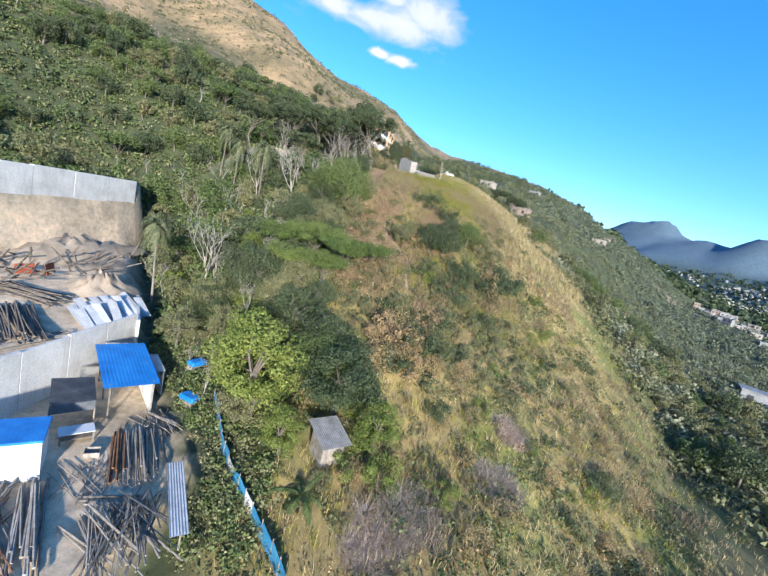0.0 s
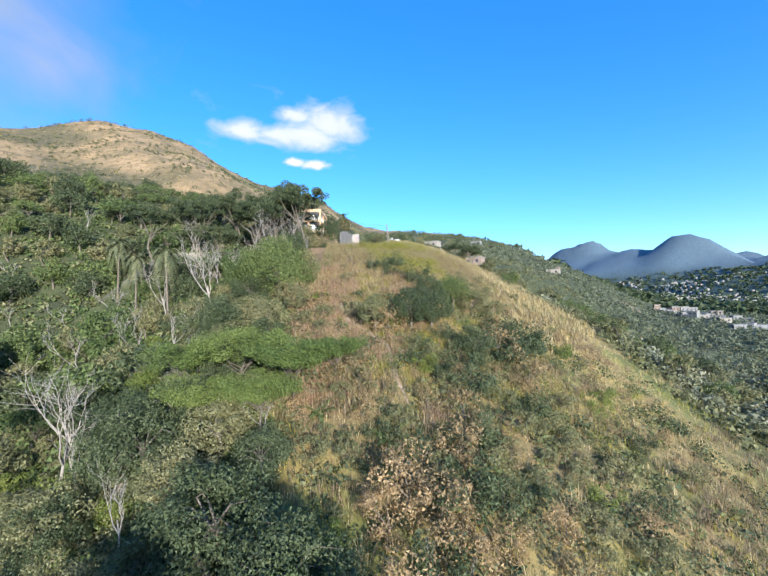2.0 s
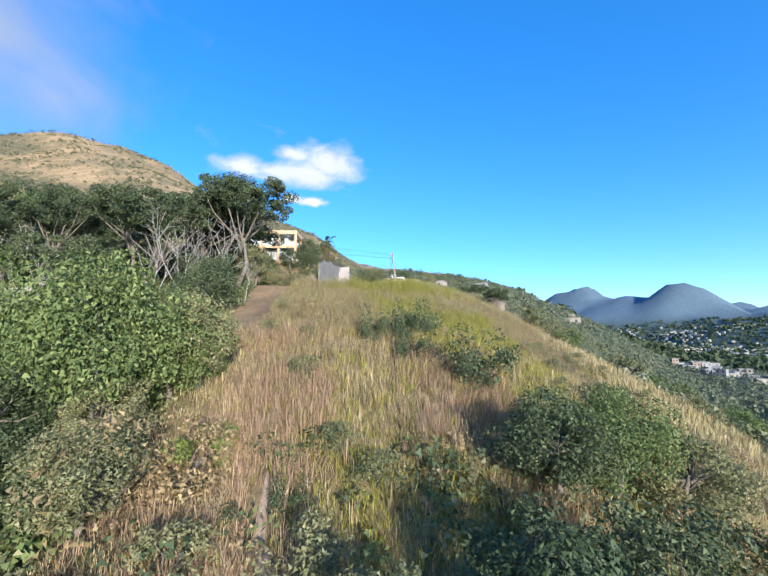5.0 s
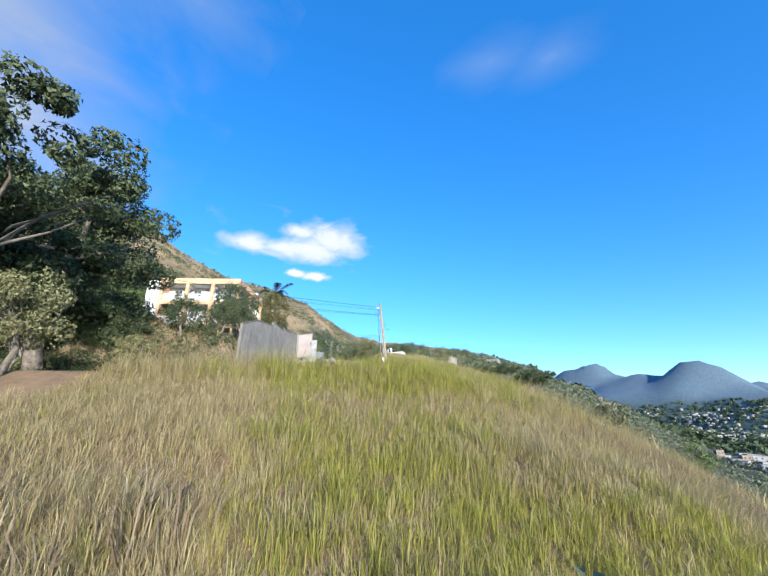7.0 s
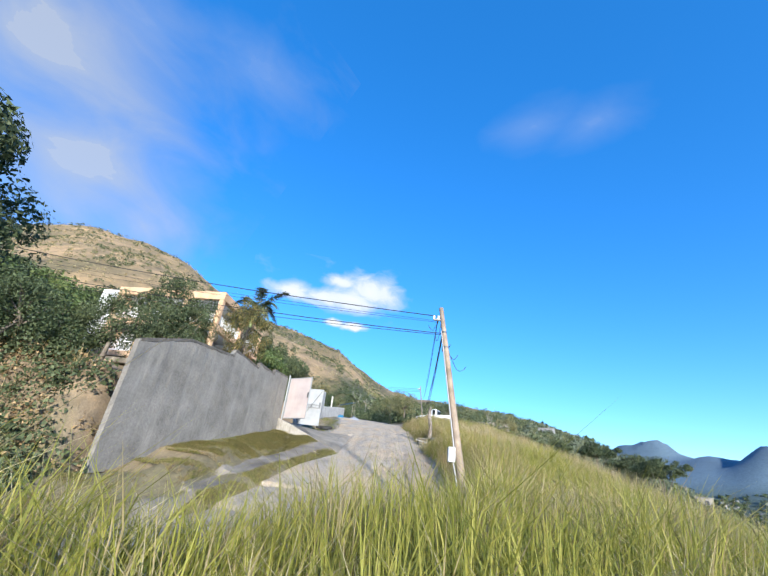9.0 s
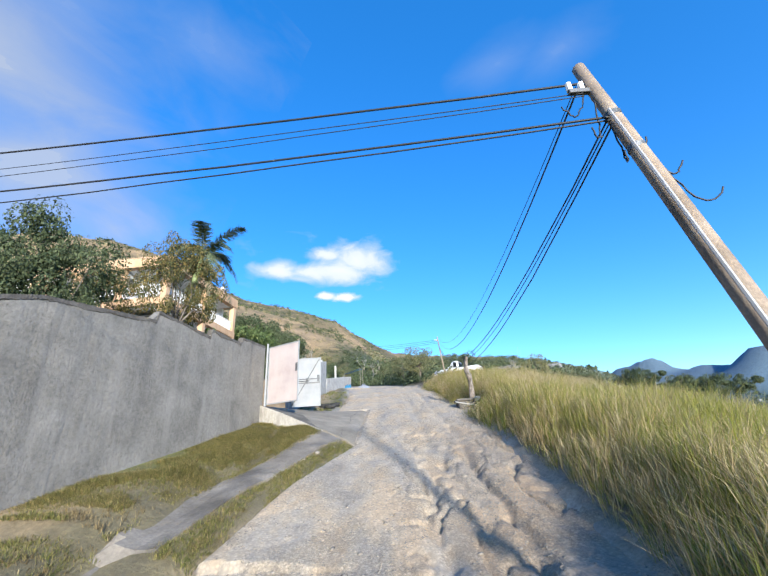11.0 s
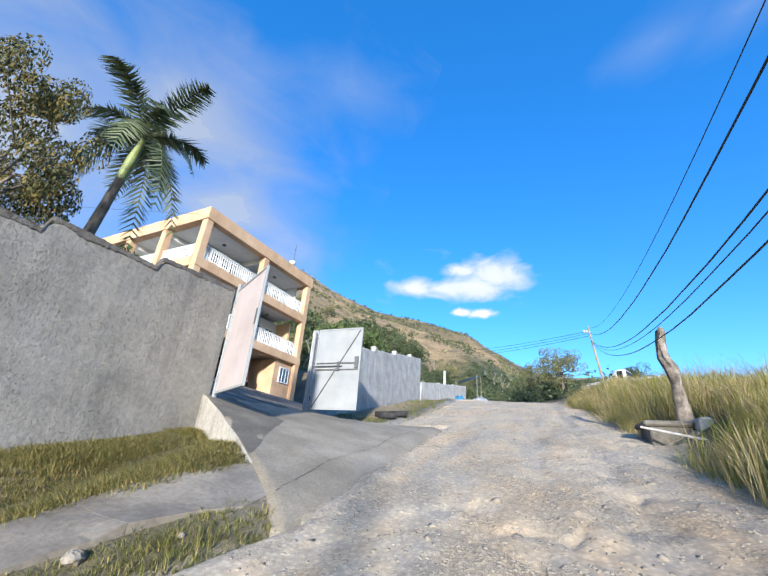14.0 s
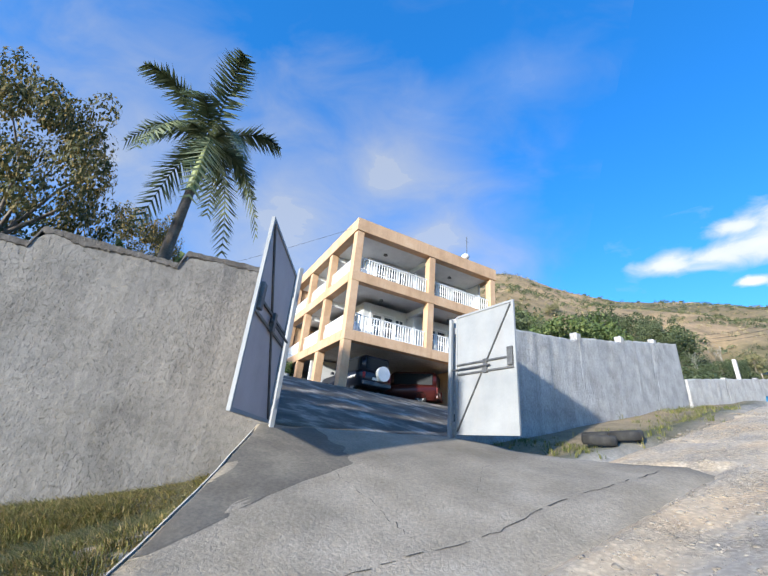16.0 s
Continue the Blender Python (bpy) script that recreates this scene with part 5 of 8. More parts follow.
# low wall further up the track, and its post
lw_a, lw_b = Vector((-8.4, 30.2)), Vector((-7.4, 43.0))
wall_run("wall_far", "low pale concrete wall beside the track", lw_a, (lw_b - lw_a).normalized(), (lw_b - lw_a).length,
         ((0, 12.8), (5.7, 7.8)), ((0, 12.8), (4.3, 6.0)), (4.2, 8.4), 0.06, 0.16, light_stucco_m)
tagged(part("concrete_post", shape(block(-9.2, -9.0, 40.9, 41.1, 5.2, 8.9, 0.015)), pale_concrete_m), "slim upright concrete post by the low wall", "post")


def gate_leaf(label, hinge, free, zb, zt, skin_out, inner_side):
    """A sheet-steel leaf: skin, tube frame, brace, two rails and a sliding bolt on its inner side."""
    h, f = Vector(hinge), Vector(free)
    d = (f - h)
    L, H = d.length, zt - zb
    e = thing("gate_leaf", Matrix.Translation((h.x, h.y, zb)) @ Matrix.Rotation(math.atan2(d.y, d.x), 4, "Z"), label, "gate", "gate leaves")
    s = inner_side
    part("sheet_panel", shape(block(0.03, L - 0.03, -0.004, 0.004, 0.03, H - 0.03)), skin_out, e)
    part("hinge_stile", shape(block(0, 0.05, -0.025, 0.025, 0, H, 0.004)), gate_m, e)
    part("free_stile", shape(block(L - 0.05, L, -0.025, 0.025, 0, H, 0.004)), gate_m, e)
    part("top_rail", shape(block(0.05, L - 0.05, -0.025, 0.025, H - 0.05, H, 0.004)), gate_m, e)
    part("bottom_rail", shape(block(0.05, L - 0.05, -0.025, 0.025, 0, 0.05, 0.004)), gate_m, e)
    for z in (H * 0.475, H * 0.555):
        part("middle_rail", shape(block(0.05, L - 0.05, 0.006 * s, 0.036 * s, z - 0.02, z + 0.02, 0.003)), steel_m, e)
    part("brace", shape(rod((0.06, 0.02 * s, 0.06), (L - 0.08, 0.02 * s, H - 0.08), 0.018, 6)), steel_m, e)
    part("bolt", shape(rod((L * 0.12 - 0.3, 0.055 * s, H * 0.515), (L * 0.62, 0.055 * s, H * 0.515), 0.02, 8), block(L * 0.5, L * 0.56, 0.03 * s - 0.02, 0.03 * s + 0.05, H * 0.46, H * 0.57, 0.004)), steel_m, e, "dark sliding steel bolt")
    part("lock_box", shape(block(L - 0.2, L - 0.07, 0.02 * s - 0.03, 0.02 * s + 0.05, H * 0.49, H * 0.63, 0.006)), steel_m, e)
    for z in (0.35, H - 0.35):
        part("hinge", shape(rod((-0.03, 0, z - 0.08), (-0.03, 0, z + 0.08), 0.025, 8)), steel_m, e)
    return e


gate_leaf("open steel gate leaf with pale pink outer sheet", (-7.86, 10.86), (-6.22, 9.84), 1.58, 4.18, pink_m, 1)
gate_leaf("open white sheet steel gate leaf with diagonal brace", (-7.84, 14.96), (-6.18, 14.94), 1.8, 4.46, gate_m, -1)
for gx_, gy_ in ((-7.98, 10.98), (-7.96, 14.9)):
    tagged(part("gate_post", shape(block(gx_ - 0.04, gx_ + 0.04, gy_ - 0.04, gy_ + 0.04, 0.6, 4.4, 0.008)), gate_m), "square steel gate post beside the wall", "post", "gate posts")


# ---- drive, kerb, walkway ----
drive_m = rough_mat("drive_concrete", (0.175, 0.145, 0.105), (0.295, 0.25, 0.185), (0.48, 0.41, 0.315), 0.55, 26, 0.94, 0.7, 0.014)
pitted(drive_m, 34.0, 1.0, 0.002, 0.85, 0.54, 0.68)
def drive_pt(k, v):
    x = -3.6 - 4.7 * k
    lo, hi = 7.6 + 3.3 * k ** 0.74, 16.6 - 1.7 * k
    y = lo + (hi - lo) * v
    return (x, y, float(drive_z(np.array(x), np.array(y))) + 0.02 * (vnoise(np.array(x * 2.1), np.array(y * 2.1)) - 0.5))


tagged(sheet("drive", drive_pt, np.linspace(0, 1, 22), np.linspace(0, 1, 30), 0.25, drive_m), "worn concrete drive sloping up to the gate", kind="structure")


def court_pt(k, v):
    x = -8.35 - 21.0 * k
    y0, y1 = np.interp(k, (0, 0.15, 1), (11.05, 8.6, 8.6)), np.interp(k, (0, 0.15, 1), (14.85, 29, 29))
    return (x, y0 + (y1 - y0) * v, float(np.interp(x, (-17, -8.35), (3.93, 1.62))) + 0.02 * (vnoise(np.array(x * 1.7), np.array(v * 30)) - 0.5))


tagged(sheet("courtyard", court_pt, np.linspace(0, 1, 40), np.linspace(0, 1, 24), 0.3, asphalt_m), "dark patched asphalt courtyard in front of the house", kind="structure")
# kerb wall along the drive's lower side
kerb = thing("kerb", None, "low pale concrete kerb wall beside the drive", "kerb", kind="structure")
kp = [Vector(drive_pt(k, 0.0)) for k in np.linspace(0.3, 0.97, 9)]
for i, (a, b) in enumerate(zip(kp, kp[1:])):
    bm = bmesh.new()
    d = (b - a)
    n = Vector((d.y, -d.x, 0)).normalized()
    if n.y > 0:
        n = -n
    vs = []
    for p in (a, b):
        rise = 0.012
        vs += [bm.verts.new(p + n * 0.02 - Vector((0, 0, 0.9))), bm.verts.new(p + n * 0.014 + Vector((0, 0, rise - 0.01))), bm.verts.new(p - n * 0.008 + Vector((0, 0, rise))), bm.verts.new(p - n * 0.008 - Vector((0, 0, 0.9)))]
    bm.faces.new(vs[0:4]), bm.faces.new(vs[4:8][::-1])
    for j in range(4):
        bm.faces.new((vs[j], vs[4 + j], vs[4 + (j + 1) % 4], vs[(j + 1) % 4]))
    bmesh.ops.recalc_face_normals(bm, faces=bm.faces)
    part("kerb_stone", bm, kerb_m, kerb)

walkway = thing("walkway", None, "narrow concrete footpath along the verge", "path", kind="structure")
for i in range(12):
    y0 = -6.0 + 1.3 * i
    y1 = min(y0 + 1.296, 9.0)
    def slab(u_, v_):
        yy = y0 + 0.004 + (y1 - y0 - 0.004) * v_
        xm = np.interp(yy, (-7, 0, 4, 8.5), (-8.0, -7.0, -6.3, -4.7))
        xx = xm + 0.95 * (u_ - 0.5) * (1 + 0.12 * float(vnoise(np.array(yy * 3.1), np.array(u_ * 2 + 7)) - 0.5))
        zz = 0.75 * float(land(xx, yy)) + 0.25 * float(land(xm, yy)) + 0.03
        if yy > 6.8:                                     # rises to meet the drive
            end = 7.6 + 3.3 * max(0.0, (-3.6 - xx) / 4.7) ** 0.74
            yy = 6.8 + (yy - 6.8) * (end - 6.8) / 2.2
            k_ = (yy - 6.8) / (end - 6.8)
            zz = float(land(xm, 6.8)) * (1 - k_) + (float(drive_z(np.array(xx), np.array(end))) - 0.012) * k_ + 0.035 * (1 - k_)
            zz = max(zz, float(land(xx, yy)) + 0.012)
        return (xx, yy, zz)
    sheet("paving_slab", slab, np.linspace(0, 1, 6), np.linspace(0, 1, 6), 0.2, concrete_m, walkway, False)

crack_m = rough_mat("crack_dirt", (0.045, 0.04, 0.034), (0.075, 0.067, 0.057), (0.11, 0.10, 0.085), 6, 40, 0.95, 0.5, 0.01)


def crack(name, label, pts, width, seed):
    """A ragged dark groove of dirt lying in the concrete, from point to point of the drive (k, v)."""
    rng = random.Random(seed)
    V, F = [], []
    n = 0
    for (k0, v0), (k1, v1) in zip(pts, pts[1:]):
        steps = 14
        for i in range(steps + 1):
            s_ = i / steps
            k_, v_ = k0 + (k1 - k0) * s_ + rng.uniform(-0.006, 0.006), v0 + (v1 - v0) * s_ + rng.uniform(-0.004, 0.004)
            p, q_ = Vector(drive_pt(k_, v_)), Vector(drive_pt(k_ + 0.01 * (v1 - v0), v_ - 0.01 * (k1 - k0)))
            side = Vector((q_.x - p.x, q_.y - p.y, 0)).normalized() * width * rng.uniform(0.3, 1.0)
            V += [p + side + Vector((0, 0, 0.006)), p - side + Vector((0, 0, 0.006))]
            if i and rng.random() < 0.72:
                F.append((n - 2, n - 1, n + 1, n))
            n += 2
    return put_mesh(name, V, F, crack_m, bpy.data.objects["drive"])


# darker smooth screed along the lower lane of the drive
screed_m = rough_mat("drive_screed", (0.115, 0.098, 0.074), (0.16, 0.137, 0.105), (0.26, 0.225, 0.17), 1.1, 22, 0.93, 0.4, 0.008)
sv, sf = [], []
for i_ in range(60):
    k_ = 0.36 + 0.625 * i_ / 59
    lo_, hi_ = 7.6 + 3.3 * k_ ** 0.74, 16.6 - 1.7 * k_
    out_ = np.interp(k_, (0.36, 0.5, 0.6, 0.74, 0.985), (0.12, 0.95, 1.75, 1.55, 0.85)) * (1 + 0.1 * float(vnoise(np.array(k_ * 40), np.array(2.2)) - 0.5))
    for j_ in range(9):
        p_ = drive_pt(k_, (0.04 + out_ * j_ / 8) / (hi_ - lo_))
        sv.append((p_[0], p_[1], p_[2] + (0.007 if 0 < j_ < 8 and 0 < i_ < 59 else 0.001)))
        if i_ and j_:
            n_ = 9 * i_ + j_
            sf.append((n_ - 10, n_ - 9, n_, n_ - 1))
put_mesh("screed", sv, sf, screed_m, bpy.data.objects["drive"], True)
crack("crack", "", ((0.14, 0.02), (0.17, 0.2), (0.13, 0.42), (0.16, 0.62), (0.12, 0.86)), 0.014, 1)
crack("crack", "", ((0.88, 0.1), (0.62, 0.24), (0.42, 0.3), (0.2, 0.34)), 0.006, 2)
crack("crack", "", ((0.99, 0.06), (0.985, 0.5), (0.99, 0.94)), 0.012, 3)
crack("crack", "", ((0.3, 0.5), (0.45, 0.62), (0.5, 0.8)), 0.004, 4)
# concrete culvert head under the stump
culvert = thing("culvert", Matrix.Translation((0.32, 0.9, 0.19)), "dark concrete culvert head beside the track", "culvert")
part("culvert_slab", shape(block(0.85, 1.8, 13.4, 14.5, 1.36, 1.48, 0.04)), dark_concrete_m, culvert)
part("culvert_wall", shape(block(0.95, 1.78, 13.46, 14.45, 0.4, 1.356, 0.03)), dark_concrete_m, culvert)
part("end_block", shape(block(1.803, 2.06, 13.12, 14.5, 0.5, 1.54, 0.05)), pale_concrete_m, culvert, "pale worn concrete end block")
part("edge_pipe", shape(rod((0.72, 13.15, 1.3), (1.75, 12.55, 1.02), 0.025, 8)), pale_concrete_m, culvert, "thin pale pipe along the edge")


# ---- stump, poles, cables ----
def gnarled():
    rng = np.random.RandomState(6)
    pts = [((-0.45, 0, -0.5), 0.27), ((-0.44, 0, 0.25), 0.24), ((-0.43, 0.05, 0.75), 0.2), ((-0.42, 0.05, 1.1), 0.18), ((-0.47, 0.1, 1.42), 0.22), ((-0.55, 0.15, 1.75), 0.19), ((-0.53, 0.18, 2.15), 0.17), ((-0.49, 0.2, 2.42), 0.14), ((-0.46, 0.2, 2.52), 0.06)]
    V, F = tubes([[(p_, r_ * 0.62) for p_, r_ in pts]], 14)
    V = V + rng.normal(0, 0.028, V.shape) * np.array((1, 1, 0.5))
    return V, F


sv, sf = gnarled()
stump = new("tree_stump", mesh_np("tree_stump", sv, sf, stump_m))
stump.matrix_basis = Matrix.Translation((2.56, 14.8, 1.48))
tagged(stump, "dead barkless crooked tree stump beside the track", "stump")


def utility_pole(label, base, top, r, box=False):
    e = thing("utility_pole", Matrix.Translation(base), label, "pole", "utility poles")
    b, t = Vector((0, 0, -0.6)), Vector(top) - Vector(base)
    V, F = tubes([[(b, r * 1.15), (b.lerp(t, 0.4), r), (b.lerp(t, 0.8), r * 0.82), (t, r * 0.72), (t + Vector((0, 0, 0.02)), 0.01)]], 10)
    new("shaft", mesh_np("shaft", V, F, pole_m)).parent = e
    def on(k):
        return b.lerp(t, k)
    c = on(0.93)
    part("insulator_bracket", shape(block(c.x - 0.3, c.x + 0.02, c.y - 0.03, c.y + 0.03, c.z - 0.03, c.z + 0.03, 0.005)), steel_m, e)
    for dx in (-0.28, -0.14):
        part("insulator", shape(rod((c.x + dx, c.y, c.z + 0.02), (c.x + dx, c.y, c.z + 0.13), 0.035, 8)), white_m, e)
    for k in (0.86, 0.78):
        c = on(k)
        part("band", shape(rod(c - Vector((0, 0, 0.03)), c + Vector((0, 0, 0.03)), r * 0.86, 12)), steel_m, e)
    if box:
        c = on(0.3)
        part("meter_box", shape(block(c.x - 0.3, c.x - 0.12, c.y - 0.2, c.y + 0.02, c.z - 0.16, c.z + 0.2, 0.01)), grey_box_m, e, "grey meter box")
        part("conduit", shape(rod(c + Vector((-0.14, -0.12, 0.1)), on(0.86) + Vector((-0.1, -0.1, 0)), 0.018, 6), rod(c + Vector((-0.18, -0.14, -0.1)), on(0.02) + Vector((-0.1, -0.16, 0)), 0.018, 6)), wire_m, e, "pale conduit")
    return e


P1, P2 = ((1.0, -4.45, -2.1), (0.29, -3.45, 3.82)), ((3.0, 29.6, 4.3), (2.38, 29.2, 8.85))
utility_pole("weathered wooden utility pole leaning over the track", *P1, 0.1, True)
utility_pole("thin leaning wooden utility pole up the track", *P2, 0.062)


def cable(label, a, b, sag, r=0.014, material=None, wob=0.0, n=28):
    rng = random.Random(int(a[0] * 100 + b[1] * 10 + sag * 1000))
    a, b = Vector(a), Vector(b)
    pts = []
    for i in range(n + 1):
        s = i / n
        p = a.lerp(b, s) - Vector((0, 0, 4 * sag * s * (1 - s)))
        if wob and 0 < i < n:
            p += Vector((rng.uniform(-wob, wob), rng.uniform(-wob, wob), rng.uniform(-wob, wob)))
        pts.append((p, r))
    V, F = tubes([pts], 5)
    return tagged(new("cable", mesh_np("cable", V, F, material or cable_m)), label, "cable", "overhead cables")


q = Vector(P1[1])
for dz, sg, r in ((-0.35, 1.75, 0.012), (-0.95, 1.95, 0.011), (-1.0, 2.05, 0.008), (-1.05, 2.25, 0.011)):
    cable("black cable sagging along the track between poles", (q.x - 0.1 - 0.14 * dz * (dz < -0.5), q.y + 0.17 * dz, q.z + dz), (2.45, 29.2, 8.7 + dz * 0.8), sg, r, None, 0.006)
cable("thin black wire along the track between poles", (q.x - 0.1, q.y, q.z - 0.3), (2.42, 29.2, 8.75), 1.5, 0.006)
for dz, tgt, sg, r in ((-0.32, (-32, 3.0, 9.6), 0.5, 0.015), (-0.95, (-32, 3.2, 8.3), 0.55, 0.014), (-1.0, (-32, 3.4, 7.9), 0.6, 0.010), (-0.5, (-32, 3.6, 9.0), 0.4, 0.006), (-0.55, (-32, 3.8, 8.7), 0.4, 0.006)):
    cable("black cable crossing above the boundary wall", (q.x - 0.1 - 0.14 * dz * (dz < -0.8), q.y + 0.17 * dz, q.z + dz), tgt, sg, r, None, 0.006)
for dx, dz, tgt in ((0, -0.2, (-22, 70, 20)), (0, -0.35, (-22, 70, 19.4)), (0, -0.5, (-22, 70, 18.9))):
    cable("thin cable running on from the far pole", (2.38, 29.2, 8.75 + dz), tgt, 1.0, 0.013)
for i in range(6):
    a = Vector((q.x - 0.05 + 0.05 * i, q.y - 0.05 - 0.04 * i, q.z - 0.35 - 0.2 * i))
    cable("loose loop of black wire on the pole", a, a + Vector((-0.35 + 0.18 * i, -0.05, -0.35 - 0.16 * (i % 3))), 0.28 + 0.06 * (i % 3), 0.009, None, 0.012, 14)
cable("thin service wire to the house roof", (-17.3, 16.9, 12.4), (-34, 8, 11.6), 0.3, 0.008)


# ---- tyres and litter by the wall ----
def tyre_mesh():
    bm = bmesh.new()
    prof = [(0.20, -0.08), (0.24, -0.1), (0.31, -0.1), (0.335, -0.06), (0.335, 0.06), (0.31, 0.1), (0.24, 0.1), (0.20, 0.08)]
    rings = []
    for i in range(24):
        a = 2 * math.pi * i / 24
        rings.append([bm.verts.new((r_ * math.cos(a), r_ * math.sin(a), z_)) for r_, z_ in prof])
    for i in range(24):
        for j in range(len(prof)):
            bm.faces.new((rings[i][j], rings[(i + 1) % 24][j], rings[(i + 1) % 24][(j + 1) % 8], rings[i][(j + 1) % 8]))
    bmesh.ops.recalc_face_normals(bm, faces=bm.faces)
    return bm


tyre0 = tagged(part("tyre", tyre_mesh(), rubber_m, None, "", True), "old black car tyre lying by the wall", "tyre", "tyres by the wall")
tyre0.matrix_basis = pose(-6.05, 17.35, float(land(-6.05, 17.35)) + 0.12, 4, 3, 0)
for x, y, dz in ((-5.85, 18.1, 0.12), (-6.55, 18.25, 0.12)):
    copy_thing(tyre0, pose(x, y, float(land(x, y)) + dz, 5, -6, 40))


# ---- the track's surface ----
track_m = mat("stony_track", (0.4, 0.36, 0.31), 0.95)
tn = track_m.node_tree
ttc = tn.nodes.new("ShaderNodeTexCoord").outputs["Object"]
tmap = tn.nodes.new("ShaderNodeMapping")
tmap.inputs["Scale"].default_value = (1.0, 0.35, 1.0)
tn.links.new(ttc, tmap.inputs["Vector"])
t1, t2 = noise_node(tn, 0.9, 7, 0.65, tmap.outputs["Vector"]), noise_node(tn, 9, 6, 0.75, ttc)
tv = tn.nodes.new("ShaderNodeTexVoronoi")
tv.inputs["Scale"].default_value = 16
tn.links.new(ttc, tv.inputs["Vector"])
tr1 = ramp_node(tn, t1.outputs["Fac"], [(0.28, (0.30, 0.256, 0.20)), (0.42, (0.43, 0.366, 0.283)), (0.5, (0.50, 0.405, 0.285)), (0.62, (0.53, 0.395, 0.25))])
tr2 = ramp_node(tn, t2.outputs["Fac"], [(0.3, (0.78, 0.78, 0.78)), (0.55, (1.0, 1.0, 1.0)), (0.75, (1.18, 1.17, 1.15))])
t3 = noise_node(tn, 30, 5, 0.8, ttc)
tr3 = ramp_node(tn, tv.outputs["Distance"], [(0.1, (1.15, 1.14, 1.12)), (0.6, (0.82, 0.82, 0.83))])
tr4 = ramp_node(tn, t3.outputs["Fac"], [(0.32, (0.5, 0.5, 0.5)), (0.5, (0.95, 0.95, 0.95)), (0.66, (1.4, 1.4, 1.4))])
tcol = mix_node(tn, 1.0, mix_node(tn, 1.0, tr1.outputs["Color"], tr2.outputs["Color"], "MULTIPLY"), tr3.outputs["Color"], "MULTIPLY")
rubble = ramp_node(tn, noise_node(tn, 0.7, 5, 0.6, ttc).outputs["Fac"], [(0.42, (0.15, 0.15, 0.15)), (0.56, (1, 1, 1))])
tcol = mix_node(tn, rubble.outputs["Color"], tcol, mix_node(tn, 1.0, tcol, tr4.outputs["Color"], "MULTIPLY"))
# the grass bank's shade, put into the track's colour on its right side
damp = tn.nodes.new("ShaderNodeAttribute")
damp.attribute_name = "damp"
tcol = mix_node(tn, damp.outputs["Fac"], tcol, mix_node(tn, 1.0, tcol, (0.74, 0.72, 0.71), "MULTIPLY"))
tn.links.new(tcol, tn.nodes["Principled BSDF"].inputs["Base Color"])
tb = tn.nodes.new("ShaderNodeBump")
tb.inputs["Strength"].default_value, tb.inputs["Distance"].default_value = 0.35, 0.02
tn.links.new(t2.outputs["Fac"], tb.inputs["Height"])
tb2 = tn.nodes.new("ShaderNodeBump")
tb2.inputs["Distance"].default_value = 0.03
tn.links.new(rubble.outputs["Color"], tb2.inputs["Strength"])
tn.links.new(t3.outputs["Fac"], tb2.inputs["Height"])
tn.links.new(tb.outputs["Normal"], tb2.inputs["Normal"])
tn.links.new(tb2.outputs["Normal"], tn.nodes["Principled BSDF"].inputs["Normal"])


def track_z(x, y):
    """The rutted surface: wheel ruts, washouts and lumps on the road bed."""
    d, rz = road_at(x, y)
    wander = 0.5 * (fbm(y / 9, y * 0 + 3.3) - 0.5)
    rut = sum(-0.06 * np.exp(-((d - c - wander) / w) ** 2) for c, w in ((0.9, 0.22), (-1.1, 0.3), (2.0, 0.18)))
    gully = -0.08 * np.exp(-((d - 1.55 - 1.4 * (fbm(y / 5 + 7, y * 0) - 0.5)) / 0.16) ** 2) * smooth(9.5, 5, y)
    gully = gully - 0.12 * np.exp(-((d - 2.3 - 1.2 * (fbm(y / 4 + 17, y * 0 + 2) - 0.5)) / 0.13) ** 2) * smooth(7.5, 4, y)
    gully = gully - 0.06 * np.exp(-((d - 0.6 - 1.8 * (fbm(y / 3 + 27, y * 0 + 4) - 0.5)) / 0.1) ** 2) * smooth(4.5, 2, y)
    wash = np.exp(-((fbm(x * 0.75 + 31, y * 0.3 + 7) - 0.5) / 0.02) ** 2) + 0.7 * np.exp(-((fbm(x * 1.1 + 61, y * 0.45 + 17) - 0.5) / 0.02) ** 2)
    gully = gully - 0.07 * wash * smooth(-0.6, 0.9, d) * smooth(11, 6, y) - 0.015 * wash
    rise = np.clip(land(x, y) - rz, 0, 1) * smooth(2.6, 3.2, d)
    lumps = 0.09 * (fbm(x / 1.3, y / 2.0) - 0.5) + (0.016 + 0.05 * smooth(0.4, 1.8, d)) * (fbm(x * 2.6, y * 2.6, 3) - 0.5) + (0.012 + 0.03 * smooth(0.4, 1.8, d)) * (fbm(x * 7, y * 7, 2) - 0.5)
    return rz + rut * (0.4 + 0.9 * fbm(x / 3, y / 4)) + gully + lumps + rise


ys_, ws_ = np.linspace(-9, 44, 760), np.linspace(-3.9, 4.7, 160)
WV, YV = np.meshgrid(ws_, ys_)
cx = np.interp(YV, [p[1] for p in ROAD[3:]], [p[0] for p in ROAD[3:]])
XV = cx + WV
edge_drop = 0.16 * smooth(3.2, 3.9, -WV) + 0.25 * smooth(4.0, 4.7, WV) + 0.10 * drive_mask(XV, YV)
path_x = np.interp(YV, (-7, 0, 4, 8.5), (-8.0, -7.0, -6.3, -4.7))
edge_drop = edge_drop + 0.4 * smooth(path_x + 1.45, path_x + 1.05, XV) * smooth(8.4, 7.8, YV)
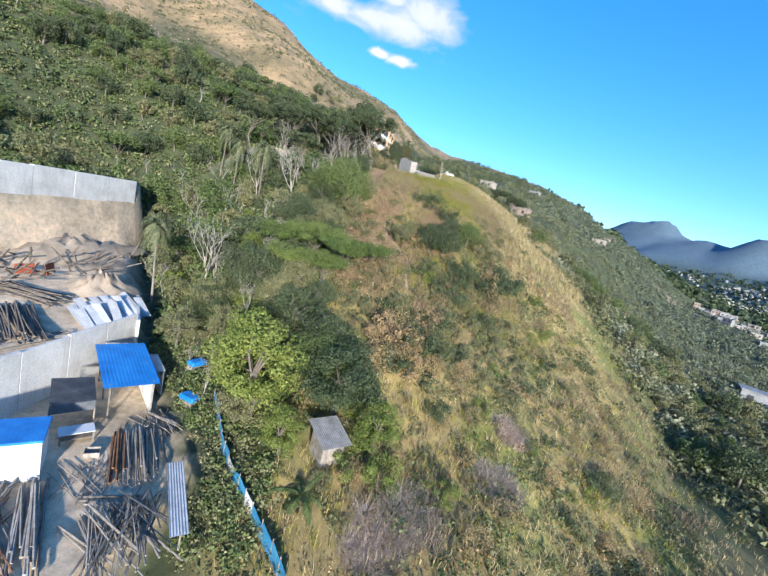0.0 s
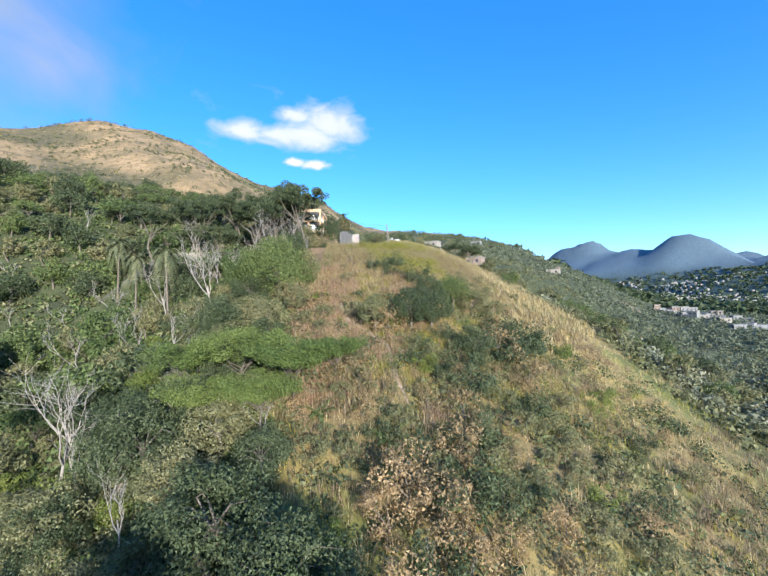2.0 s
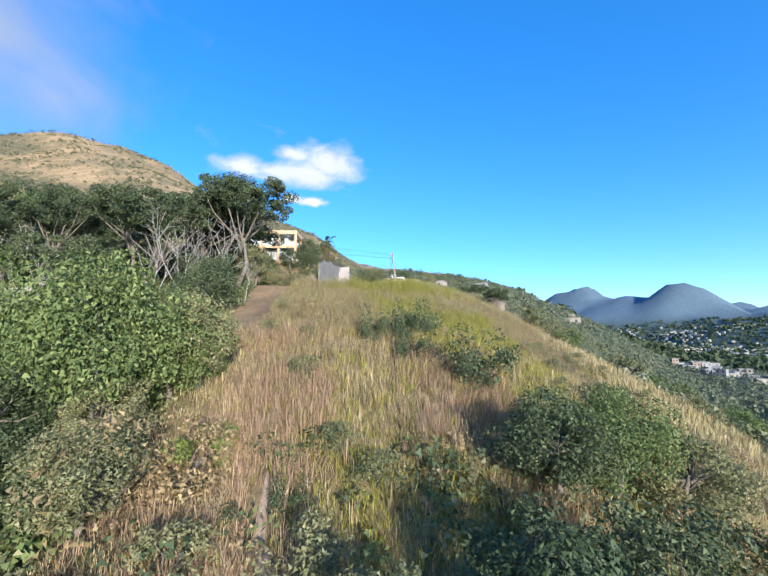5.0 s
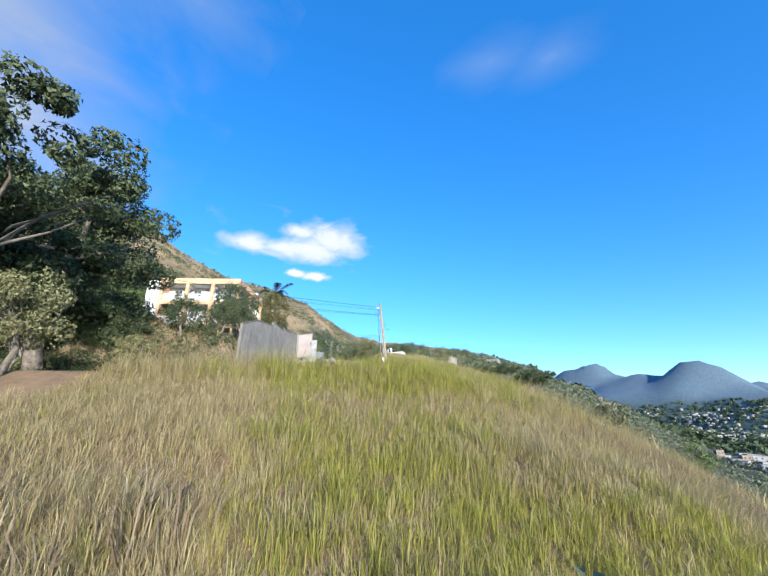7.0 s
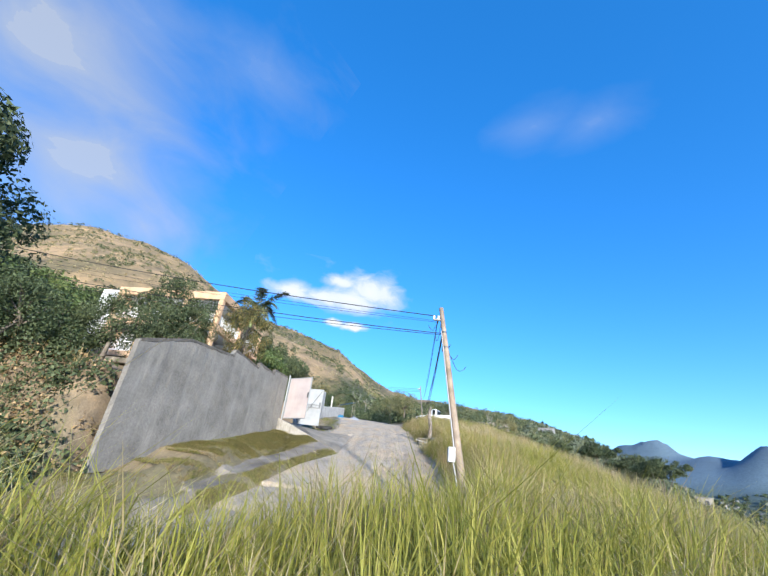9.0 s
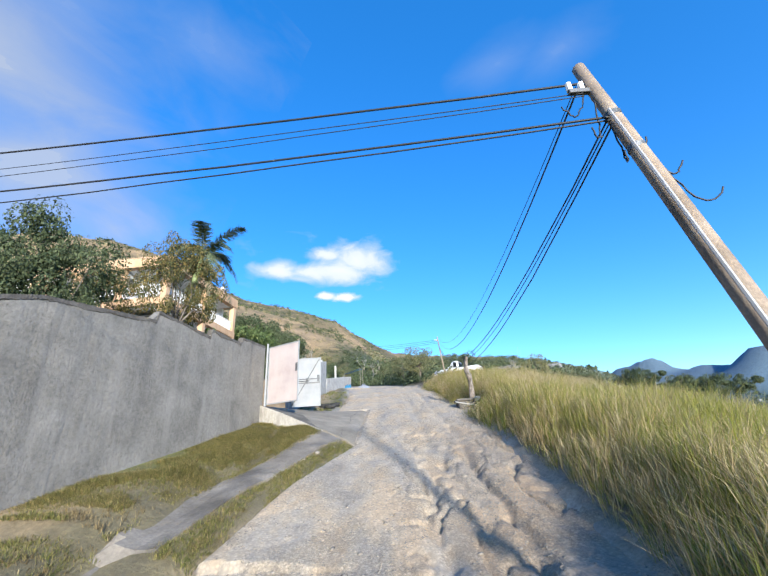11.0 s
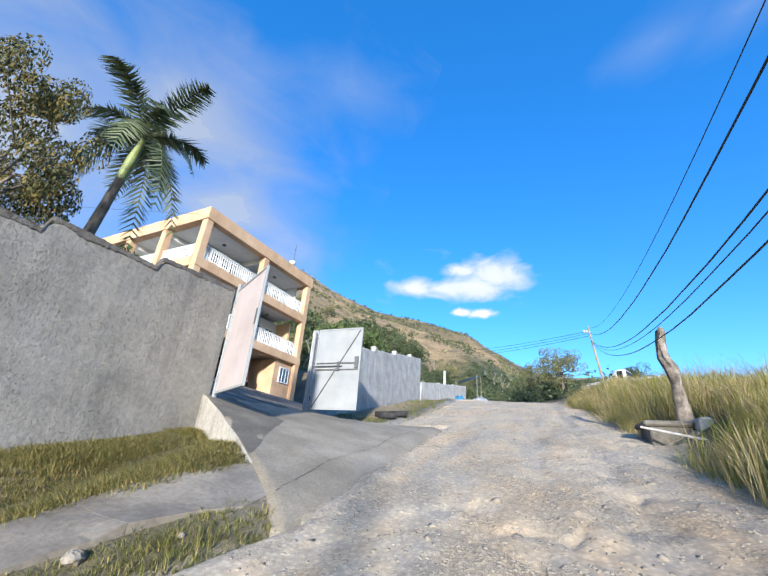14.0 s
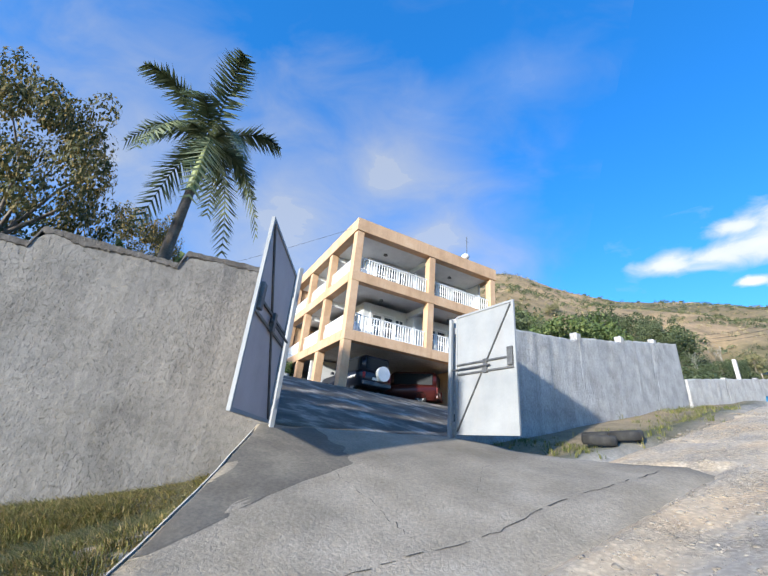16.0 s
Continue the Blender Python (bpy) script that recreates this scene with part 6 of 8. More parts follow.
ZV = track_z(XV, YV) - edge_drop
ti_ = np.arange(XV.size).reshape(XV.shape)
tq = np.stack([ti_[:-1, :-1], ti_[:-1, 1:], ti_[1:, 1:], ti_[1:, :-1]], -1).reshape(-1, 4)
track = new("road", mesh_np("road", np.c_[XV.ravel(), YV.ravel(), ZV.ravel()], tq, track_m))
track.data.polygons.foreach_set("use_smooth", [True] * len(track.data.polygons))
# how strongly that shade darkens the colour: towards the bank, lower stretch only
shade_mask = smooth(0.6, 2.2, WV + 1.6 * (fbm(XV / 1.1 + 3, YV / 2.0) - 0.5)) * smooth(13, 6, YV)
bank_shade_at = track.data.attributes.new("damp", "FLOAT", "POINT")
bank_shade_at.data.foreach_set("value", shade_mask.ravel().astype(np.float32))
tagged(track, "rutted stony dirt track up the hill", kind="structure")

stone_m = rough_mat("road_stone", (0.17, 0.145, 0.115), (0.28, 0.243, 0.196), (0.38, 0.335, 0.275), 3, 30, 0.9, 0.5, 0.01)


def pebbles(name, label, seed, n, lo, hi, side=-3.7, far=26):
    """Broken stones lying on the track: squashed uneven octahedra."""
    rng = np.random.RandomState(seed)
    y = rng.uniform(-6, far, n)
    d = rng.uniform(side, 4.2, n)
    keep = fbm(d * 0.9 + 50, y * 0.5) + rng.normal(0, 0.07, n) > 0.46
    y, d = y[keep], d[keep]
    x = np.interp(y, [p[1] for p in ROAD[3:]], [p[0] for p in ROAD[3:]]) + d
    m = (drive_mask(x, y) < 0.3) & ((x > np.interp(y, (-7, 0, 4, 8.5), (-8.0, -7.0, -6.3, -4.7)) + 1.45) | (y > 8.3))
    x, y = x[m], y[m]
    z = track_z(x, y)
    s = lo + (hi - lo) * rng.rand(len(x)) ** 2.5
    base = np.array([(1, 0, 0), (0, 1, 0), (-1, 0, 0), (0, -1, 0), (0.1, 0.1, 0.55), (0, 0, -0.6), (0.6, 0.6, 0.35), (-0.6, -0.55, 0.4)])
    a = rng.uniform(0, 6.28, len(x))
    b = base[None] * rng.uniform(0.65, 1.3, (len(x), 8, 3)) * s[:, None, None]
    v = np.stack([b[..., 0] * np.cos(a)[:, None] - b[..., 1] * np.sin(a)[:, None], b[..., 0] * np.sin(a)[:, None] + b[..., 1] * np.cos(a)[:, None], b[..., 2]], -1) + np.c_[x, y, z - 0.1 * s][:, None, :]
    f = np.array([(0, 6, 4), (6, 1, 4), (1, 2, 4), (2, 7, 4), (7, 3, 4), (3, 0, 4), (0, 1, 6), (2, 3, 7), (1, 0, 5), (2, 1, 5), (3, 2, 5), (0, 3, 5)])
    F = (8 * np.arange(len(x))[:, None, None] + f[None]).reshape(-1, 3)
    return tagged(new(name, mesh_np(name, v.reshape(-1, 3), F, stone_m)), label, "stones", kind="stuff")


pebbles("gravel", "loose grey gravel on the dirt track", 91, 34000, 0.010, 0.032)
pebbles("stones", "scattered pale broken stones on the track", 92, 800, 0.03, 0.075)

pebbles("rubble", "grey broken rubble washed out of the track", 97, 26000, 0.008, 0.03, 0.2, 8)

verge_m = leaf_mat("verge_blades", (0.10, 0.125, 0.036), (0.20, 0.215, 0.068), (0.40, 0.35, 0.15), 0.3)
turf_m = leaf_mat("turf_blades", (0.11, 0.135, 0.045), (0.245, 0.24, 0.09), (0.50, 0.41, 0.20), 0.3)
# low verge grass beside the footpath, the wall foot and the drive
def kerb_line(x):
    return 7.6 + 3.3 * np.clip((-3.6 - x) / 4.7, 0, 1) ** 0.74 - 0.2


def verge_pts(seed, n, box, keep):
    rng = np.random.RandomState(seed)
    x, y = rng.uniform(box[0], box[1], n), rng.uniform(box[2], box[3], n)
    xm = np.interp(y, (-7, 0, 4, 8.5), (-8.0, -7.0, -6.3, -4.7))
    m = keep(x, y, rng) & ((np.abs(x - xm) > 0.38 + 0.14 * rng.rand(n)) | (y > 9.1)) & (drive_mask(x, y) < 0.05) & ((y < kerb_line(x) + 0.2) | (y > 15))
    x, y = x[m], y[m]
    return np.c_[x, y, land(x, y)], rng


def wall_face(y):
    return np.interp(y, (-1.5, 10.96), (-10.6, -8.1)) + 0.03


P, rg = verge_pts(93, 26000, (-11, -4.3, -6, 10.8), lambda x, y, g: (x > wall_face(y)) & (y < kerb_line(x)) & (fbm(x / 1.3 + 5, y / 1.3) > 0.47 - 0.2 * smooth(3.5, 7.5, y)) & (x < np.interp(y, (-7, 0, 4, 8.5), (-8.0, -7.0, -6.3, -4.7)) + 1.0 + 0.9 * fbm(x / 0.8, y / 0.8)))
grass("verge_grass", "short patchy grass on the verge", 93, P, rg.uniform(0.05, 0.15, len(P)), 9, verge_m, 0.0045, 1.6, 0.12)
P, rg = verge_pts(96, 16000, (-8, -3.4, -7, 8.2), lambda x, y, g: (x > np.interp(y, (-7, 0, 4, 8.5), (-8.0, -7.0, -6.3, -4.7)) + 0.5) & (x < np.interp(y, (-7, 0, 4, 8.5), (-8.0, -7.0, -6.3, -4.7)) + 1.1 + 0.9 * fbm(x / 0.7 + 9, y / 0.7)))
grass("path_weeds", "green and dry weeds between path and track", 96, P, rg.uniform(0.04, 0.15, len(P)), 9, verge_m, 0.0045, 1.7, 0.13)
P, rg = verge_pts(98, 46000, (-10.6, -4.6, 1.5, 10.9), lambda x, y, g: (x > wall_face(y)) & (y < kerb_line(x) + 0.12) & (x < np.interp(y, (-7, 0, 4, 8.5), (-8.0, -7.0, -6.3, -4.7)) + 0.3) & (fbm(x / 0.9 + 15, y / 0.9) > 0.52 - 0.3 * smooth(3.5, 7.5, y)))
grass("verge_turf", "matted green and brown turf by the wall", 98, P, rg.uniform(0.05, 0.15, len(P)), 9, turf_m, 0.0045, 2.2, 0.12)
P, rg = verge_pts(94, 16000, (-11, -4.3, -6, 10.8), lambda x, y, g: (x > wall_face(y)) & (y < kerb_line(x)) & (x < -5.0))
grass("verge_hay", "short dry grass on the verge", 94, P[::2], rg.uniform(0.05, 0.14, len(P[::2])), 7, dry_m, 0.006, 1.0, 0.1)
P, rg = verge_pts(95, 1000, (-7.9, -5.2, 15.6, 30), lambda x, y, g: (fbm(x / 1.1 + 25, y / 1.1) > 0.5) & (x < -6.0 + 1.4 * g.rand(len(x)) ** 2))
grass("wall_foot_grass", "green weeds at the foot of the wall", 95, P, rg.uniform(0.07, 0.22, len(P)), 9, verge_m, 0.007, 0.9, 0.12)

# pale stones lying in the weeds
for x, y, r_ in ((-4.75, 6.55, 0.085), (-4.3, 7.2, 0.04), (-5.05, 6.0, 0.035)):
    bm = shape(ball((0, 0, 0), r_, 0.7))
    rs_ = random.Random(int(r_ * 1000))
    for v in bm.verts:
        v.co *= rs_.uniform(0.8, 1.15)
    st_ = part("stone", bm, stone_m)
    st_.matrix_basis = Matrix.Translation((x, y, float(land(x, y)) + 0.5 * r_))
    tagged(st_, "pale broken stone lying in verge weeds", "stone", "stones in the weeds")

# ---- the house ----
HX, HY = Vector((0.086, 0.996, 0)).normalized(), Vector((-0.996, 0.086, 0)).normalized()
HM = Matrix(((HX.x, HY.x, 0, -17.15), (HX.y, HY.y, 0, 16.95), (0, 0, 1, 3.92), (0, 0, 0, 1)))
house = thing("house", HM, "three-storey ochre house with open balconies and carport", "house")
FW, FD = 9.3, 10.1                       # width of the gate side, depth of the long side
Z1, Z2, ZR = (2.15, 2.66), (5.2, 5.75), (8.05, 8.8)
XC, YC = (0.0, FW / 2, FW), (0.0, FD / 3, 2 * FD / 3, FD)
cw = 0.21
for x in XC:
    for y in YC:
        if x in (0.0,) or y in (0.0,):
            part("column", shape(block(x - cw, x + cw, y - cw, y + cw, Z1[0] if 0 < x < FW else -0.4, ZR[0], 0.02)), ochre_m, house)
for za, zb in (Z1, Z2):
    part("front_beam", shape(block(-cw - 0.02, FW + cw + 0.02, -cw - 0.03, cw - 0.02, za, zb, 0.02)), ochre_m, house)
    part("side_beam", shape(block(-cw - 0.04, cw - 0.02, cw - 0.01, FD + cw, za, zb, 0.02)), ochre_m, house)
    part("floor_slab", shape(block(cw - 0.01, FW - 0.02, cw - 0.01, FD, zb - 0.2, zb - 0.02)), white_m, house)
part("fascia", shape(block(-cw - 0.06, FW + cw + 0.06, -cw - 0.06, cw, *ZR, 0.02), block(-cw - 0.06, cw, cw, FD + cw + 0.05, *ZR, 0.02), block(FW - cw, FW + cw + 0.06, cw, FD + cw, *ZR, 0.02), block(cw, FW - cw, FD - cw, FD + cw + 0.05, *ZR, 0.02)), ochre_m, house)
part("roof_slab", shape(block(cw - 0.01, FW - cw + 0.01, cw - 0.01, FD - cw + 0.01, 8.05, 8.3)), white_m, house)
part("end_wing", shape(block(-cw, FW - 0.3, FD + cw + 0.06, FD + 1.9, -0.4, 8.45, 0.03)), white_m, house, "plain white end wing")
# inner walls set back behind the balconies, one box a storey
IB, IS = 2.1, 1.7
def storey_walls(z0, z1, n):
    part("inner_wall", shape(block(IS, FW - 0.2, IB, IB + 0.18, z0, z1)), inner_m, house)
    part("inner_wall", shape(block(IS, IS + 0.18, IB + 0.18, FD - 0.05, z0, z1)), inner_m, house)
    part("end_wall", shape(block(FW - 0.2, FW - 0.02, 0.9, FD, z0, z1)), ochre_m if n == 0 else white_m, house)
    part("rear_wall", shape(block(0.3, FW, FD - 0.1, FD + 0.1, z0, z1)), ochre_m, house)
    part("partition", shape(block(FW / 2 - 0.09, FW / 2 + 0.09, IB - 0.75, IB, z0, z1 - 0.42)), inner_m, house)
    part("ceiling_beam", shape(block(FW / 2 - 0.12, FW / 2 + 0.12, cw, IB, z1 - 0.32, z1)), white_m, house)
    for yb in YC[1:3]:
        part("ceiling_beam", shape(block(cw, IS, yb - 0.12, yb + 0.12, z1 - 0.32, z1)), white_m, house)
storey_walls(Z1[1] - 0.02, Z2[0], 0)
storey_walls(Z2[1] - 0.02, ZR[0], 1)
# ground storey: carport back wall, closed end bay with a window
part("carport_back", shape(block(0.2, FW, 5.2, 5.4, -0.3, Z1[0])), inner_m, house)
part("end_bay_wall", shape(block(FW - 1.9, FW + 0.05, 0.05, 0.25, -0.3, Z1[0]), block(FW - 1.9, FW - 1.7, 0.25, 5.2, -0.3, Z1[0])), ochre_m, house)
part("side_parapet", shape(block(-0.1, 0.1, 3.6, FD, -0.3, 0.75, 0.01)), ochre_m, house)
part("soffit", shape(block(cw, FW, cw, FD, Z1[0] + 0.1, Z1[0] + 0.26)), pale_concrete_m, house)


def window(parent, x, y, z, w, h, axis, bars=1):
    """A white framed window; axis 'x': in a wall that runs along x."""
    f = thing("window")
    f.parent = parent
    f.matrix_basis = Matrix.Translation((x, y, z)) @ (Matrix() if axis == "x" else Matrix.Rotation(radians(90), 4, "Z"))
    t = 0.06
    part("frame", shape(block(0, w, -0.05, 0.02, 0, t), block(0, w, -0.05, 0.02, h - t, h), block(0, t, -0.05, 0.02, t, h - t), block(w - t, w, -0.05, 0.02, t, h - t), *[block(w * (i + 1) / (bars + 1) - 0.025, w * (i + 1) / (bars + 1) + 0.025, -0.045, 0.015, t, h - t) for i in range(bars)]), rail_m, f)
    part("pane", shape(block(t - 0.01, w - t + 0.01, -0.015, -0.007, t - 0.01, h - t + 0.01)), glass_m, f)
    return f


def door(parent, x, y, z, w=1.5, h=2.05, axis="x"):
    d = thing("door")
    d.parent = parent
    d.matrix_basis = Matrix.Translation((x, y, z)) @ (Matrix() if axis == "x" else Matrix.Rotation(radians(90), 4, "Z"))
    part("frame", shape(block(-0.08, 0, -0.06, 0.02, 0, h + 0.08), block(w, w + 0.08, -0.06, 0.02, 0, h + 0.08), block(0, w, -0.06, 0.02, h, h + 0.08)), rail_m, d)
    for i in range(2):
        x0 = i * w / 2
        part("leaf", shape(block(x0 + 0.01, x0 + 0.11, -0.03, 0.0, 0, h), block(x0 + w / 2 - 0.11, x0 + w / 2 - 0.01, -0.03, 0.0, 0, h), block(x0 + 0.11, x0 + w / 2 - 0.11, -0.03, 0.0, 0, 0.7), block(x0 + 0.11, x0 + w / 2 - 0.11, -0.03, 0.0, h - 0.12, h), block(x0 + 0.11, x0 + w / 2 - 0.11, -0.03, 0.0, 1.3, 1.38)), door_m, d)
        part("pane", shape(block(x0 + 0.1, x0 + w / 2 - 0.1, -0.02, -0.012, 0.69, h - 0.11)), glass_m, d)


for z in (Z1[1] - 0.02, Z2[1] - 0.02):
    door(house, 2.2, IB - 0.02, z)
    door(house, 6.0, IB - 0.02, z)
    window(house, 3.9 - 0.15, IB - 0.02, z + 0.9, 0.6, 1.1, "x")
    window(house, 7.9, IB - 0.02, z + 0.9, 0.9, 1.1, "x")
    for yb in (2.6, 5.6, 8.2):
        window(house, IS - 0.02, yb + 1.1, z + 0.8, 1.1, 1.2, "y").rotation_euler = (0, 0, radians(-90))
window(house, FW - 1.4, 0.03, 0.75, 0.95, 1.0, "x", 2)

# railings: a top and bottom rail and single balusters to a bay
bal_mesh = None
def railing(axis, a, b, fixed, z):
    global bal_mesh
    r = thing("railing")
    r.parent = house
    L = b - a
    r.matrix_basis = Matrix.Translation((a, fixed, z) if axis == "x" else (fixed, a, z)) @ (Matrix() if axis == "x" else Matrix.Rotation(radians(90), 4, "Z"))
    part("handrail", shape(block(0, L, -0.035, 0.035, 0.9, 0.96, 0.01)), rail_m, r)
    part("bottom_rail", shape(block(0, L, -0.025, 0.025, 0.06, 0.11, 0.005)), rail_m, r)
    n = int(L / 0.155)
    for i in range(n):
        if bal_mesh is None:
            o = part("baluster", shape(rod((0, 0, 0.1), (0, 0, 0.91), 0.026, 6), rod((0, 0, 0.38), (0, 0, 0.62), 0.042, 6)), rail_m, r)
            bal_mesh = o
            o.matrix_basis = Matrix.Translation(((i + 0.5) * L / n, 0, 0))
        else:
            twin(bal_mesh, r, Matrix.Translation(((i + 0.5) * L / n, 0, 0)))


for z in (Z1[1] - 0.02, Z2[1] - 0.02):
    for a, b in zip(XC, XC[1:]):
        railing("x", a + cw, b - cw, 0.0, z)
    for a, b in zip(YC, YC[1:]):
        railing("y", a + cw, b - cw, 0.0, z)
for z in (Z2[0] - 0.0, ZR[0] - 0.0):
    for x in (2.3, 7.0):
        part("ceiling_lamp", shape(rod((x, 1.2, z - 0.07), (x, 1.2, z), 0.13, 12, 0.1)), steel_m, house)
part("satellite_dish", shape(ball((7.4, 0.15, 9.2), 0.26, 0.75)), rail_m, house, "small white dish on the roof edge", True)
part("antenna", shape(rod((7.55, 0.2, 8.7), (7.55, 0.2, 10.75), 0.022, 6), rod((7.4, 0.2, 10.4), (7.7, 0.2, 10.4), 0.01, 5)), steel_m, house)
chair_m = mat("white_plastic", (0.75, 0.76, 0.78), 0.4)


def plastic_chair(m):
    c = thing("plastic_chair", m, "white plastic chair on the balcony", "chair", "balcony chairs")
    part("seat", shape(block(-0.23, 0.23, -0.22, 0.22, 0.4, 0.44, 0.015)), chair_m, c)
    part("backrest", shape(block(-0.23, 0.23, 0.19, 0.23, 0.44, 0.86, 0.015)), chair_m, c)
    for sx in (-1, 1):
        part("armrest", shape(block(sx * 0.25 - 0.025, sx * 0.25 + 0.025, -0.2, 0.2, 0.62, 0.65, 0.008)), chair_m, c)
        for sy in (-1, 1):
            part("leg", shape(rod((sx * 0.21, sy * 0.19, 0), (sx * 0.2, sy * 0.18, 0.41), 0.022, 6)), chair_m, c)
    return c


for x, y, z, r in ((0.95, 0.8, Z1[1], 20), (1.6, 0.9, Z1[1], -30), (1.0, 0.8, Z2[1], 10), (8.0, 0.9, Z1[1], 60)):
    plastic_chair(HM @ Matrix.Translation((x, y, z - 0.02)) @ Matrix.Rotation(radians(r), 4, "Z"))


# ---- cars ----
def car(name, label, m, paint, length, width, height, spare=False, pickup=False):
    """An off-roader or pickup: nose to +y, stands on z = 0."""
    c = thing(name, m, label, "car")
    L, W, H = length / 2, width / 2, height
    hood = H * 0.56
    roof_a = -L + 0.12 if not pickup else -0.25
    bm = bmesh.new()
    prof = [(-L, 0.35), (-L + 0.03, hood * 0.92), (-L + 0.08, hood), (L * 0.36, hood), (L * 0.9, hood * 0.93), (L, hood * 0.72), (L, 0.35), (L * 0.82, 0.26), (-L * 0.85, 0.26)]
    rows = [[bm.verts.new((sx * W, y, z)) for y, z in prof] for sx in (-1, 1)]
    n = len(prof)
    bm.faces.new(rows[0]), bm.faces.new(rows[1][::-1])
    for i in range(n):
        bm.faces.new((rows[0][i], rows[1][i], rows[1][(i + 1) % n], rows[0][(i + 1) % n]))
    bmesh.ops.recalc_face_normals(bm, faces=bm.faces)
    bmesh.ops.bevel(bm, geom=[e for e in bm.edges], offset=0.06, segments=2, affect="EDGES", clamp_overlap=True)
    part("body", bm, paint, c, "", True)
    bm = bmesh.new()
    tops = [(roof_a, H), (L * 0.12, H), (L * 0.4, hood - 0.02), (roof_a - 0.06, hood - 0.02)]
    a = [bm.verts.new((-W * (0.84 if z > hood else 0.96), y, z)) for y, z in tops]
    b = [bm.verts.new((W * (0.84 if z > hood else 0.96), y, z)) for y, z in tops]
    bm.faces.new(a), bm.faces.new(b[::-1])
    for i in range(4):
        bm.faces.new((a[i], b[i], b[(i + 1) % 4], a[(i + 1) % 4]))
    bmesh.ops.recalc_face_normals(bm, faces=bm.faces)
    bmesh.ops.bevel(bm, geom=[e for e in bm.edges], offset=0.05, segments=2, affect="EDGES", clamp_overlap=True)
    part("cabin", bm, paint, c, "", True)
    gh = (hood + 0.05, H - 0.1)
    part("rear_window", shape(block(-W * 0.72, W * 0.72, roof_a - 0.05, roof_a + 0.02, gh[0] + 0.03, gh[1], 0.01)), dark_glass_m, c)
    for sx in (-1, 1):
        part("side_window", shape(block(sx * W * 0.9 - 0.05, sx * W * 0.9 + 0.035, roof_a + 0.14, L * 0.1, gh[0], gh[1] - 0.02, 0.01)), dark_glass_m, c)
        part("tail_light", shape(block(sx * W * 0.86 - 0.07, sx * W * 0.86 + 0.07, -L - 0.015, -L + 0.04, hood * 0.62, hood * 0.92, 0.01)), lamp_red_m, c)
        part("mirror", shape(block(sx * (W + 0.1) - 0.08, sx * (W + 0.1) + 0.08, L * 0.3, L * 0.36, hood + 0.02, hood + 0.16, 0.02)), paint, c)
        for sy in (-0.6, 0.62):
            w_ = thing("wheel")
            w_.parent = c
            w_.matrix_basis = Matrix.Translation((sx * (W - 0.1), sy * L, 0.34)) @ Matrix.Rotation(radians(90), 4, "Y")
            part("tyre", tyre_mesh(), rubber_m, w_, "", True)
            part("rim", shape(rod((0, 0, -0.06), (0, 0, 0.06), 0.2, 14)), rim_m, w_)
    part("windscreen", shape(block(-W * 0.74, W * 0.74, -0.02, 0.02, -0.02, 0.5, 0.01, Matrix.Translation((0, L * 0.375, hood + 0.04)) @ Matrix.Rotation(math.atan2(L * 0.28, H - hood), 4, "X"))), dark_glass_m, c)
    part("rear_bumper", shape(block(-W * 0.95, W * 0.95, -L - 0.08, -L + 0.05, 0.32, 0.5, 0.03)), steel_m if spare else paint, c)
    part("number_plate", shape(block(-0.26, 0.26, -L - 0.03, -L - 0.005, hood * 0.6, hood * 0.6 + 0.12)), plate_m, c)
    if spare:
        s_ = thing("spare_wheel")
        s_.parent = c
        s_.matrix_basis = Matrix.Translation((0.25, -L - 0.12, hood * 0.95)) @ Matrix.Rotation(radians(90), 4, "X")
        part("wheel_cover", shape(rod((0, 0, -0.1), (0, 0, 0.1), 0.36, 22)), rail_m, s_, "white round wheel cover")
    if pickup:
        part("cargo_bed", shape(block(-W * 0.85, W * 0.85, -L + 0.1, roof_a - 0.1, hood + 0.002, hood + 0.012)), rubber_m, c)
    return c


car("off_road_car", "dark blue off-roader with white spare wheel cover", HM @ pose(1.75, 2.35, 0.02, 0, 0, 6), navy_m, 4.2, 1.75, 1.75, True)
car("red_car", "maroon off-roader parked under the house", HM @ pose(4.9, 2.75, 0.02, 0, 0, 44), maroon_m, 4.4, 1.75, 1.72)
pk = Vector((5.2, 36.0))
car("pickup_truck", "white pickup truck parked beyond the grass", Matrix.Translation((pk.x, pk.y, float(land(pk.x, pk.y)))) @ Matrix.Rotation(radians(62), 4, "Z"), car_white_m, 5.1, 1.75, 1.65, False, True)

# ---- garden behind the wall ----
autumn_m = leaf_mat("leaf_yellowing", (0.06, 0.07, 0.026), (0.13, 0.13, 0.05), (0.34, 0.23, 0.075))
royal_m = leaf_mat("leaf_royal_palm", (0.085, 0.12, 0.06), (0.16, 0.20, 0.11), (0.27, 0.31, 0.19))
royal = palm("royal_palm", 43, "royal palm with smooth green crownshaft behind wall", 4.3, 0.15, 15, 2.15, bark_m, 1.15, (0.14, 0.01), 0.5, 1.4, leaf=royal_m, rises=(-0.05, 1.35))
gz = float(land(-11.4, 8.7))
royal.matrix_basis = pose(-11.4, 8.68, gz + 0.4, 0, 0, 10)
royal["group"] = ""
garden_p = broadleaf("garden_tree", 17, "open garden tree with yellowing leaves", autumn_m, 5.6, 2.9, 13500, 0.062, 46, low=0.72, clump=0.22, plain=False)
